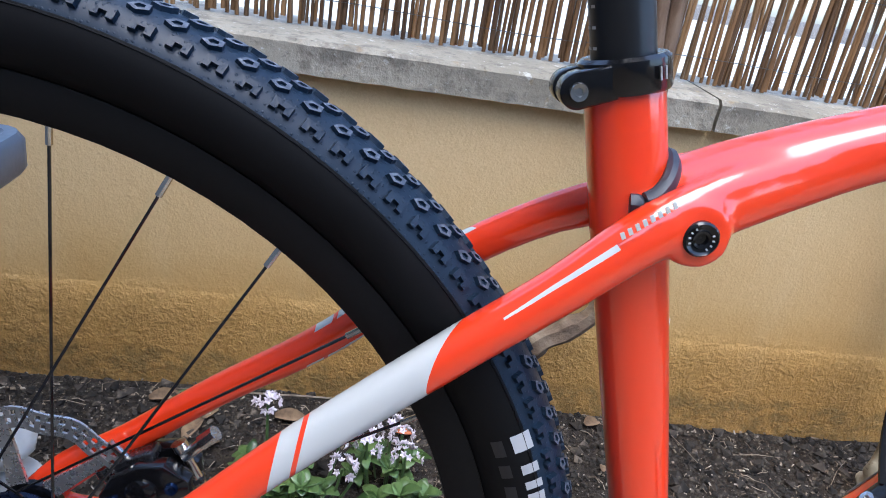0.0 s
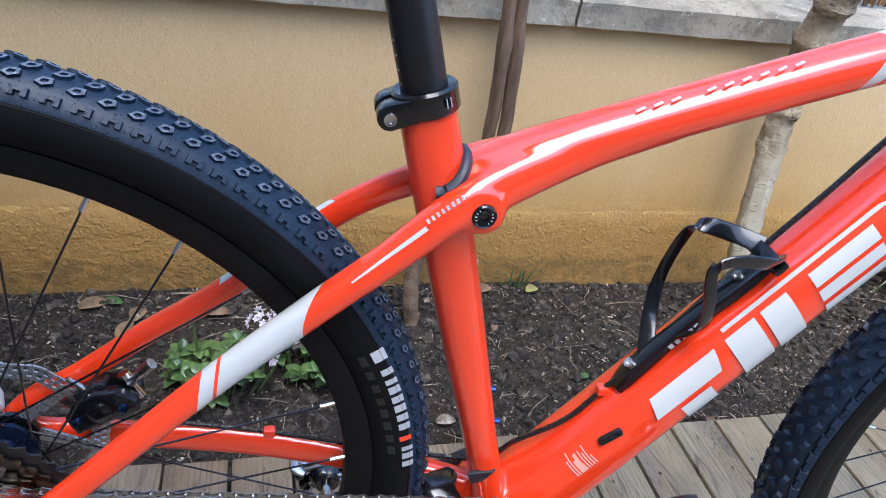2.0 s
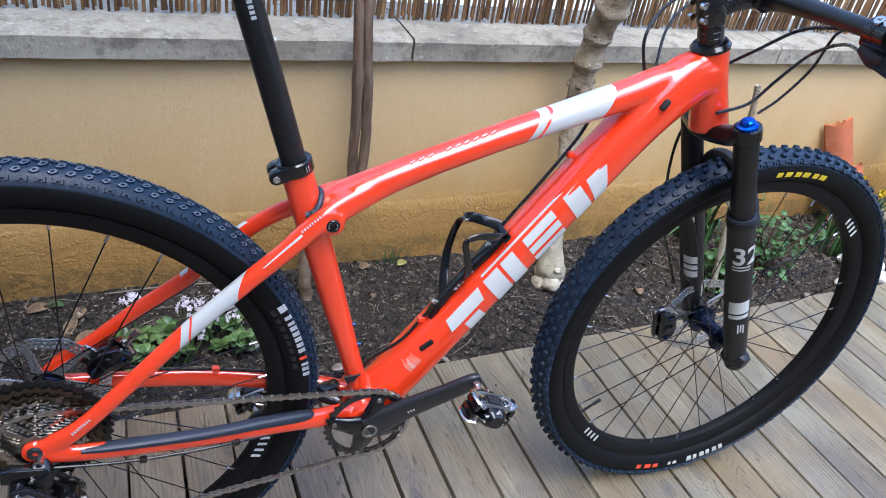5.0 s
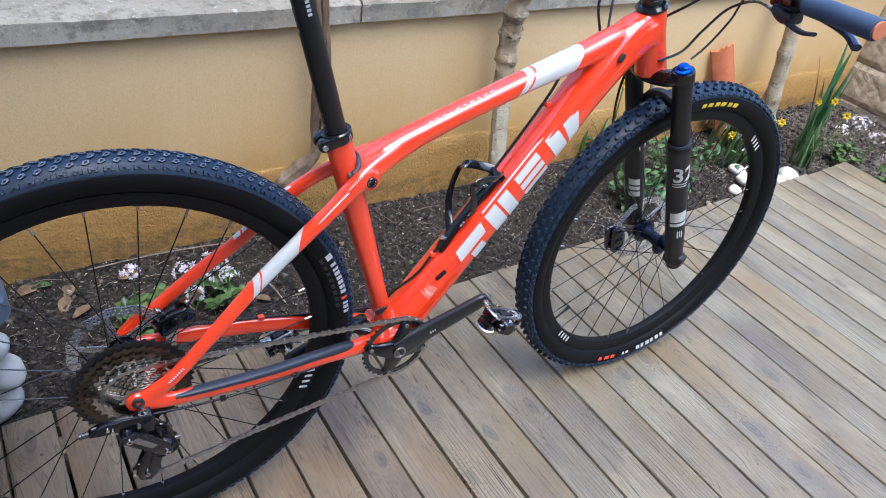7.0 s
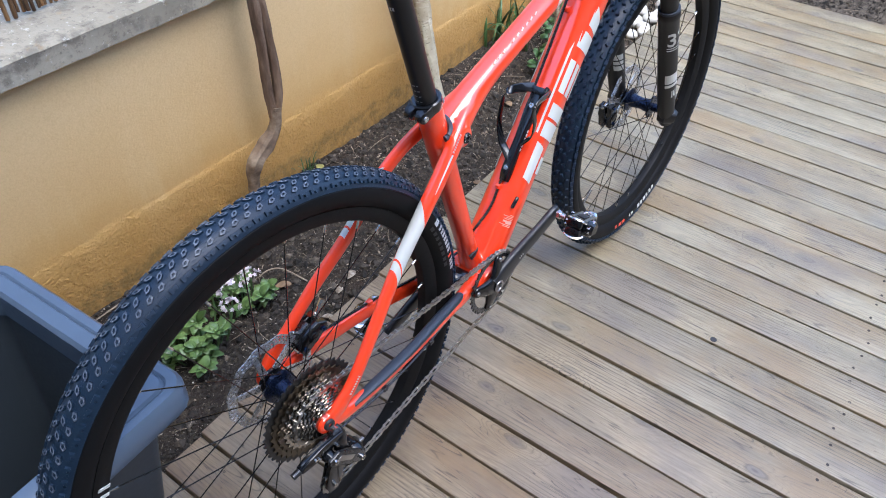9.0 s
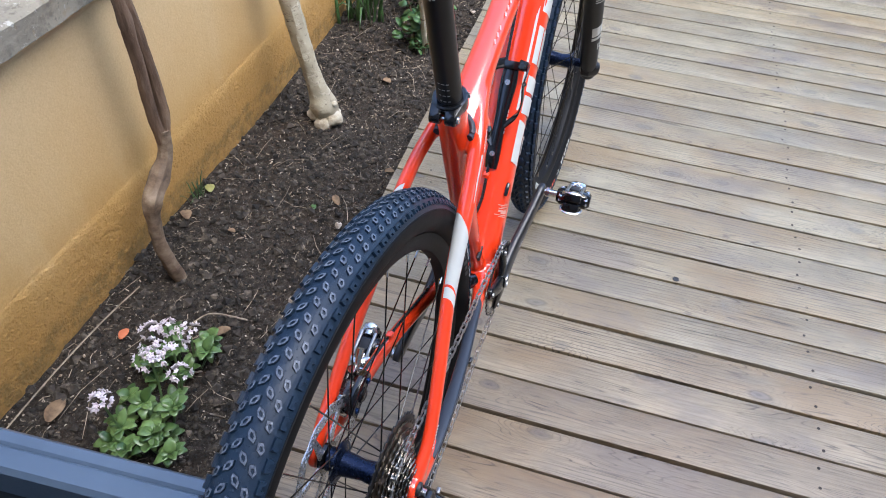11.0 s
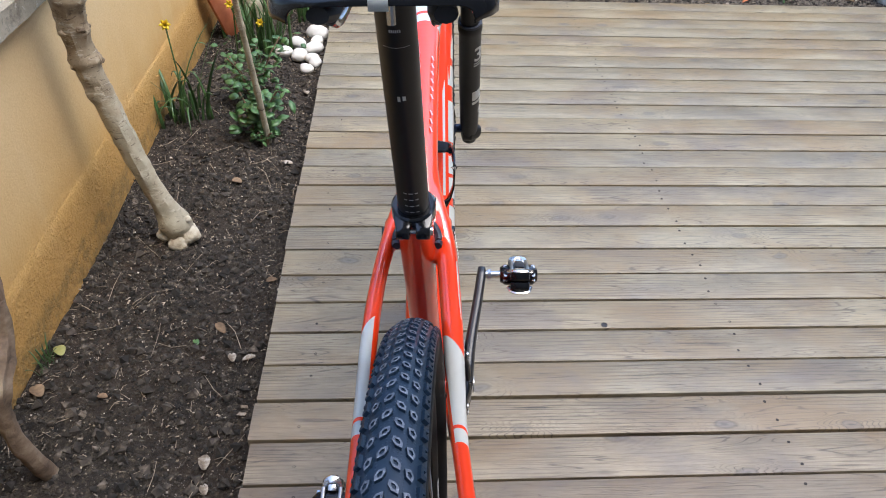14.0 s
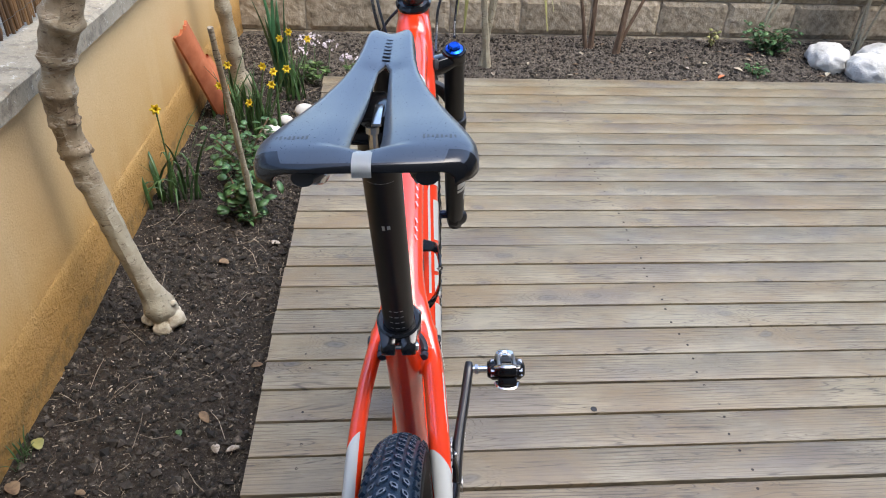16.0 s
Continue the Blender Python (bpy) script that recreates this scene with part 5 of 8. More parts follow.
    for x, z, r, y0 in ((-0.022, 0.324, 0.010, -0.074), (0.026, 0.278, 0.015, -0.066)):
        bm = bmesh.new()
        sweep(bm, spline([(x, y0, z, r, r), (x, -0.086, z, r * 1.08, r * 1.08), (x, -0.0995, z, r * 0.75, r * 0.75)], 4), 16, side=(1, 0, 0))
        part("knuckle", bm, M_gloss, der, "black pivot knuckle")
    bm = bmesh.new()
    lathe(bm, [(0.0001, 0.004), (0.021, 0.003), (0.024, 0.0), (0.024, -0.010), (0.021, -0.0125), (0.019, -0.0115), (0.015, -0.0150), (0.0001, -0.0135)], 28, Matrix.Translation((0.024, -0.072, 0.268)))
    part("clutch", bm, M_gloss, der, "round black clutch cover")
    bm = bmesh.new()
    box(bm, (0.043, -0.083, 0.281), (0.014, 0.006, 0.006), 0.0018, None)
    part("clutch_lever", bm, M_bind, der, "small grey clutch lever")
    for x, z in ((-0.046, 0.346), (-0.040, 0.341), (-0.006, 0.336)):
        bm = rod(bmesh.new(), (x, -0.0895, z), (x, -0.0945, z), 0.0026, 10)
        part("adjusting_screw", bm, M_steel, der, "small steel screw")
    for y in (-0.0570, -0.0445):
        bm = bmesh.new()
        prism(bm, [(0.034, 0.278), (0.024, 0.284), (0.010, 0.270), (-0.020, 0.196), (-0.016, 0.178), (0.000, 0.172), (0.012, 0.184), (0.032, 0.252)], y, y - 0.0018, bevel=0.0005)
        part("cage_plate", bm, M_gloss, der, "black pulley cage plate")
    for c in (P1, P2):
        bm = bmesh.new()
        toothed_ring(bm, 11, 0.0222, 0.004, -0.0517, -0.0495, V(c[0], 0, c[1]))
        part("pulley", bm, M_matte, der, "toothed jockey pulley", smooth=False)
    for x, z, r in ((0.003, 0.352, 0.0065), (-0.022, 0.324, 0.0042), (0.026, 0.278, 0.0045), (-0.004, 0.190, 0.0042)):
        bm = bmesh.new()
        lathe(bm, [(0.0001, -0.003), (r * 0.5, -0.003), (r * 0.5, -0.007), (r, -0.007), (r, 0.004)], 16, Matrix.Translation((x, -0.0765 if r > 0.006 else -0.1000 if z > 0.2 else -0.0560, z)))
        part("bolt", bm, M_steel, der, "steel bolt")
    # axle end in the dropout
    bm = bmesh.new()
    lathe(bm, [(0.004, -0.0735), (0.004, -0.0775), (0.0085, -0.0775), (0.0095, -0.0735)], 20, Matrix.Translation(R_AXLE))
    part("thru_axle", bm, M_matte, bike, "black thru-axle end")


M_blue_bolt = plain("dark_blue_bolt", (0.02, 0.05, 0.16), 0.25, 0.9)


def rotor_and_caliper(centre, side_y, caliper_at, turn, name):
    ro = empty(name, Matrix.Translation(centre), bike)
    tagged(ro, "drilled steel brake disc")
    bm = bmesh.new()
    N = 120
    radii = (0.0805, 0.0783, 0.0742, 0.0722, 0.0681, 0.0645)
    grid = {}
    for side in (0, 1):
        for i, r0 in enumerate(radii):
            for k in range(N):
                a = 2 * math.pi * k / N
                r = r0 + 0.0016 * math.sin(12 * a)
                grid[side, i, k] = bm.verts.new((r * math.cos(a), side_y + (0.0009 if side else -0.0009), r * math.sin(a)))
    for i in range(5):
        for k in range(N):
            j = (k + 1) % N
            edge = [(i, k), (i, j), (i + 1, j), (i + 1, k)]
            if (i == 1 and k % 2 == 0) or (i == 3 and k % 2 == 1):
                for p, q in zip(edge, edge[1:] + edge[:1]):
                    bm.faces.new((grid[0, *p], grid[0, *q], grid[1, *q], grid[1, *p]))
            else:
                bm.faces.new([grid[0, *p] for p in edge])
                bm.faces.new([grid[1, *p] for p in edge[::-1]])
    for i in (0, 5):
        for k in range(N):
            j = (k + 1) % N
            bm.faces.new((grid[0, i, k], grid[0, i, j], grid[1, i, j], grid[1, i, k]))
    bmesh.ops.recalc_face_normals(bm, faces=bm.faces)
    part("braking_ring", bm, M_disc, ro, "drilled steel braking ring", smooth=False)
    for k in range(6):
        bm = prism(bmesh.new(), [(0.016, -0.007), (0.066, -0.022), (0.0675, -0.015), (0.024, 0.005)], side_y - 0.0012, side_y + 0.0012, Matrix.Rotation(-2 * math.pi * k / 6, 4, "Y"))
        part("carrier_arm", bm, M_disc, ro, "steel carrier arm", smooth=False)
    bm = bmesh.new()
    lathe(bm, [(0.010, side_y - 0.002), (0.022, side_y - 0.002), (0.022, side_y + 0.003), (0.010, side_y + 0.003)], 24)
    part("carrier", bm, M_gloss, ro, "black disc carrier", smooth=False)
    cal = empty("brake_caliper", Matrix.Translation(caliper_at) @ pose(0, 0, 0, 0, turn, 0), bike)
    tagged(cal, "black hydraulic brake caliper")
    for w in (-1, 1):
        bm = bmesh.new()
        prism(bm, [(-0.030, -0.014), (0.030, -0.014), (0.034, -0.004), (0.024, 0.013), (0.006, 0.018), (-0.014, 0.016), (-0.028, 0.006)], w * 0.0040, w * 0.0175, bevel=0.0030)
        lathe(bm, [(0.0001, 0.0215), (0.008, 0.0215), (0.0105, 0.0195), (0.0108, 0.012)], 20, Matrix.Translation((0.002, 0, 0.0)) @ Matrix.Diagonal((1, w, 1, 1)))
        bmesh.ops.recalc_face_normals(bm, faces=bm.faces)
        part("body_half", bm, M_gloss, cal, "gloss black caliper half", angle=40)
    part("bridge", box(bmesh.new(), (0.0, 0.0, 0.0165), (0.030, 0.016, 0.008), 0.0025), M_black, cal)
    part("mount", box(bmesh.new(), (0.0, 0.004, -0.016), (0.066, 0.010, 0.007), 0.003), M_black, cal, "black mounting bracket")
    for x, z in ((-0.020, 0.0), (0.022, -0.004)):
        bm = lathe(bmesh.new(), [(0.0018, -0.0165), (0.0018, -0.0195), (0.0040, -0.0200), (0.0044, -0.0165)], 14, Matrix.Translation((x, 0, z)))
        part("bolt", bm, M_blue_bolt, cal, "dark blue bridge bolt")
    bm = rod(bmesh.new(), (-0.006, 0, 0.016), (-0.010, 0, 0.030), 0.0034, 12)
    rod(bm, (-0.010, 0, 0.028), (-0.0115, 0, 0.034), 0.0024, 10)
    part("bleed_nipple", bm, M_steel, cal, "silver bleed nipple")
    for x in (-0.029, 0.029):
        bm = rod(bmesh.new(), (x, 0.003, 0.012), (x, 0.003, -0.020), 0.0036, 12)
        rod(bm, (x, 0.003, 0.010), (x, 0.003, 0.016), 0.0055, 12)
        part("bolt", bm, M_steel, cal, "steel caliper bolt")
    bm = bmesh.new()
    rod(bm, (0.030, 0, 0.006), (0.052, 0.0, 0.014), 0.0042, 12)
    rod(bm, (0.046, 0, 0.012), (0.058, 0.0, 0.016), 0.0055, 8)
    part("hose_fitting", bm, M_steel, cal, "silver hose fitting")


def build_post_and_saddle():
    axis = (on_seat(0.9) - on_seat(0.7)).normalized()
    rz = math.degrees(math.atan2(axis.x, axis.z))
    post = empty("seatpost", None, bike)
    tagged(post, "long black alloy seatpost with small print")
    bm = bmesh.new()
    sweep(bm, [(*on_seat(0.66), 0.0158), (*on_seat(0.80), 0.0158), (*on_seat(0.956), 0.0158), (*on_seat(0.966, 0, 0.002), 0.0150, 0.018), (*on_seat(0.977, 0, 0.006), 0.012, 0.015)], 32)
    part("tube", bm, M_post, post, "black seatpost tube")
    fr = Matrix.Translation(on_seat(0.7)) @ pose(0, 0, 0, 0, rz, 0)

    def wrap(bm, ang, h, w, t, r=0.01605):
        """A print mark on the tube at an angle from the rear."""
        a0, a1 = radians(180 + ang) - w / 2 / r, radians(180 + ang) + w / 2 / r
        grid = [[bm.verts.new(fr @ V(r * math.cos(a), r * math.sin(a), hh)) for hh in (h, h + t)] for a in np.linspace(a0, a1, 5)]
        for i in range(4):
            bm.faces.new((grid[i][0], grid[i + 1][0], grid[i + 1][1], grid[i][1]))

    bm = bmesh.new()
    for k in range(4):
        for ang, w in ((-20, 0.0032), (0, 0.0042), (20, 0.0032)):
            wrap(bm, ang, 0.030 + 0.0095 * k, w, 0.0014)
    part("height_marks", bm, M_greyp, post, "pale insertion marks", smooth=False, kind="stuff")
    bm = bmesh.new()
    wrap(bm, -7, 0.178, 0.0024, 0.0055), wrap(bm, 9, 0.179, 0.0028, 0.0046)
    part("logo", bm, M_white, post, "small white logo mark", smooth=False)
    bm = bmesh.new()
    for k in range(5):
        wrap(bm, 92, 0.200 + 0.0056 * k, 0.0058, 0.0036)
    part("label", bm, M_greyp, post, "pale vertical print bars", smooth=False, kind="stuff")
    bm = bmesh.new()
    for k in range(6):
        wrap(bm, -14 + 5.5 * k, 0.246, 0.0011, 0.0026)
    wrap(bm, 0, 0.232, 0.022, 0.0003)
    part("label", bm, M_greyp, post, "tiny grey print", smooth=False, kind="stuff")
    # clamp
    cl = empty("seat_clamp", None, bike)
    tagged(cl, "gloss black seat clamp collar")
    m = Matrix.Translation(on_seat(0.7165)) @ pose(0, 0, 0, 0, rz, 0) @ pose(0, 0, 0, 90, 0, 0)
    bm = bmesh.new()
    lathe(bm, [(0.0162, 0.0085), (0.0205, 0.0088), (0.0226, 0.0070), (0.0228, -0.0070), (0.0218, -0.0085), (0.0205, -0.0085), (0.0205, 0.004), (0.0162, 0.005)], 64, m, closed=True)
    bmesh.ops.recalc_face_normals(bm, faces=bm.faces)
    part("collar", bm, M_gloss, cl, "gloss black collar")
    fr2 = Matrix.Translation(on_seat(0.7165)) @ pose(0, 0, 0, 0, rz, 0)
    for s in (-1, 1):
        bm = bmesh.new()
        rim = [(-0.0262 + 0.0085 * math.cos(radians(q)), -0.0040 + 0.0088 * math.sin(radians(q))) for q in range(90, 271, 15)]
        prism(bm, [(-0.008, 0.0070)] + rim + [(-0.008, -0.0095)], s * 0.0030, s * 0.0172, bevel=0.0016)
        for v in bm.verts:
            v.co.y += s * 0.0035 * max(0.0, min(1.0, (v.co.x + 0.020) / 0.012)) if abs(v.co.y) > 0.01 else 0.0
        bmesh.ops.transform(bm, matrix=fr2, verts=bm.verts)
        bmesh.ops.recalc_face_normals(bm, faces=bm.faces)
        part("ear", bm, M_gloss, cl, "black rounded clamp ear", angle=50)
    bm = bmesh.new()
    lathe(bm, [(0.0020, -0.0005), (0.0022, -0.0028), (0.0042, -0.0030), (0.0047, -0.0015), (0.0047, 0.003)], 16, fr2 @ Matrix.Translation((-0.0262, -0.0172, -0.0040)))
    rod(bm, fr2 @ V(-0.0262, -0.018, -0.0045), fr2 @ V(-0.0262, 0.018, -0.0045), 0.0025, 8)
    part("bolt", bm, M_steel, cl, "steel socket bolt")
    bm = bmesh.new()
    for a0, h0 in ((-62, -0.0045), (-54, -0.0030)):
        a = radians(a0)
        box(bm, (0.0241 * math.cos(a), 0.0241 * math.sin(a), 0.0005), (0.0006, 0.0024, 0.0062), 0, fr2 @ Matrix.Translation((0, 0, 0)))
    part("logo", bm, M_greyp, cl, "small silver logo mark", smooth=False)
    # saddle head clamp and rails
    head = empty("saddle_clamp", Matrix.Translation((0.004, 0, -0.002)), bike)
    tagged(head, "black saddle clamp with steel bolts")
    bm = bmesh.new()
    box(bm, (0.2535, 0, 0.968), (0.050, 0.040, 0.012), 0.004)
    box(bm, (0.2535, 0, 0.982), (0.046, 0.052, 0.006), 0.0028)
    part("cradle", bm, M_gloss, head, "black rail cradle")
    part("yoke_plate", box(bmesh.new(), (0.2300, -0.004, 0.9855), (0.034, 0.007, 0.003), 0.001), M_steel, head, "silver yoke plate")
    for x in (0.226, 0.284):
        bm = bmesh.new()
        rod(bm, (x, 0, 0.948), (x, 0, 0.976), 0.0034, 10)
        rod(bm, (x, 0, 0.975), (x, 0, 0.980), 0.0055, 12)
        part("bolt", bm, M_steel, head, "steel clamp bolt")
    sad = empty("saddle", Matrix.Translation((0.010, -0.005, 0.011)), bike)
    tagged(sad, "grey-black racing saddle with a long cut-out")
    build_saddle(sad)


def build_saddle(sad):
    # stations from tail to nose: x, half width, top height, cut-out half width, edge drop
    st = [(0.1100, 0.0520, 0.9885, 0.0, 0.010), (0.1110, 0.0570, 0.9915, 0.0, 0.011), (0.1140, 0.0615, 0.9938, 0.0, 0.013), (0.1205, 0.0645, 0.9956, 0.0, 0.015), (0.1290, 0.0660, 0.9966, 0.0, 0.017), (0.146, 0.0655, 0.9962, 0.0, 0.018), (0.168, 0.0605, 0.9945, 0.0, 0.021), (0.192, 0.0525, 0.9920, 0.0, 0.022), (0.220, 0.0430, 0.9900, 0.0, 0.022), (0.250, 0.0340, 0.9890, 0.0, 0.021), (0.280, 0.0275, 0.9885, 0.0, 0.020), (0.320, 0.0232, 0.9890, 0.0, 0.020), (0.352, 0.0212, 0.9895, 0.0, 0.020), (0.368, 0.0190, 0.9885, 0.0, 0.018), (0.378, 0.0150, 0.9850, 0.0, 0.014), (0.383, 0.0080, 0.9790, 0.0, 0.008)]
    st = spline(st, 5)
    st[:, 3] = [float(np.interp(x, (0.1285, 0.1310, 0.146, 0.168, 0.220, 0.284, 0.290), (0, 0.0088, 0.0092, 0.0084, 0.0063, 0.0042, 0))) for x in st[:, 0]]
    bm = bmesh.new()
    rows = []
    n = 17
    for x, w, z, cut, drop in st:
        row = []
        for s in (-1, 1):
            line = []
            for k in range(n):
                u = k / (n - 1)
                y = cut + (w - cut) * math.sin(min(1.0, u * 1.02) * math.pi / 2) ** 0.9
                dip = 0.0042 * math.exp(-(((y - cut) / 0.010) ** 2)) * min(1.0, max(0.0, (x - 0.112) / 0.02))
                zz = z - dip - 0.0025 * (y / 0.066) ** 2 - drop * max(0.0, (u - 0.45) / 0.55) ** 2.6
                line.append((x + 0.010 * (y / 0.0665) ** 3 * max(0.0, 1 - (x - 0.108) / 0.05), s * y, zz))
            row.append(line)
        rows.append(row)
    grid = {}
    for i, row in enumerate(rows):
        for si, line in enumerate(row):
            for k, p in enumerate(line):
                if si == 1 and k == 0 and abs(p[1]) < 1e-6:
                    grid[i, si, k] = grid[i, 0, 0]
                else:
                    grid[i, si, k] = bm.verts.new(p)
    for i in range(len(rows) - 1):
        for si in (0, 1):
            for k in range(n - 1):
                q = (grid[i, si, k], grid[i + 1, si, k], grid[i + 1, si, k + 1], grid[i, si, k + 1])
                if len(set(q)) >= 3:
                    f = bm.faces.new(list(dict.fromkeys(q)))
                    x, y = rows[i][si][k][0], abs(rows[i][si][k][1])
                    f.material_index = 1 if (i < 17 and k >= 8) or i < 9 else 0
    bmesh.ops.recalc_face_normals(bm, faces=bm.faces)
    cover = part("cover", bm, [M_saddle, M_gloss], sad, "blue-grey leatherette cover, glossy black at the tail corners", angle=0)
    thick = cover.modifiers.new("thickness", "SOLIDIFY")
    thick.thickness, thick.offset, thick.thickness_clamp = 0.006, -1.0, 1.0
    # white tag folded over the tail
    bm = bmesh.new()
    strip = spline([(0.1262, 0.9934), (0.1205, 0.9941), (0.1141, 0.9931), (0.1110, 0.9912), (0.1098, 0.9885), (0.1102, 0.9850)], 4)
    prev = None
    for x, z in strip:
        pair = [bm.verts.new((x - 0.0006, y, z + 0.0008)) for y in (-0.0055, 0.0, 0.0055)]
        if prev:
            for q in (0, 1):
                bm.faces.new((prev[q], prev[q + 1], pair[q + 1], pair[q]))
        prev = pair
    bmesh.ops.solidify(bm, geom=bm.faces[:], thickness=-0.0006)
    part("tag", bm, M_white, sad, "white tag folded over the tail")
    # dark slots in the channel toward the nose
    bm = bmesh.new()
    for k in range(7):
        box(bm, (0, 0, 0), (0.0022, 0.0062, 0.0012), 0.0004, Matrix.Translation((0.300 + 0.0080 * k, 0, 0.9852)) @ pose(0, 0, 0, 0, 0, -18))
    part("slots", bm, M_gloss, sad, "row of dark slots in the channel", smooth=False, kind="stuff")
    for s in (-1, 1):
        bm = bmesh.new()
        for k in range(9):
            y = 0.034 + 0.0026 * k
            u = math.asin(min(1.0, (y / 0.0657) ** (1 / 0.9))) / (math.pi / 2 * 1.02)
            z = 0.99635 - 0.0025 * (y / 0.066) ** 2 - 0.0178 * max(0.0, (u - 0.45) / 0.55) ** 2.6
            box(bm, (0.1405 + 0.0036 * (y / 0.0665) ** 3, s * y, z), (0.0050 - 0.0012 * (k % 3), 0.0013, 0.0006), 0, None)
        part("label", bm, M_ghost, sad, "dark print on the wing", smooth=False, kind="stuff")
        bm = bmesh.new()
        pipe(bm, [(0.134, s * 0.031, 0.972), (0.150, s * 0.029, 0.966), (0.19, s * 0.024, 0.972), (0.225, s * 0.022, 0.976), (0.285, s * 0.022, 0.976), (0.33, s * 0.012, 0.968), (0.366, s * 0.005, 0.966)], 0.0035, 10)
        part("rail", bm, M_steel, sad, "steel saddle rail")
        bm = bmesh.new()
        sweep(bm, [(0.122, s * 0.036, 0.979, 0.007, 0.005), (0.134, s * 0.034, 0.976, 0.009, 0.006), (0.150, s * 0.032, 0.976, 0.008, 0.006)], 12)
        part("bumper", bm, M_matte, sad, "black rail socket")


def build_front():
    d = (V(HEAD[0][0], 0, HEAD[0][1]) - V(HEAD[1][0], 0, HEAD[1][1])).normalized()
    fork = empty("suspension_fork", None, bike)
    tagged(fork, "black suspension fork with white markings and blue cap")
    down = (F_AXLE + V(0, 0, 0) - V(0.9405, 0, 0.787)).normalized()
    tilt = math.degrees(math.atan2(-down.x, -down.z))
    for s in (-1, 1):
        top = V(0.9405, s * 0.0635, 0.787)
        bm = bmesh.new()
        rod(bm, top, top + down * 0.20, 0.0178, 28)
        part("stanchion", bm, M_post, fork, "black fork upper tube")
        bm = bmesh.new()
        low = [(0.150, 0.0205), (0.153, 0.0225), (0.166, 0.0228), (0.170, 0.0212), (0.30, 0.0212), (0.42, 0.0200), (0.47, 0.0185), (0.486, 0.0160)]
        sweep(bm, [(*(top + down * t), r) for t, r in low], 28)
        o = top + down * 0.462
        sweep(bm, [(o.x, s * 0.050, o.z, 0.018, 0.019), (o.x, s * 0.066, o.z, 0.020, 0.021), (o.x + 0.006, s * 0.080, o.z - 0.002, 0.016, 0.016), (o.x + 0.008, s * 0.086, o.z - 0.003, 0.012, 0.012)], 18, 2.6, side=(1, 0, 0))
        part("lower_leg", bm, M_leg, fork, "matte black fork lower leg")
        bm = bmesh.new()
        rod(bm, top + down * 0.147, top + down * 0.152, 0.0222, 28)
        part("seal", bm, M_slate, fork, "grey-blue wiper seal ring")
        bm = bmesh.new()
        m = Matrix.Translation(top) @ pose(0, 0, 0, 0, tilt, 0) @ pose(0, 0, 0, -90, 0, 0)
        lathe(bm, [(0.0205, 0.014), (0.0205, -0.004), (0.0190, -0.006)], 28, m)
        part("crown_collar", bm, M_gloss, fork, "black collar at the crown")
        bm = bmesh.new()
        lathe(bm, [(0.0001, -0.017), (0.008, -0.0165), (0.0105, -0.014), (0.0105, -0.010), (0.0150, -0.008), (0.0155, -0.004), (0.0001, -0.004)], 20, m)
        bmesh.ops.recalc_face_normals(bm, faces=bm.faces)
        part("top_cap", bm, M_blue, fork, "anodised blue top cap")
        # white markings wrapped on the outer rear of the lower leg
        leg = Matrix.Translation(top) @ pose(0, 0, 0, 0, tilt, 0)

        def band(bm, a0, a1, t0, t1, slant=0.0, r=0.0216):
            n = 9
            grid = []
            for k in range(n):
                a = radians(a0 + (a1 - a0) * k / (n - 1))
                sl = slant * k / (n - 1)
                grid.append([bm.verts.new(leg @ V(r * math.cos(a), s * r * math.sin(a), -t)) for t in (t0 + sl, t1 + sl)])
            for k in range(n - 1):
                bm.faces.new((grid[k][0], grid[k + 1][0], grid[k + 1][1], grid[k][1]))

        bm = bmesh.new()
        band(bm, 70, 165, 0.312, 0.338, 0.004, 0.02145), band(bm, 70, 165, 0.342, 0.350, 0.004, 0.0213)
        part("marking", bm, M_white, fork, "white band on the fork leg", smooth=False, kind="stuff")
        if s > 0:
            bm = bmesh.new()
            for t0, t1 in ((0.300, 0.316), (0.320, 0.330), (0.334, 0.348)):
                band(bm, 195, 262, t0, t1, 0.004, 0.02145)
            part("marking", bm, M_white, fork, "white bars on the fork leg", smooth=False, kind="stuff")
        bm = bmesh.new()
        band(bm, 80, 160, 0.236, 0.2385), band(bm, 80, 160, 0.242, 0.2445)
        part("marking", bm, M_white, fork, "fine white lines", smooth=False, kind="stuff")
        if s < 0:
            bm = bmesh.new()
            for k in range(3):
                band(bm, 92 + 12 * k, 99 + 12 * k, 0.366, 0.386 - 0.003 * (k % 2), 0, 0.0212)
            part("marking", bm, M_white, fork, "small white logo bars", smooth=False, kind="stuff")
            digits(fork, leg, s)
    # crown, steerer base and arch
    bm = bmesh.new()
    sweep(bm, spline([(0.9425, -0.0635, 0.777, 0.0180, 0.0110), (0.936, -0.040, 0.769, 0.0200, 0.0150), (0.931, 0.0, 0.762, 0.0240, 0.0130), (0.936, 0.040, 0.769, 0.0200, 0.0150), (0.9425, 0.0635, 0.777, 0.0180, 0.0110)], 8), 18, 3, side=(1, 0, 0))
    part("crown", bm, M_gloss, fork, "gloss black fork crown")
    bm = bmesh.new()
    c0 = V(0.9405, 0, 0.787) + down * 0.175
    fw = V(-down.z, 0, down.x) * -1.0
    if fw.x < 0:
        fw = -fw
    up = -down
    pts = []
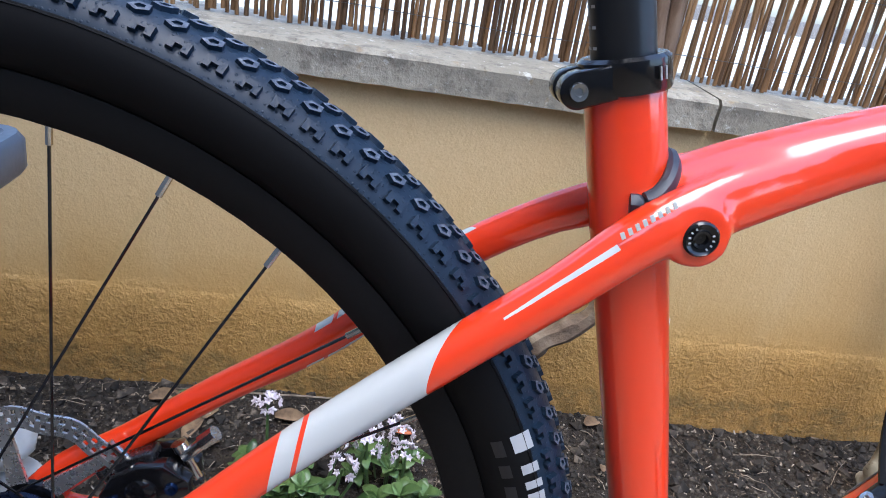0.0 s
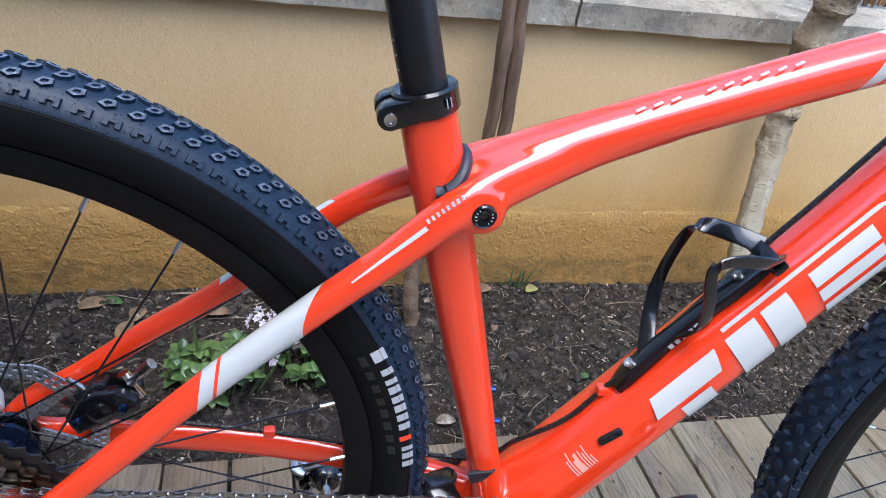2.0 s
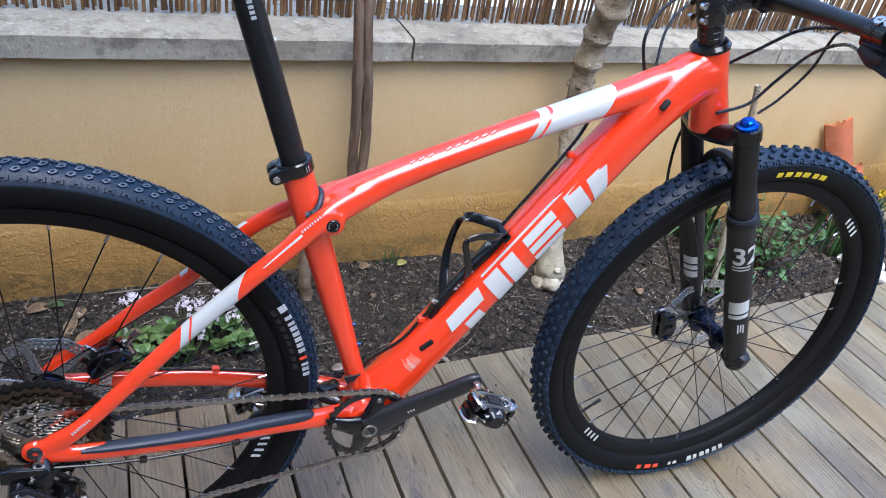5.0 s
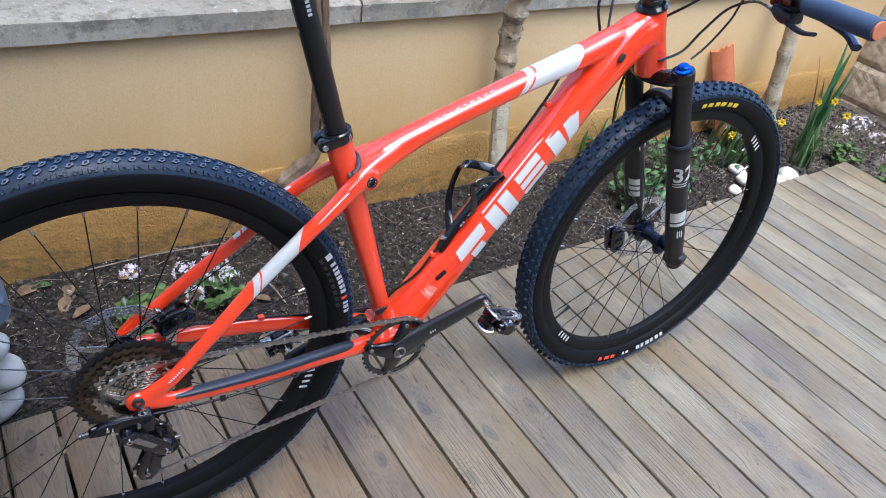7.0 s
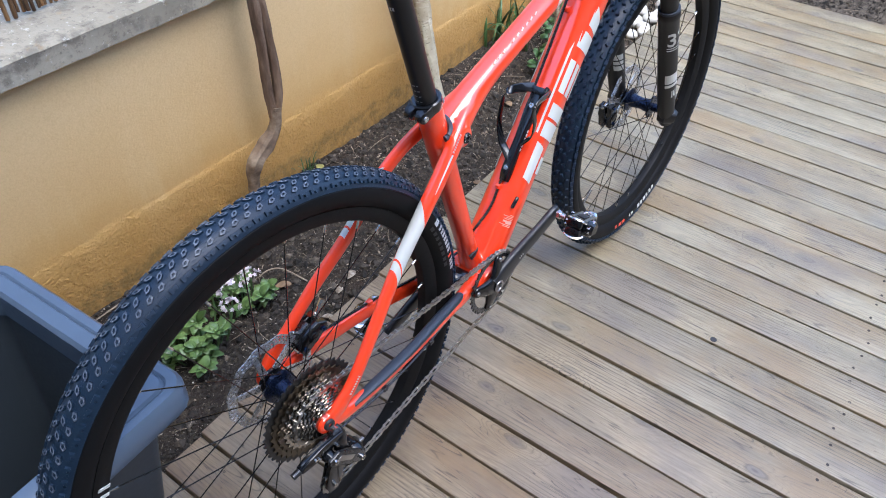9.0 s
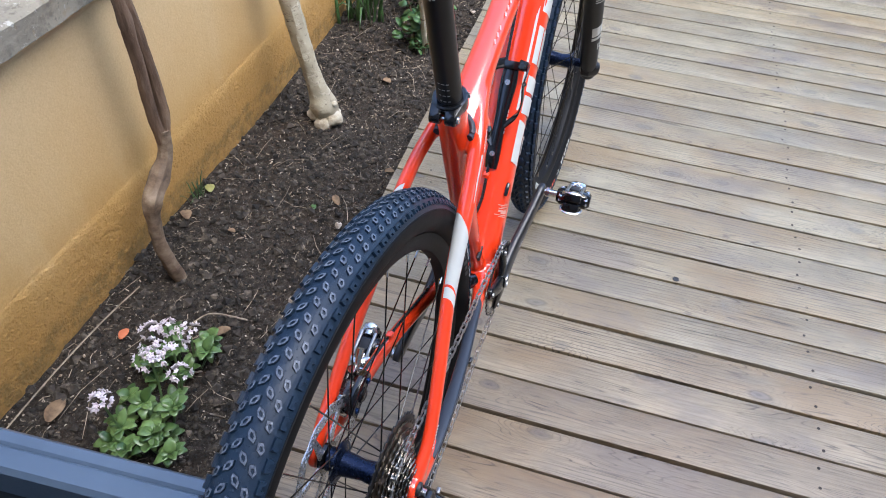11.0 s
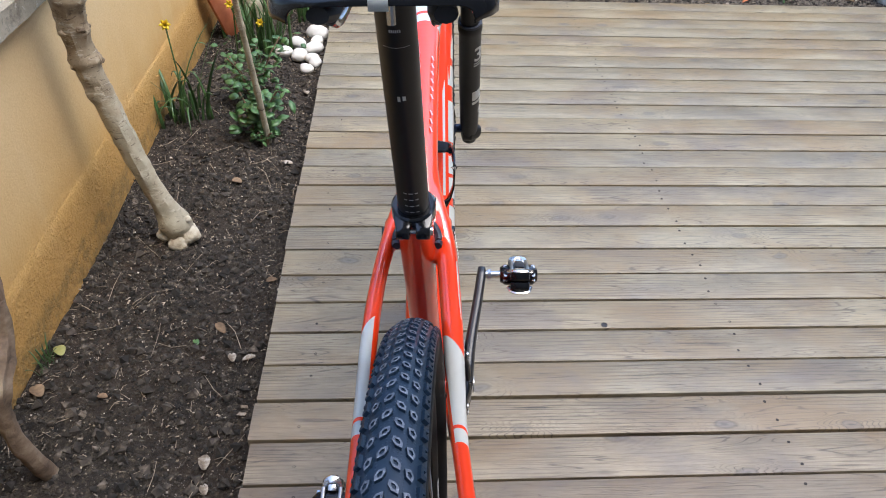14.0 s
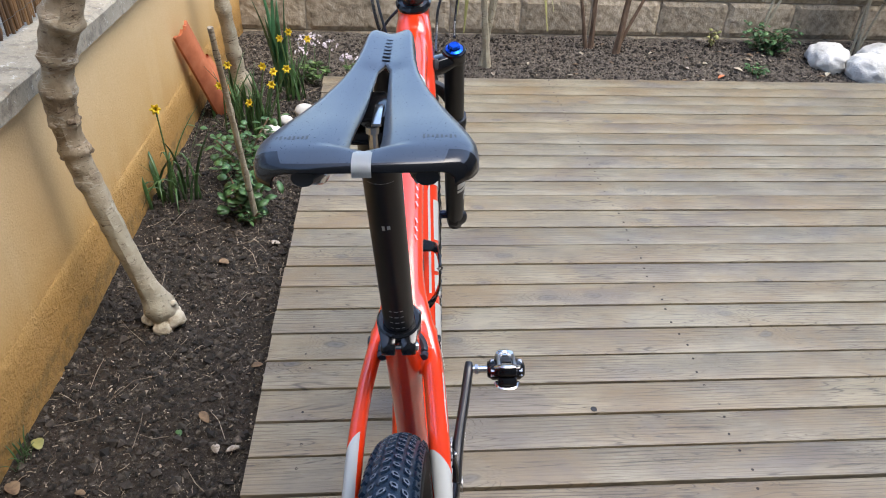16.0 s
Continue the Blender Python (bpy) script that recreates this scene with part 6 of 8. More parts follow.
    for y, h, w in ((-0.063, 0.0, 0.010), (-0.056, 0.045, 0.009), (-0.035, 0.078, 0.009), (0.0, 0.090, 0.0095), (0.035, 0.078, 0.009), (0.056, 0.045, 0.009), (0.063, 0.0, 0.010)):
        p = c0 + up * h + fw * 0.020
        pts.append((p.x, y, p.z, w, 0.011))
    sweep(bm, spline(pts, 6), 12, 2.6, side=tuple(fw))
    part("arch", bm, M_matte, fork, "black fork arch")
    # headset, spacers, stem
    hs = empty("headset", None, bike)
    tagged(hs, "black headset cover and spacers")
    base = V(HEAD[0][0], 0, HEAD[0][1])
    ax = Matrix.Translation(base) @ pose(0, 0, 0, 0, math.degrees(math.atan2(d.x, d.z)), 0) @ pose(0, 0, 0, -90, 0, 0)
    bm = bmesh.new()
    lathe(bm, [(0.027, 0.002), (0.0275, -0.002), (0.0235, -0.007), (0.0178, -0.008), (0.0178, 0.002)], 36, ax)
    part("cover", bm, M_gloss, hs, "gloss black headset cover")
    for k in range(3):
        bm = bmesh.new()
        lathe(bm, [(0.0172, -0.008 - 0.0085 * k), (0.0176, -0.0085 - 0.0085 * k), (0.0176, -0.0160 - 0.0085 * k), (0.0172, -0.0165 - 0.0085 * k)], 32, ax)
        part("spacer", bm, M_black, hs, "black spacer ring")
    cock = empty("stem", None, bike)
    tagged(cock, "black alloy handlebar stem")
    bm = bmesh.new()
    lathe(bm, [(0.0190, -0.034), (0.0202, -0.036), (0.0202, -0.072), (0.0185, -0.075), (0.0001, -0.0755)], 32, ax)
    s0 = base + d * 0.055
    BAR = V(0.934, 0, 0.957)
    sweep(bm, spline([(s0.x + 0.004, 0, s0.z, 0.0165, 0.0170), (s0.x + 0.030, 0, (s0.z + BAR.z) / 2, 0.0160, 0.0155), (BAR.x - 0.004, 0, BAR.z, 0.0195, 0.0180)], 6), 20, 2.8)
    sweep(bm, [(BAR.x, -0.024, BAR.z, 0.0200), (BAR.x, 0.0, BAR.z, 0.0205), (BAR.x, 0.024, BAR.z, 0.0200)], 24, side=(1, 0, 0))
    part("body", bm, M_black, cock, "satin black stem body")
    for off, y in ((0.044, 0.012), (0.064, 0.012), (0.044, -0.012), (0.064, -0.012)):
        bm = bmesh.new()
        p = base + d * off + V(-0.0205, 0, -0.006)
        lathe(bm, [(0.0018, -0.001), (0.0018, -0.003), (0.0042, -0.003), (0.0045, 0.004)], 14, Matrix.Translation((p.x, y * 1.2, p.z)) @ (pose(0, 0, 0, 0, 0, 0) if y < 0 else pose(0, 0, 0, 180, 0, 0)))
        part("bolt", bm, M_steel, cock, "steel stem bolt")
    build_bar(BAR)


def digits(fork, leg, s):
    """The number on the fork leg."""
    cu = bpy.data.curves.new("number", "FONT")
    cu.body = "32"
    cu.size, cu.align_x, cu.align_y = 0.047, "CENTER", "CENTER"
    cu.offset = 0.0009
    tmp = new("number", cu)
    deps = bpy.context.evaluated_depsgraph_get()
    me = bpy.data.meshes.new_from_object(tmp.evaluated_get(deps))
    bpy.data.objects.remove(tmp)
    bm = bmesh.new()
    bm.from_mesh(me)
    bmesh.ops.subdivide_edges(bm, edges=bm.edges[:], cuts=3, use_grid_fill=True)
    r = 0.02175
    for v in bm.verts:
        a = radians(100) - v.co.x / r
        v.co = leg @ V(r * math.cos(a), s * r * math.sin(a), -0.217 + v.co.y)
    part("number", bm, M_white, fork, "white number 32 on the fork leg", smooth=False)


def build_bar(BAR):
    bar = empty("handlebar", None, bike)
    tagged(bar, "wide black flat handlebar with blue-grey grips")
    bm = bmesh.new()
    half = [(0.0, 0.0, 0.0, 0.0159), (0.006, 0.04, 0.001, 0.0158), (-0.002, 0.075, 0.003, 0.0132), (-0.016, 0.16, 0.006, 0.0105), (-0.034, 0.26, 0.008, 0.0105), (-0.052, 0.365, 0.010, 0.0112)]
    rows = [(BAR.x + x, -y, BAR.z + z, r) for x, y, z, r in half[::-1]] + [(BAR.x + x, y, BAR.z + z, r) for x, y, z, r in half[1:]]
    sweep(bm, spline(rows, 6), 20, side=(1, 0, 0))
    part("tube", bm, M_post, bar, "black handlebar tube")
    for s in (-1, 1):
        def at(y, dx=0.0, dz=0.0):
            return V(BAR.x - 0.016 - (y - 0.16) * 0.176 + dx, s * y, BAR.z + 0.006 + (y - 0.16) * 0.02 + dz)

        bm = bmesh.new()
        sweep(bm, [(*at(y), r) for y, r in ((0.262, 0.0135), (0.266, 0.0148), (0.300, 0.0145), (0.350, 0.0145), (0.376, 0.0148), (0.380, 0.0135))], 24, side=(1, 0, 0))
        part("grip", bm, M_grip, bar, "blue-grey foam grip")
        bm = bmesh.new()
        sweep(bm, [(*at(0.379), 0.0122), (*at(0.3825), 0.0116)], 20, side=(1, 0, 0))
        part("end_plug", bm, M_terra, bar, "pale bar end plug")
        # brake lever, clamp and shifter
        lev = empty("brake_lever", None, bike)
        tagged(lev, "black brake lever and shifter on the handlebar")
        bm = bmesh.new()
        sweep(bm, [(*at(y), 0.0165) for y in (0.216, 0.222, 0.230)], 20, side=(1, 0, 0))
        part("clamp", bm, M_gloss, lev, "black clamp band")
        bm = bmesh.new()
        sweep(bm, [(*at(y), 0.0172) for y in (0.232, 0.240, 0.248)], 20, side=(1, 0, 0))
        box(bm, at(0.240, 0.014, 0.010), (0.022, 0.030, 0.012), 0.004)
        sweep(bm, spline([(*at(0.178, 0.030, -0.016), 0.008, 0.009), (*at(0.205, 0.034, -0.014), 0.013, 0.011), (*at(0.240, 0.032, -0.010), 0.014, 0.012), (*at(0.262, 0.034, -0.012), 0.010, 0.010)], 5), 16, 2.8, side=(1, 0, 0))
        part("master_cylinder", bm, M_gloss, lev, "gloss black reservoir")
        bm = bmesh.new()
        sweep(bm, spline([(*at(0.200, 0.014, -0.022), 0.010, 0.008), (*at(0.222, 0.016, -0.028), 0.014, 0.012), (*at(0.244, 0.012, -0.026), 0.011, 0.008)], 5), 16, 2.6, side=(1, 0, 0))
        part("shifter", bm, M_matte, lev, "black shifter pod")
        bm = bmesh.new()
        sweep(bm, spline([(*at(0.246, 0.034, -0.016), 0.007, 0.006), (*at(0.275, 0.046, -0.022), 0.0062, 0.0050), (*at(0.308, 0.052, -0.030), 0.0068, 0.0050), (*at(0.334, 0.046, -0.040), 0.0080, 0.0055)], 6), 12, 2.6, side=(1, 0, 0))
        part("blade", bm, plain("blue_black_lever", (0.02, 0.03, 0.06), 0.25, 0.6) if s < 0 else M_gloss, lev, "curved lever blade")
        bm = bmesh.new()
        sweep(bm, spline([(*at(0.236, 0.004, -0.034), 0.006, 0.003), (*at(0.262, 0.012, -0.040), 0.008, 0.003), (*at(0.284, 0.010, -0.036), 0.006, 0.003)], 5), 10, 2.6, side=(1, 0, 0))
        part("thumb_lever", bm, M_matte, lev, "black thumb lever")
        for y in (0.228, 0.243):
            bm = bmesh.new()
            p = at(y, -0.0120, 0.0125)
            lathe(bm, [(0.0024, 0), (0.0024, -0.0025), (0.0056, -0.0025), (0.006, 0.004)], 14, Matrix.Translation(p) @ pose(0, 0, 0, 0, -45, 0) @ pose(0, 0, 0, -90, 0, 0))
            part("bolt", bm, M_steel, lev, "steel clamp bolt")


def cable(name, pts, r, label, parent=None, mat=None):
    bm = bmesh.new()
    pipe(bm, pts, r, 8, 8)
    return part(name, bm, mat or M_black, parent or bike, label)


def build_cables_and_cage():
    cable("brake_hose", [(0.948, -0.185, 0.948), (0.975, -0.13, 0.945), (0.985, -0.05, 0.925), (0.965, 0.0, 0.880), (0.955, 0.045, 0.840), (0.962, 0.060, 0.815)], 0.0025, "black brake hose")
    cable("brake_hose", [(0.962, 0.060, 0.815), (0.955, 0.085, 0.70), (0.985, 0.092, 0.56), (1.03, 0.092, 0.47), (1.055, 0.085, 0.415)], 0.0025, "black brake hose down the fork")
    cable("gear_cable", [(0.940, -0.190, 0.932), (0.985, -0.12, 0.925), (1.005, -0.06, 0.895), (0.985, -0.038, 0.850), (0.955, -0.034, 0.815), (0.905, -0.033, 0.800)], 0.0024, "black gear cable")
    cable("lockout_cable", [(0.958, -0.17, 0.950), (0.992, -0.10, 0.935), (1.000, -0.075, 0.880), (0.975, -0.066, 0.835), (0.9475, -0.0640, 0.812)], 0.0020, "black lockout cable")
    cable("rear_brake_hose", [(0.948, 0.185, 0.948), (0.98, 0.12, 0.955), (0.955, 0.05, 0.965), (0.90, 0.055, 0.955), (0.845, 0.060, 0.925), (0.815, 0.052, 0.880), (0.822, 0.037, 0.825)], 0.0025, "black looping brake hose")
    cable("dropper_hose", [(0.944, 0.180, 0.935), (0.97, 0.11, 0.935), (0.93, 0.06, 0.940), (0.875, 0.058, 0.925), (0.845, 0.050, 0.890), (0.835, 0.036, 0.835)], 0.0022, "thin blue-grey looping hose", mat=M_slate)
    # hose along the top of the down tube, held by red clips
    a, dd = V(0.50, 0, 0.374), V(0.297, 0, 0.395).normalized()
    n = V(-dd.z, 0, dd.x)

    def over(t, h=0.0335, y=0.004):
        p = a + dd * t + n * h
        return (p.x, y, p.z)

    cable("down_tube_hose", [over(0.475, 0.058, 0.016), over(0.43, 0.046, 0.014), over(0.34, 0.0405, 0.012), over(0.25, 0.039, 0.010), over(0.15), over(0.08), over(0.03), (0.452, 0.016, 0.378), (0.432, 0.026, 0.345), (0.40, 0.034, 0.338)], 0.0026, "black hose along the down tube")
    cable("chainstay_hose", [(0.40, 0.036, 0.336), (0.34, 0.044, 0.340), (0.22, 0.060, 0.352), (0.14, 0.066, 0.360), (0.10, 0.062, 0.374)], 0.0025, "black hose along the chainstay")
    for p in (over(0.405, 0.038, 0.010), over(0.075), (0.2208, 0.060, 0.352)):
        bm = bmesh.new()
        box(bm, p, (0.011, 0.010, 0.009), 0.002)
        part("cable_clip", bm, M_red, bike, "small red cable clip")
    cable("gear_cable", [(0.30, -0.048, 0.312), (0.20, -0.064, 0.318), (0.10, -0.070, 0.322), (0.02, -0.074, 0.334), (-0.03, -0.080, 0.345), (-0.066, -0.084, 0.348)], 0.0022, "black gear cable under the chainstay")
    for x in (0.24, 0.12):
        bm = bmesh.new()
        box(bm, (x, -0.062 - (0.006 if x < 0.2 else 0), 0.3195), (0.010, 0.008, 0.008), 0.0015)
        part("cable_clip", bm, M_black, bike, "small black cable clip")
    # bottle cage: base plate on two bolts, hoop and side wings
    cage = empty("bottle_cage", None, bike)
    tagged(cage, "gloss black plastic bottle cage")
    fr = Matrix(((dd.x, 0, n.x, a.x), (0, 1, 0, a.y), (dd.z, 0, n.z, a.z), (0, 0, 0, 1)))
    bm = bmesh.new()
    sweep(bm, spline([(0.088, 0, 0.030, 0.010, 0.004), (0.110, 0, 0.034, 0.012, 0.005), (0.17, 0, 0.036, 0.010, 0.005), (0.225, 0, 0.036, 0.014, 0.005), (0.258, 0, 0.036, 0.012, 0.004)], 5), 14, 3)
    bmesh.ops.transform(bm, matrix=fr, verts=bm.verts)
    part("base", bm, M_gloss, cage, "glossy black base plate")
    hoop = [(0.128, 0.004, 0.036, 0.0075), (0.150, 0.024, 0.046, 0.0070), (0.176, 0.036, 0.060, 0.0062), (0.204, 0.038, 0.074, 0.0062), (0.230, 0.036, 0.083, 0.0066), (0.241, 0.030, 0.079, 0.0072), (0.252, 0.022, 0.060, 0.0078), (0.262, 0.010, 0.041, 0.0080)]
    wing = [(0.160, -0.008, 0.039, 0.0060), (0.180, -0.027, 0.050, 0.0056), (0.200, -0.036, 0.074, 0.0052), (0.217, -0.038, 0.098, 0.0052), (0.226, -0.038, 0.101, 0.0050), (0.240, -0.037, 0.090, 0.0058), (0.256, -0.031, 0.060, 0.0070), (0.262, -0.012, 0.042, 0.0080)]
    for name, pts, label in (("hoop", hoop, "black curved hoop"), ("wing", wing, "black folded side wing")):
        bm = bmesh.new()
        rows = spline([(*p, 0.0017) for p in pts], 7)
        sweep(bm, rows, 10, 3.4, side=(1, 0, -0.35))
        bmesh.ops.transform(bm, matrix=fr, verts=bm.verts)
        part(name, bm, M_gloss, cage, label)
    bm = box(bmesh.new(), (0.258, 0, 0.042), (0.014, 0.052, 0.008), 0.003, fr)
    part("upper_mount", bm, M_gloss, cage, "black upper cross piece")
    bm = bmesh.new()
    for k in range(6):
        box(bm, (0.150 + 0.007 * k, -0.0105, 0.037), (0.0045, 0.0006, 0.0045), 0, fr)
    part("label", bm, M_greyp, cage, "grey print on the base", smooth=False, kind="stuff")
    for t in (0.112, 0.230):
        bm = bmesh.new()
        lathe(bm, [(0.002, 0), (0.002, -0.002), (0.0045, -0.002), (0.005, 0.003)], 14, fr @ Matrix.Translation((t, 0, 0.0425)) @ pose(0, 0, 0, -90, 0, 0))
        part("bolt", bm, M_steel, cage, "steel cage bolt")


frame_ob = build_frame()
build_decals(frame_ob)
rear_wheel = build_wheel("rear_wheel", R_AXLE, "rear")
front_wheel = build_wheel("front_wheel", F_AXLE, "front")
build_wheel_print(rear_wheel, front_wheel)
build_drivetrain()
rotor_and_caliper(R_AXLE, 0.0525, V(0.078, 0.0535, 0.402), -28, "rear_brake_disc")
rotor_and_caliper(F_AXLE, 0.0455, V(1.029, 0.0490, 0.352), 78, "front_brake_disc")
build_post_and_saddle()
build_front()
build_cables_and_cage()

# ---- garden things ----
def stem_mesh(bm, pts, steps=10, sides=14, knobs=(), rough=0.12, seed=0, mat=0):
    """A bark-covered stem through rows of x, y, z, radius, with swellings at heights in knobs."""
    rows = spline(pts, steps)
    rings = []
    for i, (x, y, z, r) in enumerate(rows):
        t = rows[min(i + 1, len(rows) - 1), :3] - rows[max(i - 1, 0), :3]
        t /= np.linalg.norm(t)
        s = np.cross(t, (0.1, 1, 0.05))
        s /= np.linalg.norm(s)
        u = np.cross(t, s)
        swell = 1 + sum(h * math.exp(-(((z - k) / w) ** 2)) for k, h, w in knobs)
        ring = []
        for q in range(sides):
            a = 2 * math.pi * q / sides
            n = 1 + rough * noise.noise(V(2.2 * math.cos(a) + seed, 2.2 * math.sin(a), z * 22)) + 0.5 * rough * noise.noise(V(5 * math.cos(a), 5 * math.sin(a) + seed, z * 60))
            ring.append(bm.verts.new(np.array((x, y, z)) + (s * math.cos(a) + u * math.sin(a)) * r * swell * n))
        rings.append(ring)
    for r0, r1 in zip(rings, rings[1:]):
        for q in range(sides):
            bm.faces.new((r0[q], r0[(q + 1) % sides], r1[(q + 1) % sides], r1[q])).material_index = mat
    bm.faces.new(rings[0][::-1]), bm.faces.new(rings[-1])
    bmesh.ops.recalc_face_normals(bm, faces=bm.faces)
    return bm


def build_trunks():
    knotty = tagged(empty("tree", pose(1.225, 0.62, -0.06)), "pale knotty young tree trunk leaning beside the ochre wall", "tree")

    def local(rows, o):
        return [(x - o[0], y - o[1], z - o[2], r) for x, y, z, r in rows]

    o = (1.225, 0.62, -0.06)
    bm = stem_mesh(bmesh.new(), local([(1.243, 0.612, -0.09, 0.0330), (1.243, 0.619, -0.02, 0.0325), (1.245, 0.640, 0.05, 0.0275), (1.250, 0.668, 0.14, 0.0255), (1.258, 0.706, 0.30, 0.0265), (1.260, 0.732, 0.437, 0.0295), (1.253, 0.728, 0.57, 0.0315), (1.247, 0.694, 0.70, 0.0345), (1.244, 0.657, 0.79, 0.0360), (1.245, 0.625, 0.95, 0.0340), (1.235, 0.60, 1.25, 0.0300), (1.22, 0.59, 1.75, 0.0240)], o), 16, 22,
        [(0.05, 0.30, 0.03), (0.30, 0.07, 0.012), (0.42, 0.10, 0.012), (0.50, 0.20, 0.012), (0.535, -0.05, 0.012), (0.575, 0.16, 0.010), (0.645, 0.26, 0.012), (0.682, -0.06, 0.012), (0.72, 0.18, 0.009), (0.80, 0.28, 0.014), (0.84, -0.06, 0.012), (0.90, 0.20, 0.010), (1.0, 0.30, 0.015)], 0.17, 1)
    part("trunk", bm, M_bark, knotty, "pale knotty trunk")
    rng = random.Random(9)
    for k in range(18):
        a, z = rng.uniform(2.2, 6.3), rng.choice((0.5, 0.58, 0.64, 0.72, 0.8, 0.88)) + rng.gauss(0, 0.008)
        # the bore line of the trunk at that height
        yy = np.interp(z, [0.20, 0.36, 0.5, 0.63, 0.76, 0.85, 1.0], [0.048, 0.086, 0.112, 0.108, 0.074, 0.037, 0.005])
        bm = bmesh.new()
        got = bmesh.ops.create_icosphere(bm, subdivisions=3, radius=rng.uniform(0.008, 0.016))["verts"]
        for v in got:
            v.co *= 1 + 0.35 * noise.noise(v.co * 90 + V(k, 0, 0)) + 0.15 * noise.noise(v.co * 260)
            v.co.z *= 0.72
        bmesh.ops.translate(bm, verts=got, vec=(0.030 + 0.024 * math.cos(a), yy + 0.024 * math.sin(a), z))
        part("bud_knot", bm, M_knot if k % 3 else M_bark, knotty, "rough knot on the trunk")
    # spreading foot of the trunk
    for x, y, z, r in ((-0.006, 0.022, 0.022, 0.026), (-0.012, -0.036, 0.020, 0.029), (-0.030, -0.014, 0.006, 0.027), (0.014, -0.020, 0.012, 0.030), (-0.004, -0.040, 0.066, 0.011)):
        bm = bmesh.new()
        got = bmesh.ops.create_icosphere(bm, subdivisions=3, radius=r)["verts"]
        for v in got:
            v.co *= 1 + 0.22 * noise.noise(v.co * 45 + V(x * 90, 0, 3)) + 0.10 * noise.noise(v.co * 140)
            v.co.z *= 0.8
        bmesh.ops.translate(bm, verts=got, vec=(x + 0.018, y + 0.007, z))
        part("burl", bm, M_burl, knotty, "pale swollen burl at the foot")
    # twin vine stems
    o = (0.52, 0.70, -0.07)
    vine = tagged(empty("vine", pose(*o)), "brown twin-stemmed vine climbing beside the ochre wall", "vine")
    low = [(0.535, 0.690, -0.09, 0.017), (0.522, 0.704, 0.0, 0.016), (0.525, 0.714, 0.08, 0.015), (0.545, 0.717, 0.155, 0.016), (0.590, 0.72, 0.188, 0.018), (0.632, 0.72, 0.222, 0.016), (0.645, 0.72, 0.28, 0.015)]
    bm = stem_mesh(bmesh.new(), local(low, o), 10, 14, [(0.225, 0.35, 0.02), (0.26, 0.25, 0.015)], 0.18, 3)
    part("lower_stem", bm, M_old, vine, "grey-brown crooked lower stem")
    for k, off in enumerate((-0.012, 0.012)):
        up = [(0.642 + off * 0.3, 0.722, 0.25, 0.013), (0.648 + off, 0.722 - off * 0.4, 0.33, 0.0125), (0.647 + off * 1.1, 0.722, 0.45, 0.0125), (0.640 + off * 1.0, 0.724 + off * 0.3, 0.58, 0.012), (0.632 + off * 0.9, 0.726, 0.70, 0.0115), (0.622 + off * 1.2, 0.738, 0.90, 0.011), (0.60 + off, 0.77, 1.20, 0.010), (0.58 - off, 0.80, 1.60, 0.009)]
        bm = stem_mesh(bmesh.new(), local(up, o), 12, 12, [(0.6, 0.15, 0.03)], 0.14, 5 + k)
        part("stem", bm, M_vine, vine, "brown woody stem")
    # thin stake in the shrub
    o = (1.746, 0.452, -0.06)
    stake = tagged(empty("stake", pose(*o)), "thin pale bamboo stake leaning in the flower bed", "stake")
    bm = stem_mesh(bmesh.new(), [(0, 0, -0.03, 0.0100), (-0.036, 0.005, 0.16, 0.0094), (-0.080, 0.011, 0.36, 0.0086), (-0.123, 0.017, 0.56, 0.0080), (-0.150, 0.020, 0.68, 0.0078)], 10, 10, [(0.2, 0.25, 0.01), (0.42, 0.25, 0.01), (0.6, 0.25, 0.01)], 0.06, 8)
    part("cane", bm, M_bark, stake, "pale bamboo cane")
    o = (2.83, 0.68, -0.06)
    third = tagged(empty("tree", pose(*o)), "slim pale trunk with a bulging foot near the leaning tiles", "tree")
    bm = stem_mesh(bmesh.new(), [(0.01, -0.01, -0.04, 0.052), (0.0, 0.0, 0.03, 0.045), (-0.02, 0.005, 0.12, 0.034), (-0.055, 0.01, 0.28, 0.030), (-0.09, 0.02, 0.46, 0.029), (-0.13, 0.05, 0.75, 0.027), (-0.2, 0.07, 1.3, 0.024)], 10, 16, [(0.06, 0.25, 0.03), (0.2, 0.2, 0.015), (0.4, 0.2, 0.02)], 0.15, 11)
    part("trunk", bm, M_bark, third, "pale knotty trunk")
    # shrubs' stems in front of the block wall
    for (x, y), stems, label in (((3.22, -0.49), ((-0.02, 0.05, 0.017), (0.02, -0.03, 0.013), (0.0, -0.07, 0.011)), "cluster of slim pale palm stems"), ((3.50, -1.10), ((0.0, 0.02, 0.013), (0.02, 0.10, 0.010)), "slim dark shrub stems"), ((3.43, -1.22), ((0.0, -0.03, 0.016), (0.03, -0.18, 0.009)), "slim forked shrub stem"), ((3.45, -2.62), ((0.0, 0.05, 0.008), (0.02, -0.1, 0.007), (0.05, -0.02, 0.006)), "slim pale bush stems"), ((3.58, -2.08), ((0.0, -0.05, 0.008), (0.0, -0.14, 0.008)), "pair of bare pale twigs")):
        ob = tagged(empty("shrub", pose(x, y, -0.06)), label + " in front of the block wall", "shrub")
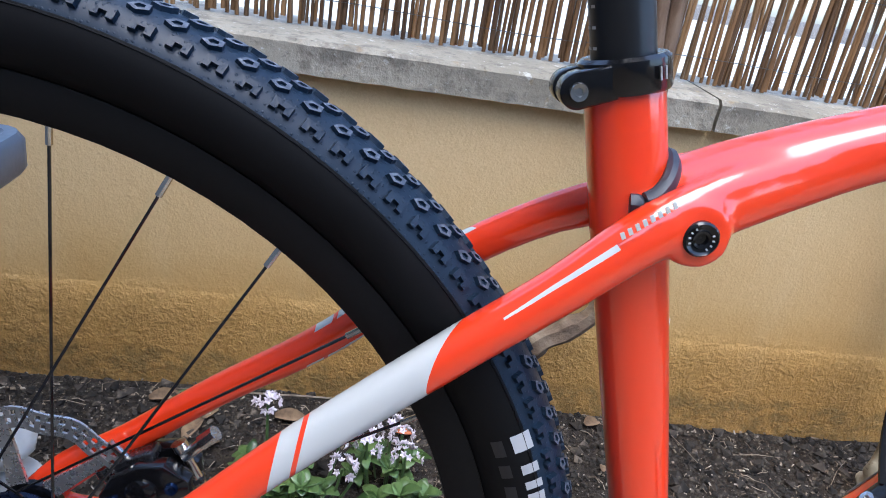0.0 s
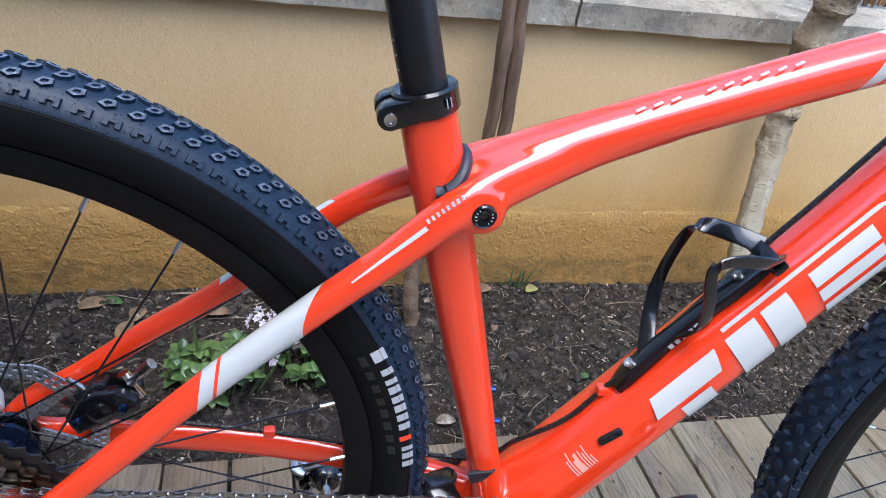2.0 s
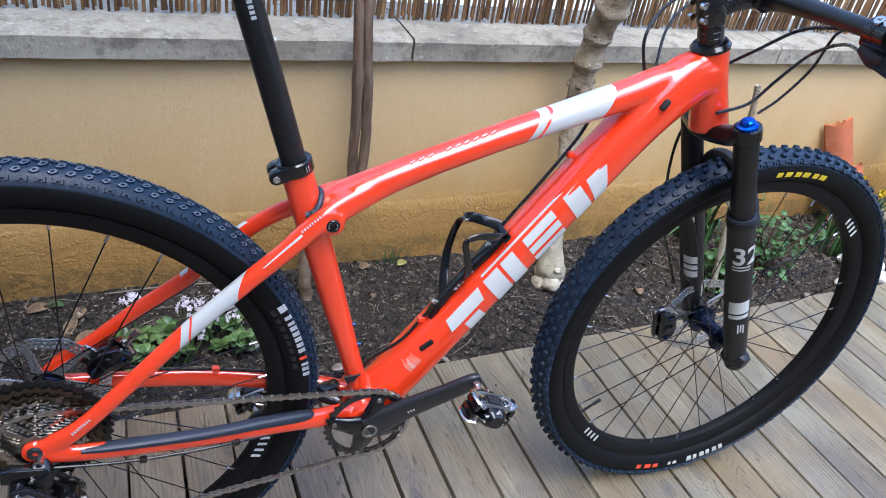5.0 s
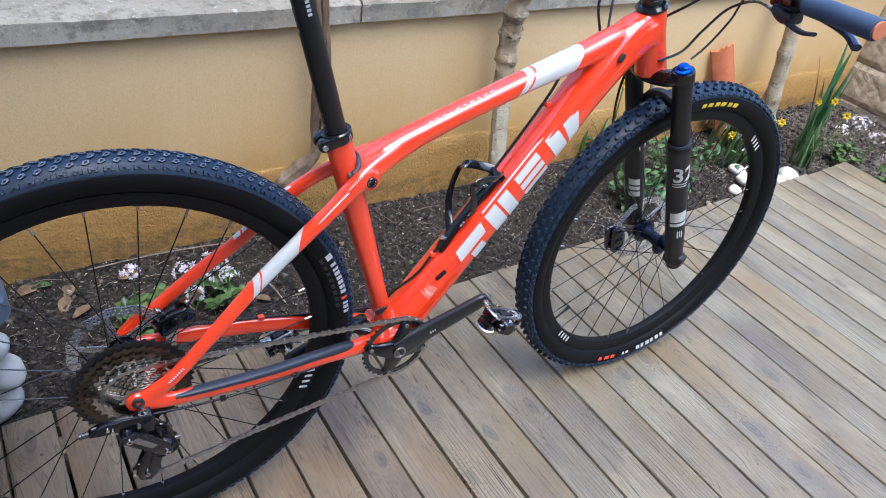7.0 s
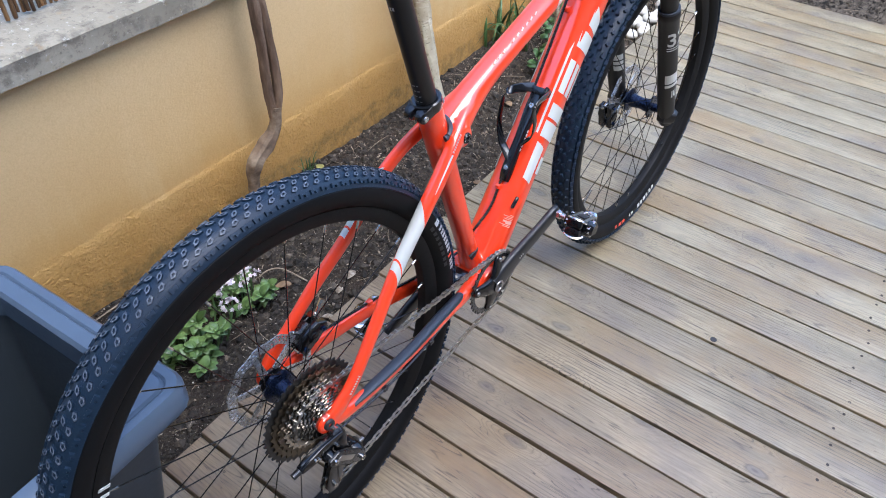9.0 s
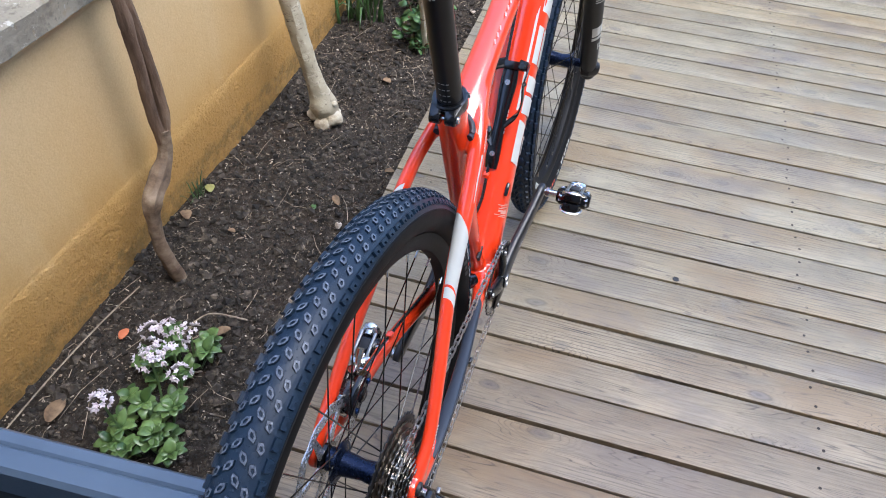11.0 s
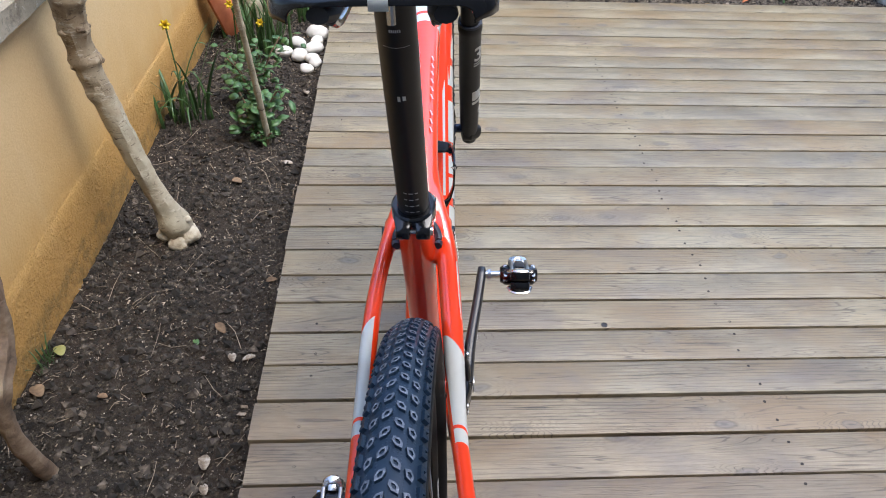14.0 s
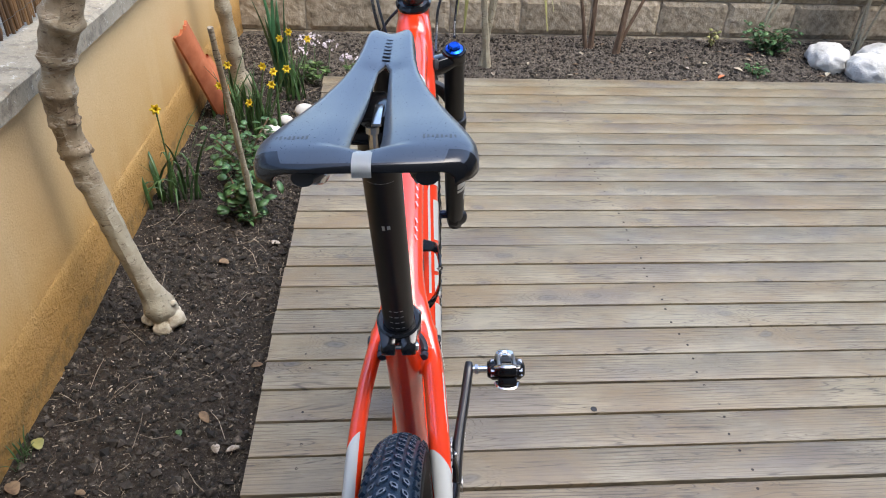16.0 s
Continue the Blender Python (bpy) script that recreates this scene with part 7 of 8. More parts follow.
        for k, (dx, dy, r) in enumerate(stems):
            bm = stem_mesh(bmesh.new(), [(0, 0.02 * k, -0.03, r * 1.5), (dx * 0.3, 0.02 * k + dy * 0.4, 0.15, r), (dx, 0.02 * k + dy, 0.45, r), (dx * 2, 0.02 * k + dy * 1.8, 1.1, r * 0.8)], 8, 9, [(0.2, 0.15, 0.02)], 0.12, k + x)
            part("stem", bm, M_bark if "pale" in label else M_vine, ob, "slim stem")
        if "palm" in label:
            rng = random.Random(2)
            for k in range(9):
                a = rng.uniform(0, 6.3)
                bm = bmesh.new()
                L = rng.uniform(0.35, 0.6)
                top = V(0.0, 0.05, 0.85)
                sweep(bm, spline([(*top, 0.004, 0.001), (top.x + 0.4 * L * math.cos(a), top.y + 0.4 * L * math.sin(a), 0.80, 0.013, 0.001), (top.x + 0.7 * L * math.cos(a), top.y + 0.7 * L * math.sin(a), 0.55, 0.012, 0.001), (top.x + 0.85 * L * math.cos(a), top.y + 0.85 * L * math.sin(a), 0.27 + 0.1 * rng.random(), 0.003, 0.001)], 6), 6, 2, side=(-math.sin(a), math.cos(a), 0))
                part("frond", bm, M_straw, ob, "drooping yellow-green strap leaf")


def pebble(name, at, size, seed, mat, label, category="stone", group="", crag=0.05):
    bm = bmesh.new()
    got = bmesh.ops.create_icosphere(bm, subdivisions=4 if crag > 0.1 else 3, radius=1.0)["verts"]
    for v in got:
        c = v.co.copy()
        f = 1 + 0.16 * noise.noise(c * 0.9 + V(seed * 3.1, 0, 0)) + crag * noise.noise(c * 3.3 + V(0, seed * 2.7, 0)) + crag * 0.6 * noise.noise(c * 8 + V(seed, 0, 0))
        v.co = V(c.x * size[0], c.y * size[1], c.z * size[2]) * f
    ob = part(name, bm, mat, None, label, angle=0)
    ob.matrix_basis = pose(*at, 0, 0, seed * 57)
    return tagged(ob, category=category, group=group)


def build_stones():
    g = "white pebbles along the deck edge"
    for i, (x, y, r) in enumerate(((2.58, 0.372, 0.046), (2.43, 0.372, 0.034), (2.36, 0.42, 0.034), (2.24, 0.38, 0.026), (2.39, 0.485, 0.030), (2.30, 0.352, 0.026), (2.48, 0.44, 0.034), (2.335, 0.370, 0.026), (2.50, 0.365, 0.028))):
        pebble("pebble", (x, y, -0.038), (r * 1.15, r * 0.9, r * 0.72), i + 1, M_stone, "smooth white pebble on the soil by the deck edge", group=g)
    for i, (x, y, z, r) in enumerate(((-0.205, 0.390, -0.015, 0.046), (-0.182, 0.392, 0.066, 0.040), (-0.200, 0.394, 0.134, 0.040))):
        pebble("pebble", (x, y, z), (r * 1.2, r, r * 0.80), i + 20, M_stone, "smooth white stone stacked beside the grey planter", group="stones stacked by the planter")
    for i, (x, y, r) in enumerate(((3.30, -2.36, 0.125), (3.10, -2.50, 0.130), (3.32, -2.66, 0.11))):
        pebble("rock", (x, y, -0.02 + 0.0 * i), (r * 0.85, r * 1.1, r * 0.68), i + 33, M_rock, "large white rock at the edge of the bed", "rock", "white rocks at the back", 0.12)


def build_tiles():
    for k, (bx, by, tx, ty, tz, w, L, lab) in enumerate(((2.64, 0.725, 2.44, 0.800, 0.36, 0.095, 0.47, "long terracotta roof tile leaning on the ochre wall"), (2.70, 0.70, 2.58, 0.790, 0.20, 0.10, 0.30, "broken terracotta roof tile leaning on the ochre wall"))):
        bm = bmesh.new()
        n, m = 9, 8
        top, bot = [], []
        for i in range(m + 1):
            row0, row1 = [], []
            for j in range(n + 1):
                u = (j / n - 0.5)
                x, h = u * w, 0.014 * math.cos(u * math.pi) ** 1
                z = L * i / m
                if i == m:
                    z += 0.018 * noise.noise(V(j * 0.9, k, 0)) - (0.05 * (u + 0.5) if k else 0.01)
                row0.append(bm.verts.new((x, -h - 0.006, z)))
                row1.append(bm.verts.new((x, -h + 0.006, z)))
            top.append(row0), bot.append(row1)
        for i in range(m):
            for j in range(n):
                bm.faces.new((top[i][j], top[i][j + 1], top[i + 1][j + 1], top[i + 1][j]))
                bm.faces.new((bot[i][j], bot[i + 1][j], bot[i + 1][j + 1], bot[i][j + 1]))
        for i in range(m):
            for j in (0, n):
                bm.faces.new((top[i][j], top[i + 1][j], bot[i + 1][j], bot[i][j]))
        for j in range(n):
            for i in (0, m):
                bm.faces.new((top[i][j], bot[i][j], bot[i][j + 1], top[i][j + 1]))
        bmesh.ops.recalc_face_normals(bm, faces=bm.faces)
        ob = part("roof_tile", bm, M_terra, None, lab, angle=40)
        tagged(ob, category="tile", group="roof tiles leaning on the wall")
        base, tip = V(bx, by, -0.065), V(tx, ty, tz)
        up = (tip - base).normalized()
        nrm = (V(-0.55, -1, 0.3) - up * V(-0.55, -1, 0.3).dot(up)).normalized()
        xx = (-nrm).cross(up).normalized()
        ob.matrix_basis = Matrix(((xx.x, -nrm.x, up.x, base.x), (xx.y, -nrm.y, up.y, base.y), (xx.z, -nrm.z, up.z, base.z), (0, 0, 0, 1)))


def build_planter():
    """Open grey plastic planter box with a thick stepped rim."""
    box_ob = tagged(empty("planter_box", pose(-0.358, 0.223, 0.0, 0, 0, 3)), "empty grey-blue plastic planter box standing on the deck edge", "planter")
    hx, hy, H = 0.226, 0.196, 0.530

    def ring(bm, fx, fy, z, r):
        out = []
        for cx, cy, a0 in ((1, 1, 0), (-1, 1, 90), (-1, -1, 180), (1, -1, 270)):
            for k in range(5):
                a = radians(a0 + 22.5 * k)
                out.append(bm.verts.new((cx * (fx - r) + r * math.cos(a), cy * (fy - r) + r * math.sin(a), z)))
        return out

    def shell(levels, name, label, close_first=False, close_last=False):
        bm = bmesh.new()
        rings = [ring(bm, *lv) for lv in levels]
        for r0, r1 in zip(rings, rings[1:]):
            for k in range(len(r0)):
                bm.faces.new((r0[k], r0[(k + 1) % len(r0)], r1[(k + 1) % len(r0)], r1[k]))
        if close_first:
            bm.faces.new(rings[0][::-1])
        if close_last:
            bm.faces.new(rings[-1])
        bmesh.ops.recalc_face_normals(bm, faces=bm.faces)
        return part(name, bm, M_bin_rim if name == "rim" else M_bin, box_ob, label)

    shell([(hx - 0.105, hy - 0.085, 0.0, 0.02), (hx - 0.036, hy - 0.030, H - 0.045, 0.02), (hx - 0.046, hy - 0.040, H - 0.045, 0.018), (hx - 0.112, hy - 0.092, 0.014, 0.018)], "body", "tapered box body", True, True)
    shell([(hx - 0.034, hy - 0.028, H - 0.048, 0.02), (hx - 0.004, hy - 0.004, H - 0.048, 0.028), (hx, hy, H - 0.042, 0.030), (hx, hy, H - 0.012, 0.030), (hx - 0.005, hy - 0.005, H - 0.004, 0.028), (hx - 0.016, hy - 0.016, H - 0.004, 0.020), (hx - 0.019, hy - 0.019, H - 0.007, 0.019), (hx - 0.022, hy - 0.022, H - 0.002, 0.019), (hx - 0.028, hy - 0.028, H, 0.018), (hx - 0.042, hy - 0.042, H, 0.016), (hx - 0.047, hy - 0.045, H - 0.006, 0.015), (hx - 0.049, hy - 0.046, H - 0.050, 0.015)], "rim", "thick stepped rim")


def leaf_verts(L, W, cup=0.2, bend=0.25, n=4):
    """A pointed oval leaf along +x: rows of left, middle and right points."""
    rows = []
    for i in range(n + 1):
        u = i / n
        w = W * 0.5 * math.sin(math.pi * min(1, 0.08 + 0.88 * u)) ** 0.8
        z = -bend * L * u * u
        rows.append(((L * u, -w, z + cup * w), (L * u, 0, z), (L * u, w, z + cup * w)))
    return rows


class Tuft:
    """Collects many leaves into one mesh."""

    def __init__(self):
        self.v, self.f = [], []

    def leaf(self, m, L, W, cup=0.25, bend=0.2, n=4):
        b = len(self.v)
        for row in leaf_verts(L, W, cup, bend, n):
            self.v += [tuple(m @ V(*p)) for p in row]
        for i in range(n):
            for j in (0, 1):
                q = b + 3 * i + j
                self.f.append((q, q + 3, q + 4, q + 1))

    def blade(self, base, a, H, W, out, droop, n=7):
        b = len(self.v)
        side = V(-math.sin(a), math.cos(a), 0)
        fwd = V(math.cos(a), math.sin(a), 0)
        for i in range(n + 1):
            u = i / n
            p = base + fwd * (out * u**1.6) + V(0, 0, H * u * (1 - droop * u * u))
            w = W * (1 - u**2.5) * 0.5 + 0.0004
            self.v += [tuple(p - side * w + fwd * 0.15 * w), tuple(p - fwd * 0.1 * w), tuple(p + side * w + fwd * 0.15 * w)]
        for i in range(n):
            for j in (0, 1):
                q = b + 3 * i + j
                self.f.append((q, q + 3, q + 4, q + 1))

    def done(self, name, mat, parent, label):
        ob = raw(name, self.v, self.f, mat, parent, label, smooth=True)
        mod = ob.modifiers.new("thick", "SOLIDIFY")
        mod.thickness = 0.0007
        return ob


def star(t, at, r, petals, m=None):
    """A small open flower of narrow petals."""
    for k in range(petals):
        a = 2 * math.pi * k / petals
        t.leaf(Matrix.Translation(at) @ (m or Matrix()) @ pose(0, 0, 0, 0, -25, math.degrees(a)), r, r * 0.62, 0.1, -0.1, 2)


def build_sedum(at, heads, leaves, seed, spread):
    rng = random.Random(seed)
    ob = tagged(empty("stonecrop_plant", pose(*at)), "low succulent plant with round green leaves and pale pink flower heads", "plant", "pink-flowered plants in the bed")
    for k in range(leaves):
        a, r = rng.uniform(0, 6.28), spread * math.sqrt(rng.random())
        h = 0.012 + 0.080 * rng.random() * (1 - 0.4 * r / spread)
        t = Tuft()
        for q in range(7):
            b = math.degrees(a) + 51.4 * q + rng.uniform(-15, 15)
            t.leaf(Matrix.Translation((r * math.cos(a), r * math.sin(a), h)) @ pose(0, 0, 0, 0, rng.uniform(-45, -5), b), rng.uniform(0.022, 0.036), rng.uniform(0.017, 0.024), 0.55, rng.uniform(-0.05, 0.35), 4)
        t.done("leaf_rosette", M_leaf, ob, "rosette of round fleshy leaves")
        bm = bmesh.new()
        pipe(bm, [(r * 0.5 * math.cos(a), r * 0.5 * math.sin(a), -0.02), (r * 0.9 * math.cos(a), r * 0.9 * math.sin(a), h * 0.5), (r * math.cos(a), r * math.sin(a), h)], 0.0022, 5, 3)
        part("stalk", bm, M_stalk, ob)
    for hx, hy, hz, hr in heads:
        t = Tuft()
        for q in range(19):
            a, b = rng.uniform(0, 6.28), math.acos(rng.uniform(-0.1, 1))
            d = V(math.sin(b) * math.cos(a), math.sin(b) * math.sin(a), math.cos(b) * 0.8)
            star(t, V(hx, hy, hz) + d * hr * rng.uniform(0.75, 1.1), rng.uniform(0.006, 0.009), 5, d.to_track_quat("Z", "Y").to_matrix().to_4x4())
        t.done("flower_head", M_petal, ob, "rounded head of pale pink star flowers")
        bm = bmesh.new()
        pipe(bm, [(hx * 0.6, hy * 0.6, -0.01), (hx * 0.9, hy * 0.9, hz * 0.5), (hx, hy, hz)], 0.0025, 5, 4)
        part("flower_stalk", bm, M_stalk, ob)


def build_daffodils(at, blades, H, flowers, seed, spread=0.04, mat=None, W=0.011, label="clump of daffodils with dark green strap leaves", droop=0.25, out=0.12):
    rng = random.Random(seed)
    ob = tagged(empty("daffodil_clump", pose(*at)), label, "plant", "bulb plants by the wall")
    for k in range(blades):
        t = Tuft()
        a = rng.uniform(0, 6.28)
        t.blade(V(spread * rng.gauss(0, 0.6), spread * rng.gauss(0, 0.6), -0.015), a, H * rng.uniform(0.6, 1.08), W * rng.uniform(0.8, 1.15), out * rng.uniform(0.1, 1.2), droop * rng.uniform(0, 1.6))
        t.done("blade", mat or M_blade, ob, "long strap leaf")
    for fx, fy, fz, turn in flowers:
        bm = bmesh.new()
        pipe(bm, [(fx * 0.3, fy * 0.3, -0.02), (fx * 0.7, fy * 0.7, fz * 0.6), (fx, fy, fz)], 0.0028, 6, 5)
        part("flower_stalk", bm, M_stalk, ob)
        t = Tuft()
        fm = pose(0, 0, 0, 78, 0, turn)
        star(t, V(fx, fy, fz), 0.020, 6, fm)
        t.done("petals", M_daff, ob, "ring of six yellow petals")
        bm = bmesh.new()
        lathe(bm, [(0.003, 0.0), (0.0055, 0.005), (0.0064, 0.010), (0.0084, 0.013), (0.0072, 0.0125), (0.0048, 0.005), (0.0024, 0.001)], 14, Matrix.Translation((fx, fy, fz)) @ fm @ pose(0, 0, 0, 90, 0, 0))
        part("trumpet", bm, M_daff, ob, "golden yellow trumpet")


def build_grass(at, blades, H, seed):
    rng = random.Random(seed)
    t = Tuft()
    for k in range(blades):
        t.blade(V(rng.gauss(0, 0.016), rng.gauss(0, 0.008), -0.01), rng.uniform(0, 6.28), H * rng.uniform(0.5, 1.1), 0.0032, 0.03 * rng.uniform(0.3, 1.3), 0.3)
    tuft = t.done("grass_tuft", M_blade, None, "small tuft of grass at the foot of the ochre wall")
    tuft.matrix_basis = pose(*at)
    tagged(tuft, category="grass")


def build_shrub(at, radius, height, count, seed, mat, L, label, stems=5):
    rng = random.Random(seed)
    ob = tagged(empty("leafy_shrub", pose(*at)), label, "shrub")
    t = Tuft()
    for s in range(stems):
        a = 2 * math.pi * s / stems + rng.uniform(-0.5, 0.5)
        rr = radius * rng.uniform(0.3, 0.9)
        tip = V(rr * math.cos(a), rr * math.sin(a), height * rng.uniform(0.6, 1.0))
        bm = bmesh.new()
        pipe(bm, [(0.01 * math.cos(a), 0.01 * math.sin(a), -0.03), tuple(tip * 0.5 + V(0, 0, height * 0.1)), tuple(tip)], 0.0030, 6, 5)
        part("twig", bm, M_vine, ob)
        for k in range(count // stems):
            u = rng.uniform(0.25, 1.05)
            p = tip * u + V(rng.gauss(0, 1), rng.gauss(0, 1), rng.gauss(0, 0.8)) * radius * 0.22
            p.z = max(p.z, 0.005)
            t.leaf(Matrix.Translation(p) @ pose(0, 0, 0, rng.uniform(-30, 30), rng.uniform(-40, 30), rng.uniform(0, 360)), L * rng.uniform(0.7, 1.25), L * rng.uniform(0.6, 0.9), 0.15, 0.25, 3)
    leaves = t.done("foliage", mat, ob, "small rounded green leaves")
    tagged(leaves, kind="stuff")


def in_bed(rng):
    """A random spot on open soil, beside the deck or beyond its end."""
    while True:
        if rng.random() < 0.66:
            x, y = rng.uniform(-0.9, 3.6), rng.uniform(EDGE + 0.005, WALL_Y - 0.005)
        else:
            x, y = rng.uniform(FAR_EDGE + 0.02, 3.66), rng.uniform(-3.1, EDGE)
        return x, y


def build_litter():
    rng = random.Random(77)
    v, f = [], []
    octa = [(1, 0, 0), (-1, 0, 0), (0, 1, 0), (0, -1, 0), (0, 0, 1), (0, 0, -1)]
    tris = [(0, 2, 4), (2, 1, 4), (1, 3, 4), (3, 0, 4), (2, 0, 5), (1, 2, 5), (3, 1, 5), (0, 3, 5)]
    for k in range(72000):
        x, y = in_bed(rng)
        r = min(0.015, 0.0021 * math.exp(rng.gauss(0.1, 0.78)))
        z = ground_height(x, y) + r * 0.25
        b = len(v)
        e = Euler((rng.uniform(0, 6), rng.uniform(0, 6), rng.uniform(0, 6))).to_matrix()
        for p in octa:
            q = e @ V(*p) * r * rng.uniform(0.6, 1.3)
            v.append((x + q.x, y + q.y, z + q.z * 0.8))
        f += [tuple(b + i for i in t) for t in tris]
    tagged(raw("soil_crumbs", v, f, M_crumb, label="loose dark crumbs of soil", kind="stuff"), category="soil")
    v, f = [], []
    for k in range(13000):
        x, y = in_bed(rng)
        L, W = 0.0016 * math.exp(rng.gauss(0, 0.78)), 0.0012 * math.exp(rng.gauss(0, 0.65))
        m = Matrix.Translation((x, y, ground_height(x, y) + 0.004)) @ pose(0, 0, 0, rng.uniform(-40, 40), rng.uniform(-40, 40), rng.uniform(0, 360))
        b = len(v)
        for dx, dy, dz in ((-L, -W, 0), (L, -W * 0.6, 0), (L * 0.8, W, 0), (-L * 0.9, W * 0.7, 0), (-L * 0.8, -W * 0.8, 0.0018), (L * 0.9, -W * 0.5, 0.0018), (L * 0.7, W * 0.9, 0.0018), (-L * 0.8, W * 0.6, 0.0018)):
            v.append(tuple(m @ V(dx, dy, dz)))
        f += [tuple(b + i for i in q) for q in ((3, 2, 1, 0), (4, 5, 6, 7), (0, 1, 5, 4), (1, 2, 6, 5), (2, 3, 7, 6), (3, 0, 4, 7))]
    tagged(raw("gravel_chips", v, f, M_chip, label="pale chips of bark and gravel on the soil", kind="stuff"), category="gravel")
    bm = bmesh.new()
    for k in range(1150):
        x, y = in_bed(rng)
        L, a = rng.uniform(0.006, 0.030) if k % 9 else rng.uniform(0.05, 0.14), rng.uniform(0, 6.28)
        z = ground_height(x, y) + 0.006
        c, s = math.cos(a), math.sin(a)
        y1 = min(WALL_Y - 0.01, max(EDGE + 0.01, y + L * s)) if y > EDGE else min(EDGE, y + L * s)
        c = max(c, (FAR_EDGE + 0.02 - x) / L) if y <= EDGE else c
        bend = rng.uniform(-0.2, 0.2) * L
        sweep(bm, [(x, y, z, 0.0007), ((x + x + L * c) / 2 - bend * s, (y + y1) / 2 + bend * c * 0.3, z + 0.006 * rng.random(), 0.0008), (x + L * c, y1, ground_height(x + L * c, y1) + 0.005, 0.0007)], 5, side=(0.2, 0.3, 0.9))
    for pts in ([(0.04, 0.787, -0.046), (0.20, 0.776, -0.036), (0.35, 0.767, -0.040), (0.465, 0.757, -0.050)], [(0.391, 0.585, -0.050), (0.412, 0.572, -0.036), (0.436, 0.545, -0.034), (0.453, 0.476, -0.050)]):
        pipe(bm, pts, 0.0019, 6, 6)
    tagged(part("twigs", bm, M_twig, None, "dry twigs and straws scattered on the soil", kind="stuff"), category="twigs")
    far = [(rng.uniform(2.98, 3.6), rng.uniform(-2.6, 0.2), rng.uniform(0.018, 0.05), rng.uniform(0, 360), rng.choice((M_dry, M_dry, M_chip, M_burl))) for k in range(64)]
    for k, (x, y, L, turn, mat) in enumerate(((0.70, 0.77, 0.05, 40, M_dry), (0.10, 0.72, 0.06, 10, M_dry), (-0.02, 0.70, 0.055, 80, M_dry), (0.02, 0.64, 0.05, 200, M_dry), (0.42, 0.50, 0.045, 130, M_dry), (0.52, 0.40, 0.04, 10, M_chip), (1.50, 0.50, 0.05, 60, M_dry), (0.90, 0.45, 0.035, 220, M_dry), (1.60, 0.36, 0.05, 80, M_chip), (-0.05, 0.76, 0.05, 160, M_leaf2), (0.836, 0.48, 0.024, 30, M_leaf2), (0.348, 0.504, 0.055, 60, M_burl), (0.47, 0.389, 0.030, 20, M_chip), (0.40, 0.34, 0.030, 110, M_chip), (0.815, 0.77, 0.045, 35, M_straw), (0.32, 0.71, 0.035, 10, M_terra), (0.694, 0.634, 0.026, 70, M_dry), (0.782, 0.392, 0.032, 15, M_chip), (0.795, 0.345, 0.030, 100, M_chip), (1.05, 0.36, 0.03, 300, M_dry), (3.2, -1.55, 0.05, 20, M_chip), (3.1, -1.7, 0.045, 120, M_terra), (3.15, -0.2, 0.04, 40, M_chip), (3.25, 0.1, 0.05, 10, M_dry), (2.05, 0.36, 0.04, 15, M_chip), (0.34, 0.505, 0.06, 70, M_chip), (-0.125, 0.745, 0.06, 30, M_dry), (-0.024, 0.70, 0.055, 250, M_dry), *far)):
        t = Tuft()
        t.leaf(Matrix.Identity(4), L, L * 0.55, 0.5, 0.12, 6)
        leaf = t.done("fallen_leaf", mat, None, "curled fallen leaf lying on the soil")
        leaf.matrix_basis = pose(x, y, ground_height(x, y) + 0.010, 6, 4, turn)
        tagged(leaf, category="leaf", group="fallen leaves")


M_stalk = leafy("green_stalk", (0.05, 0.10, 0.03), (0.09, 0.15, 0.05))
M_straw = leafy("yellow_green_strap", (0.20, 0.20, 0.06), (0.36, 0.34, 0.12))
build_trunks()
build_stones()
build_tiles()
build_planter()
build_sedum((0.135, 0.50, -0.055), ((-0.03, 0.055, 0.158, 0.019), (0.085, 0.035, 0.132, 0.030), (0.120, 0.01, 0.122, 0.026), (0.09, -0.015, 0.105, 0.020)), 19, 3, 0.095)
build_sedum((0.30, 0.545, -0.055), ((0.0, 0.05, 0.105, 0.020), (0.02, -0.025, 0.105, 0.022), (-0.04, 0.02, 0.10, 0.026), (0.015, 0.02, 0.11, 0.018)), 12, 4, 0.07)
build_daffodils((1.88, 0.735, -0.06), 26, 0.33, ((-0.03, 0.005, 0.345, 285),), 5, 0.055, None, 0.0125, droop=0.62, out=0.15)
build_daffodils((2.43, 0.565, -0.06), 30, 0.32, ((-0.03, 0.105, 0.205, 260), (-0.04, 0.0, 0.140, 290), (-0.03, -0.07, 0.285, 250), (-0.02, -0.10, 0.260, 300), (-0.04, -0.095, 0.216, 270), (-0.02, -0.154, 0.272, 280)), 6, 0.07, None, 0.013)
build_daffodils((2.58, 0.66, -0.06), 16, 0.28, ((-0.05, 0.0, 0.24, 275),), 8, 0.05, None, 0.013)
build_daffodils((2.78, 0.43, -0.06), 18, 0.30, ((0.06, 0.02, 0.28, 265), (0.03, -0.06, 0.26, 290), (0.0, 0.05, 0.27, 250)), 9, 0.06, None, 0.013)
build_daffodils((2.93, 0.52, -0.06), 9, 0.56, (), 12, 0.035, M_iris, 0.036, "clump of tall broad sword-shaped green leaves", 0.1, 0.10)
build_sedum((2.98, 0.36, -0.055), ((0.0, 0.0, 0.19, 0.040), (0.05, 0.05, 0.17, 0.036), (0.02, -0.07, 0.16, 0.036), (-0.02, 0.06, 0.14, 0.030)), 12, 14, 0.07)
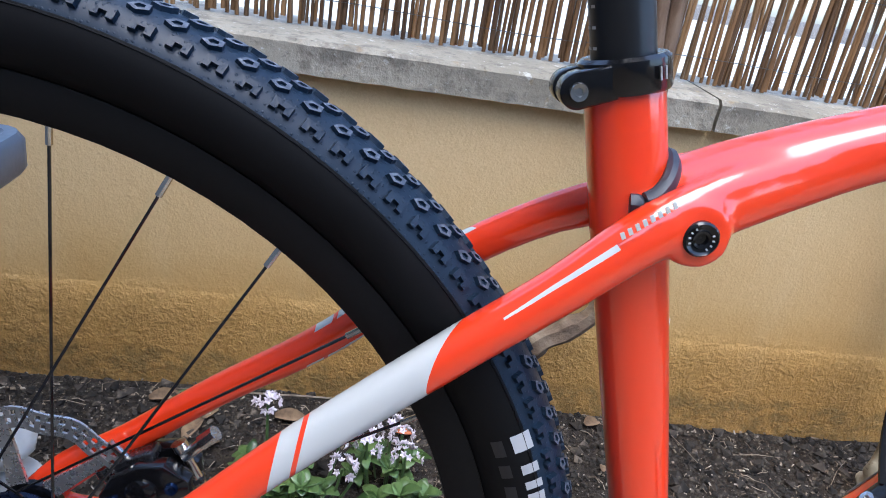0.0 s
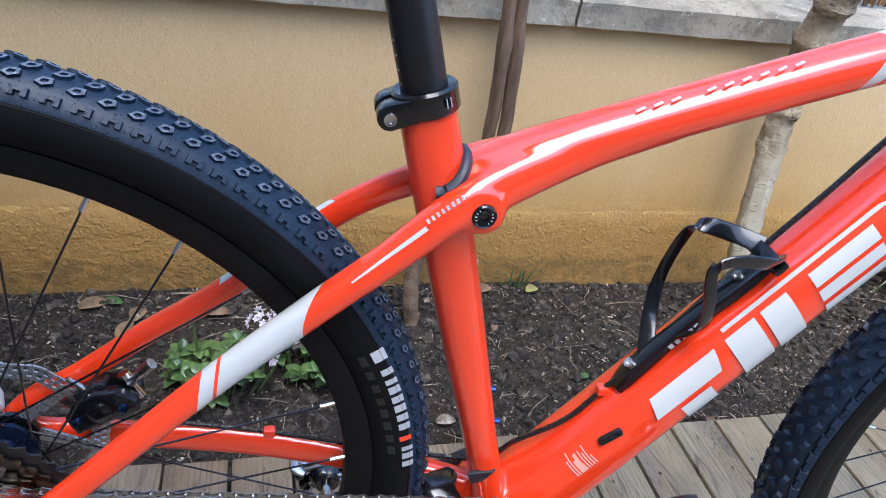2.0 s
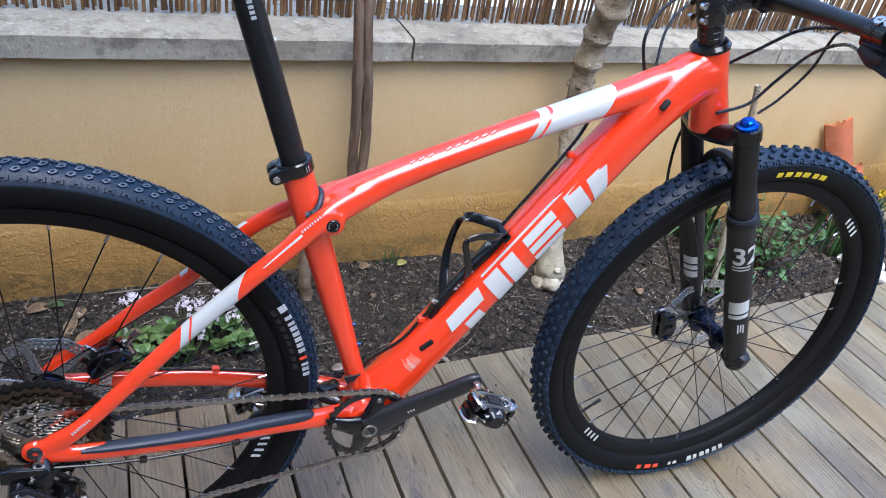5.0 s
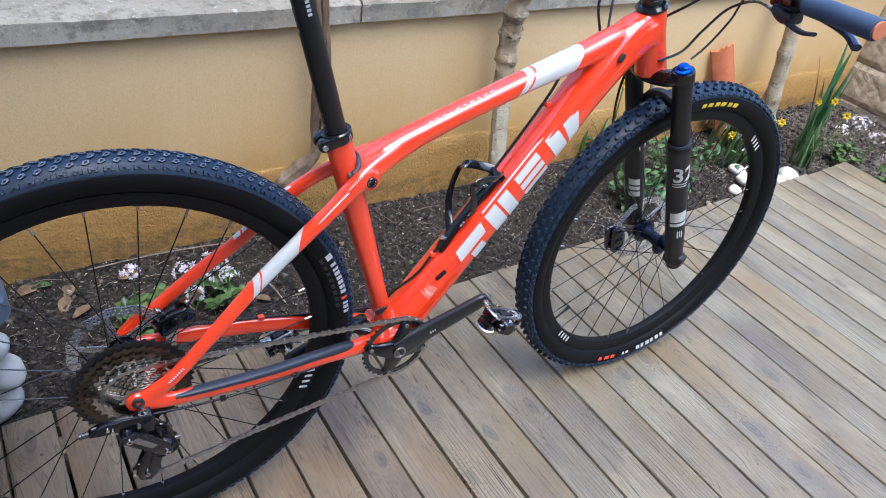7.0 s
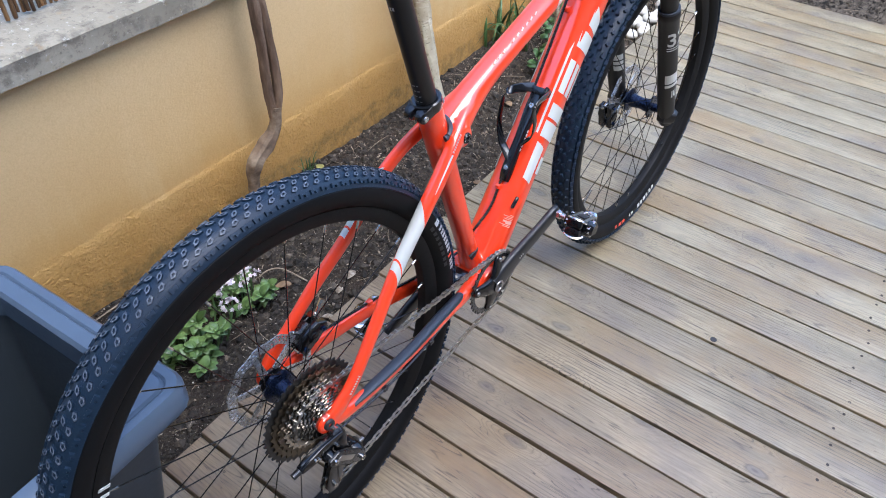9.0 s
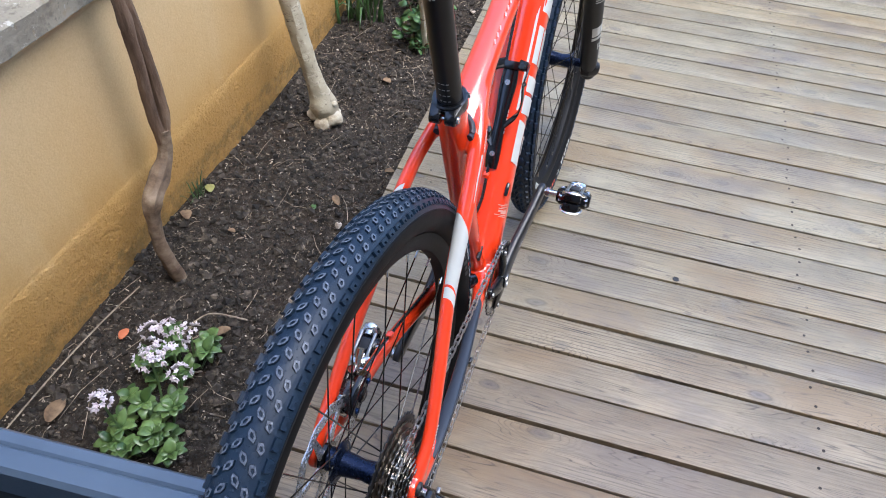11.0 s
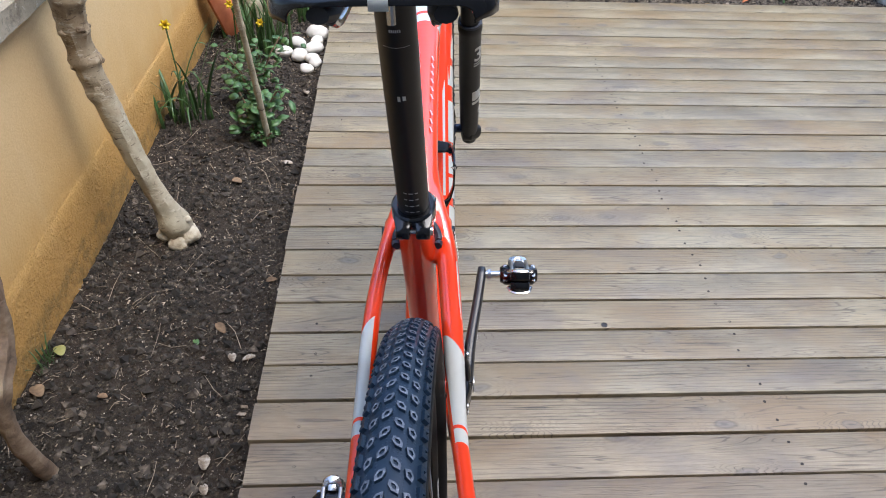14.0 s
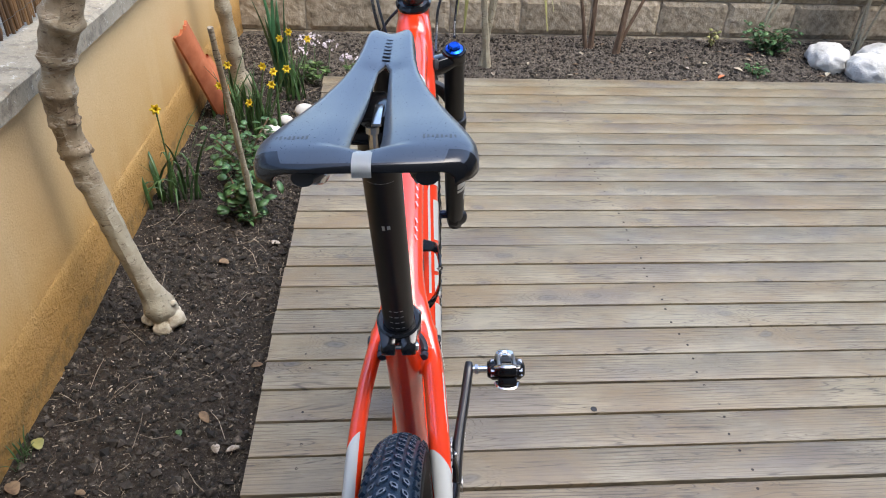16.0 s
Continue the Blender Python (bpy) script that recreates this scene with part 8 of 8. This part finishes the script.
build_sedum((2.99, 0.17, -0.055), ((0.0, 0.0, 0.10, 0.030), (0.04, 0.05, 0.09, 0.026)), 7, 15, 0.05)
build_shrub((1.77, 0.49, -0.06), 0.10, 0.17, 100, 31, M_leaf2, 0.036, "small rounded-leaf shrub growing in the bed")
build_shrub((2.02, 0.54, -0.06), 0.15, 0.22, 170, 32, M_leaf2, 0.028, "small-leaved green shrub in the bed")
build_shrub((1.73, 0.465, -0.06), 0.04, 0.06, 30, 36, M_leaf2, 0.020, "tuft of young green shoots at the stake", 3)
build_shrub((3.48, -2.10, -0.05), 0.14, 0.13, 260, 33, M_leaf2, 0.030, "low dark green leafy plant near the rocks", 8)
build_shrub((3.12, -1.88, -0.05), 0.06, 0.045, 70, 34, M_leaf2, 0.020, "tiny green seedling tuft at the deck edge", 4)
build_shrub((3.46, -2.62, 0.30), 0.20, 0.25, 220, 35, M_leaf2, 0.050, "dark glossy bush hanging over the rocks", 6)
build_shrub((3.55, -1.80, -0.05), 0.06, 0.10, 40, 37, M_straw, 0.022, "small yellowing plant at the wall foot", 3)
build_grass((0.79, 0.795, -0.062), 16, 0.085, 41)
build_litter()

# ---- pieces of the deck and of the block wall ----
def build_deck():
    deck = tagged(empty("deck", pose(0, 0, 0)), "weathered grey-brown timber decking of parallel boards", "deck", kind="structure")
    rng = random.Random(11)
    LEFT, RIGHT = EDGE, -4.4
    n0, n1 = -22, 20

    def gap(k):
        """Where the joint before board k lies; the boards at low x are a little narrower."""
        if k < 0:
            return 0.927 + 0.0945 * k
        return 0.927 + 0.0965 * k if k <= 5 else 1.4095 + 0.0996 * (k - 5)

    meshes = []
    for variant in range(6):
        bm = bmesh.new()
        half, h, r = PITCH / 2 - 0.0028, 0.026, 0.0028
        prof = [(-half, -h), (-half, -r), (-half + r * 0.3, -r * 0.3), (-half + r, 0), (0, 0.0006), (half - r, 0), (half - r * 0.3, -r * 0.3), (half, -r), (half, -h)]
        ys = np.linspace(LEFT, RIGHT, 24)
        rings = []
        for q, y in enumerate(ys):
            off = 0.0010 * noise.noise(V(variant * 9.1, y * 0.9, 0))
            dz = 0.0012 * noise.noise(V(variant * 5.3, y * 1.3, 7))
            rings.append([bm.verts.new((x + off, y, z + dz)) for x, z in prof])
        for r0, r1 in zip(rings, rings[1:]):
            for q in range(len(prof)):
                bm.faces.new((r0[q], r0[(q + 1) % len(prof)], r1[(q + 1) % len(prof)], r1[q]))
        bm.faces.new(rings[0]), bm.faces.new(rings[-1])
        bmesh.ops.recalc_face_normals(bm, faces=bm.faces)
        me = bpy.data.meshes.new("board")
        for f in bm.faces:
            f.smooth = True
        bm.to_mesh(me)
        bm.free()
        me.set_sharp_from_angle(angle=radians(40))
        me.materials.append(M_deck)
        meshes.append(me)
    bm = bmesh.new()
    lathe(bm, [(0.0001, -0.0006), (0.0018, -0.0005), (0.0028, 0.0002), (0.0040, 0.0002), (0.0040, -0.004)], 10, Matrix.Rotation(radians(90), 4, "X"))
    nail_me = bpy.data.meshes.new("nail")
    bm.to_mesh(nail_me)
    bm.free()
    nail_me.materials.append(M_rust)
    for k in range(n0, n1):
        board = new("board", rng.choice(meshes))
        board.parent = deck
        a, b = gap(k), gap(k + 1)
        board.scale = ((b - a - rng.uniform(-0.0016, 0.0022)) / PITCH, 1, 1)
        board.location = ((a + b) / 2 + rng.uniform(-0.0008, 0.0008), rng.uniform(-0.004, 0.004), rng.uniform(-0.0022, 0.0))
        for dx in (-0.024, 0.026):
            nail = new("nail", nail_me)
            nail.parent = board
            nail.scale = (0.8, 0.8, 1)
            nail.location = (dx + rng.uniform(-0.006, 0.006), -0.733 + rng.uniform(-0.008, 0.008), 0.0008)
        nail = new("nail", nail_me)
        nail.parent = board
        nail.scale = (0.75, 0.75, 1)
        nail.location = (rng.uniform(-0.03, 0.03), 0.215 + rng.uniform(-0.012, 0.012), 0.0004)
    # joists under the boards
    for y in (0.24, -0.733, -1.7, -2.7, -3.7):
        part("joist", box(bmesh.new(), (0.85, y, -0.062), (4.05, 0.045, 0.07), 0.002), M_twig, deck)
    # drilled hole in one board, lined dark
    bm = bmesh.new()
    lathe(bm, [(0.0065, 0.0), (0.0060, -0.004), (0.0058, 0.0012), (0.0070, 0.0014), (0.0075, 0.0002)], 16, Matrix.Translation((0.844, -0.443, 0)) @ Matrix.Rotation(radians(90), 4, "X"))
    part("plug", bm, M_matte, deck, "dark drilled hole")


def build_blocks():
    wall = tagged(empty("wall_east", pose(BLOCK_X, 0, -0.12)), "rough split-face concrete block wall, sandy brown, with pale joints", "wall", kind="structure")
    part("mortar", box(bmesh.new(), (0.11, -1.6, 0.55), (0.2, 5.4, 1.2)), M_mortar, wall, smooth=False)
    rng = random.Random(21)
    meshes = []
    for variant in range(8):
        bm = bmesh.new()
        nx, nz = 14, 8
        W, H = 0.392, 0.192
        grid = []
        for i in range(nx + 1):
            col = []
            for j in range(nz + 1):
                u, v = i / nx, j / nz
                rim = min(u, 1 - u, v, 1 - v)
                d = 0.004 if rim < 0.02 else -0.006 - 0.003 * noise.noise(V(u * 4 + variant * 7, v * 3, variant)) - 0.0035 * noise.noise(V(u * 17, v * 9, variant * 3))
                col.append(bm.verts.new((d, (u - 0.5) * W, (v - 0.5) * H)))
            grid.append(col)
        for i in range(nx):
            for j in range(nz):
                bm.faces.new((grid[i][j], grid[i][j + 1], grid[i + 1][j + 1], grid[i + 1][j]))
        border = [grid[i][0] for i in range(nx + 1)] + [grid[nx][j] for j in range(1, nz + 1)] + [grid[i][nz] for i in range(nx - 1, -1, -1)] + [grid[0][j] for j in range(nz - 1, 0, -1)]
        back = [bm.verts.new((0.05, v.co.y, v.co.z)) for v in border]
        for i in range(len(border)):
            bm.faces.new((border[i], border[(i + 1) % len(border)], back[(i + 1) % len(border)], back[i]))
        bmesh.ops.recalc_face_normals(bm, faces=bm.faces)
        me = bpy.data.meshes.new("block")
        bm.to_mesh(me)
        bm.free()
        me.materials.append(M_block)
        meshes.append(me)
    for c in range(6):
        for i in range(14):
            b = new("block", rng.choice(meshes))
            b.parent = wall
            b.location = (0, 0.87 - 0.4 * i + (0.2 if c % 2 else 0), -0.02 + 0.2 * c)
            b.rotation_euler = (0, 0, 0) if rng.random() < 0.5 else (radians(180), 0, 0)


build_deck()
build_blocks()
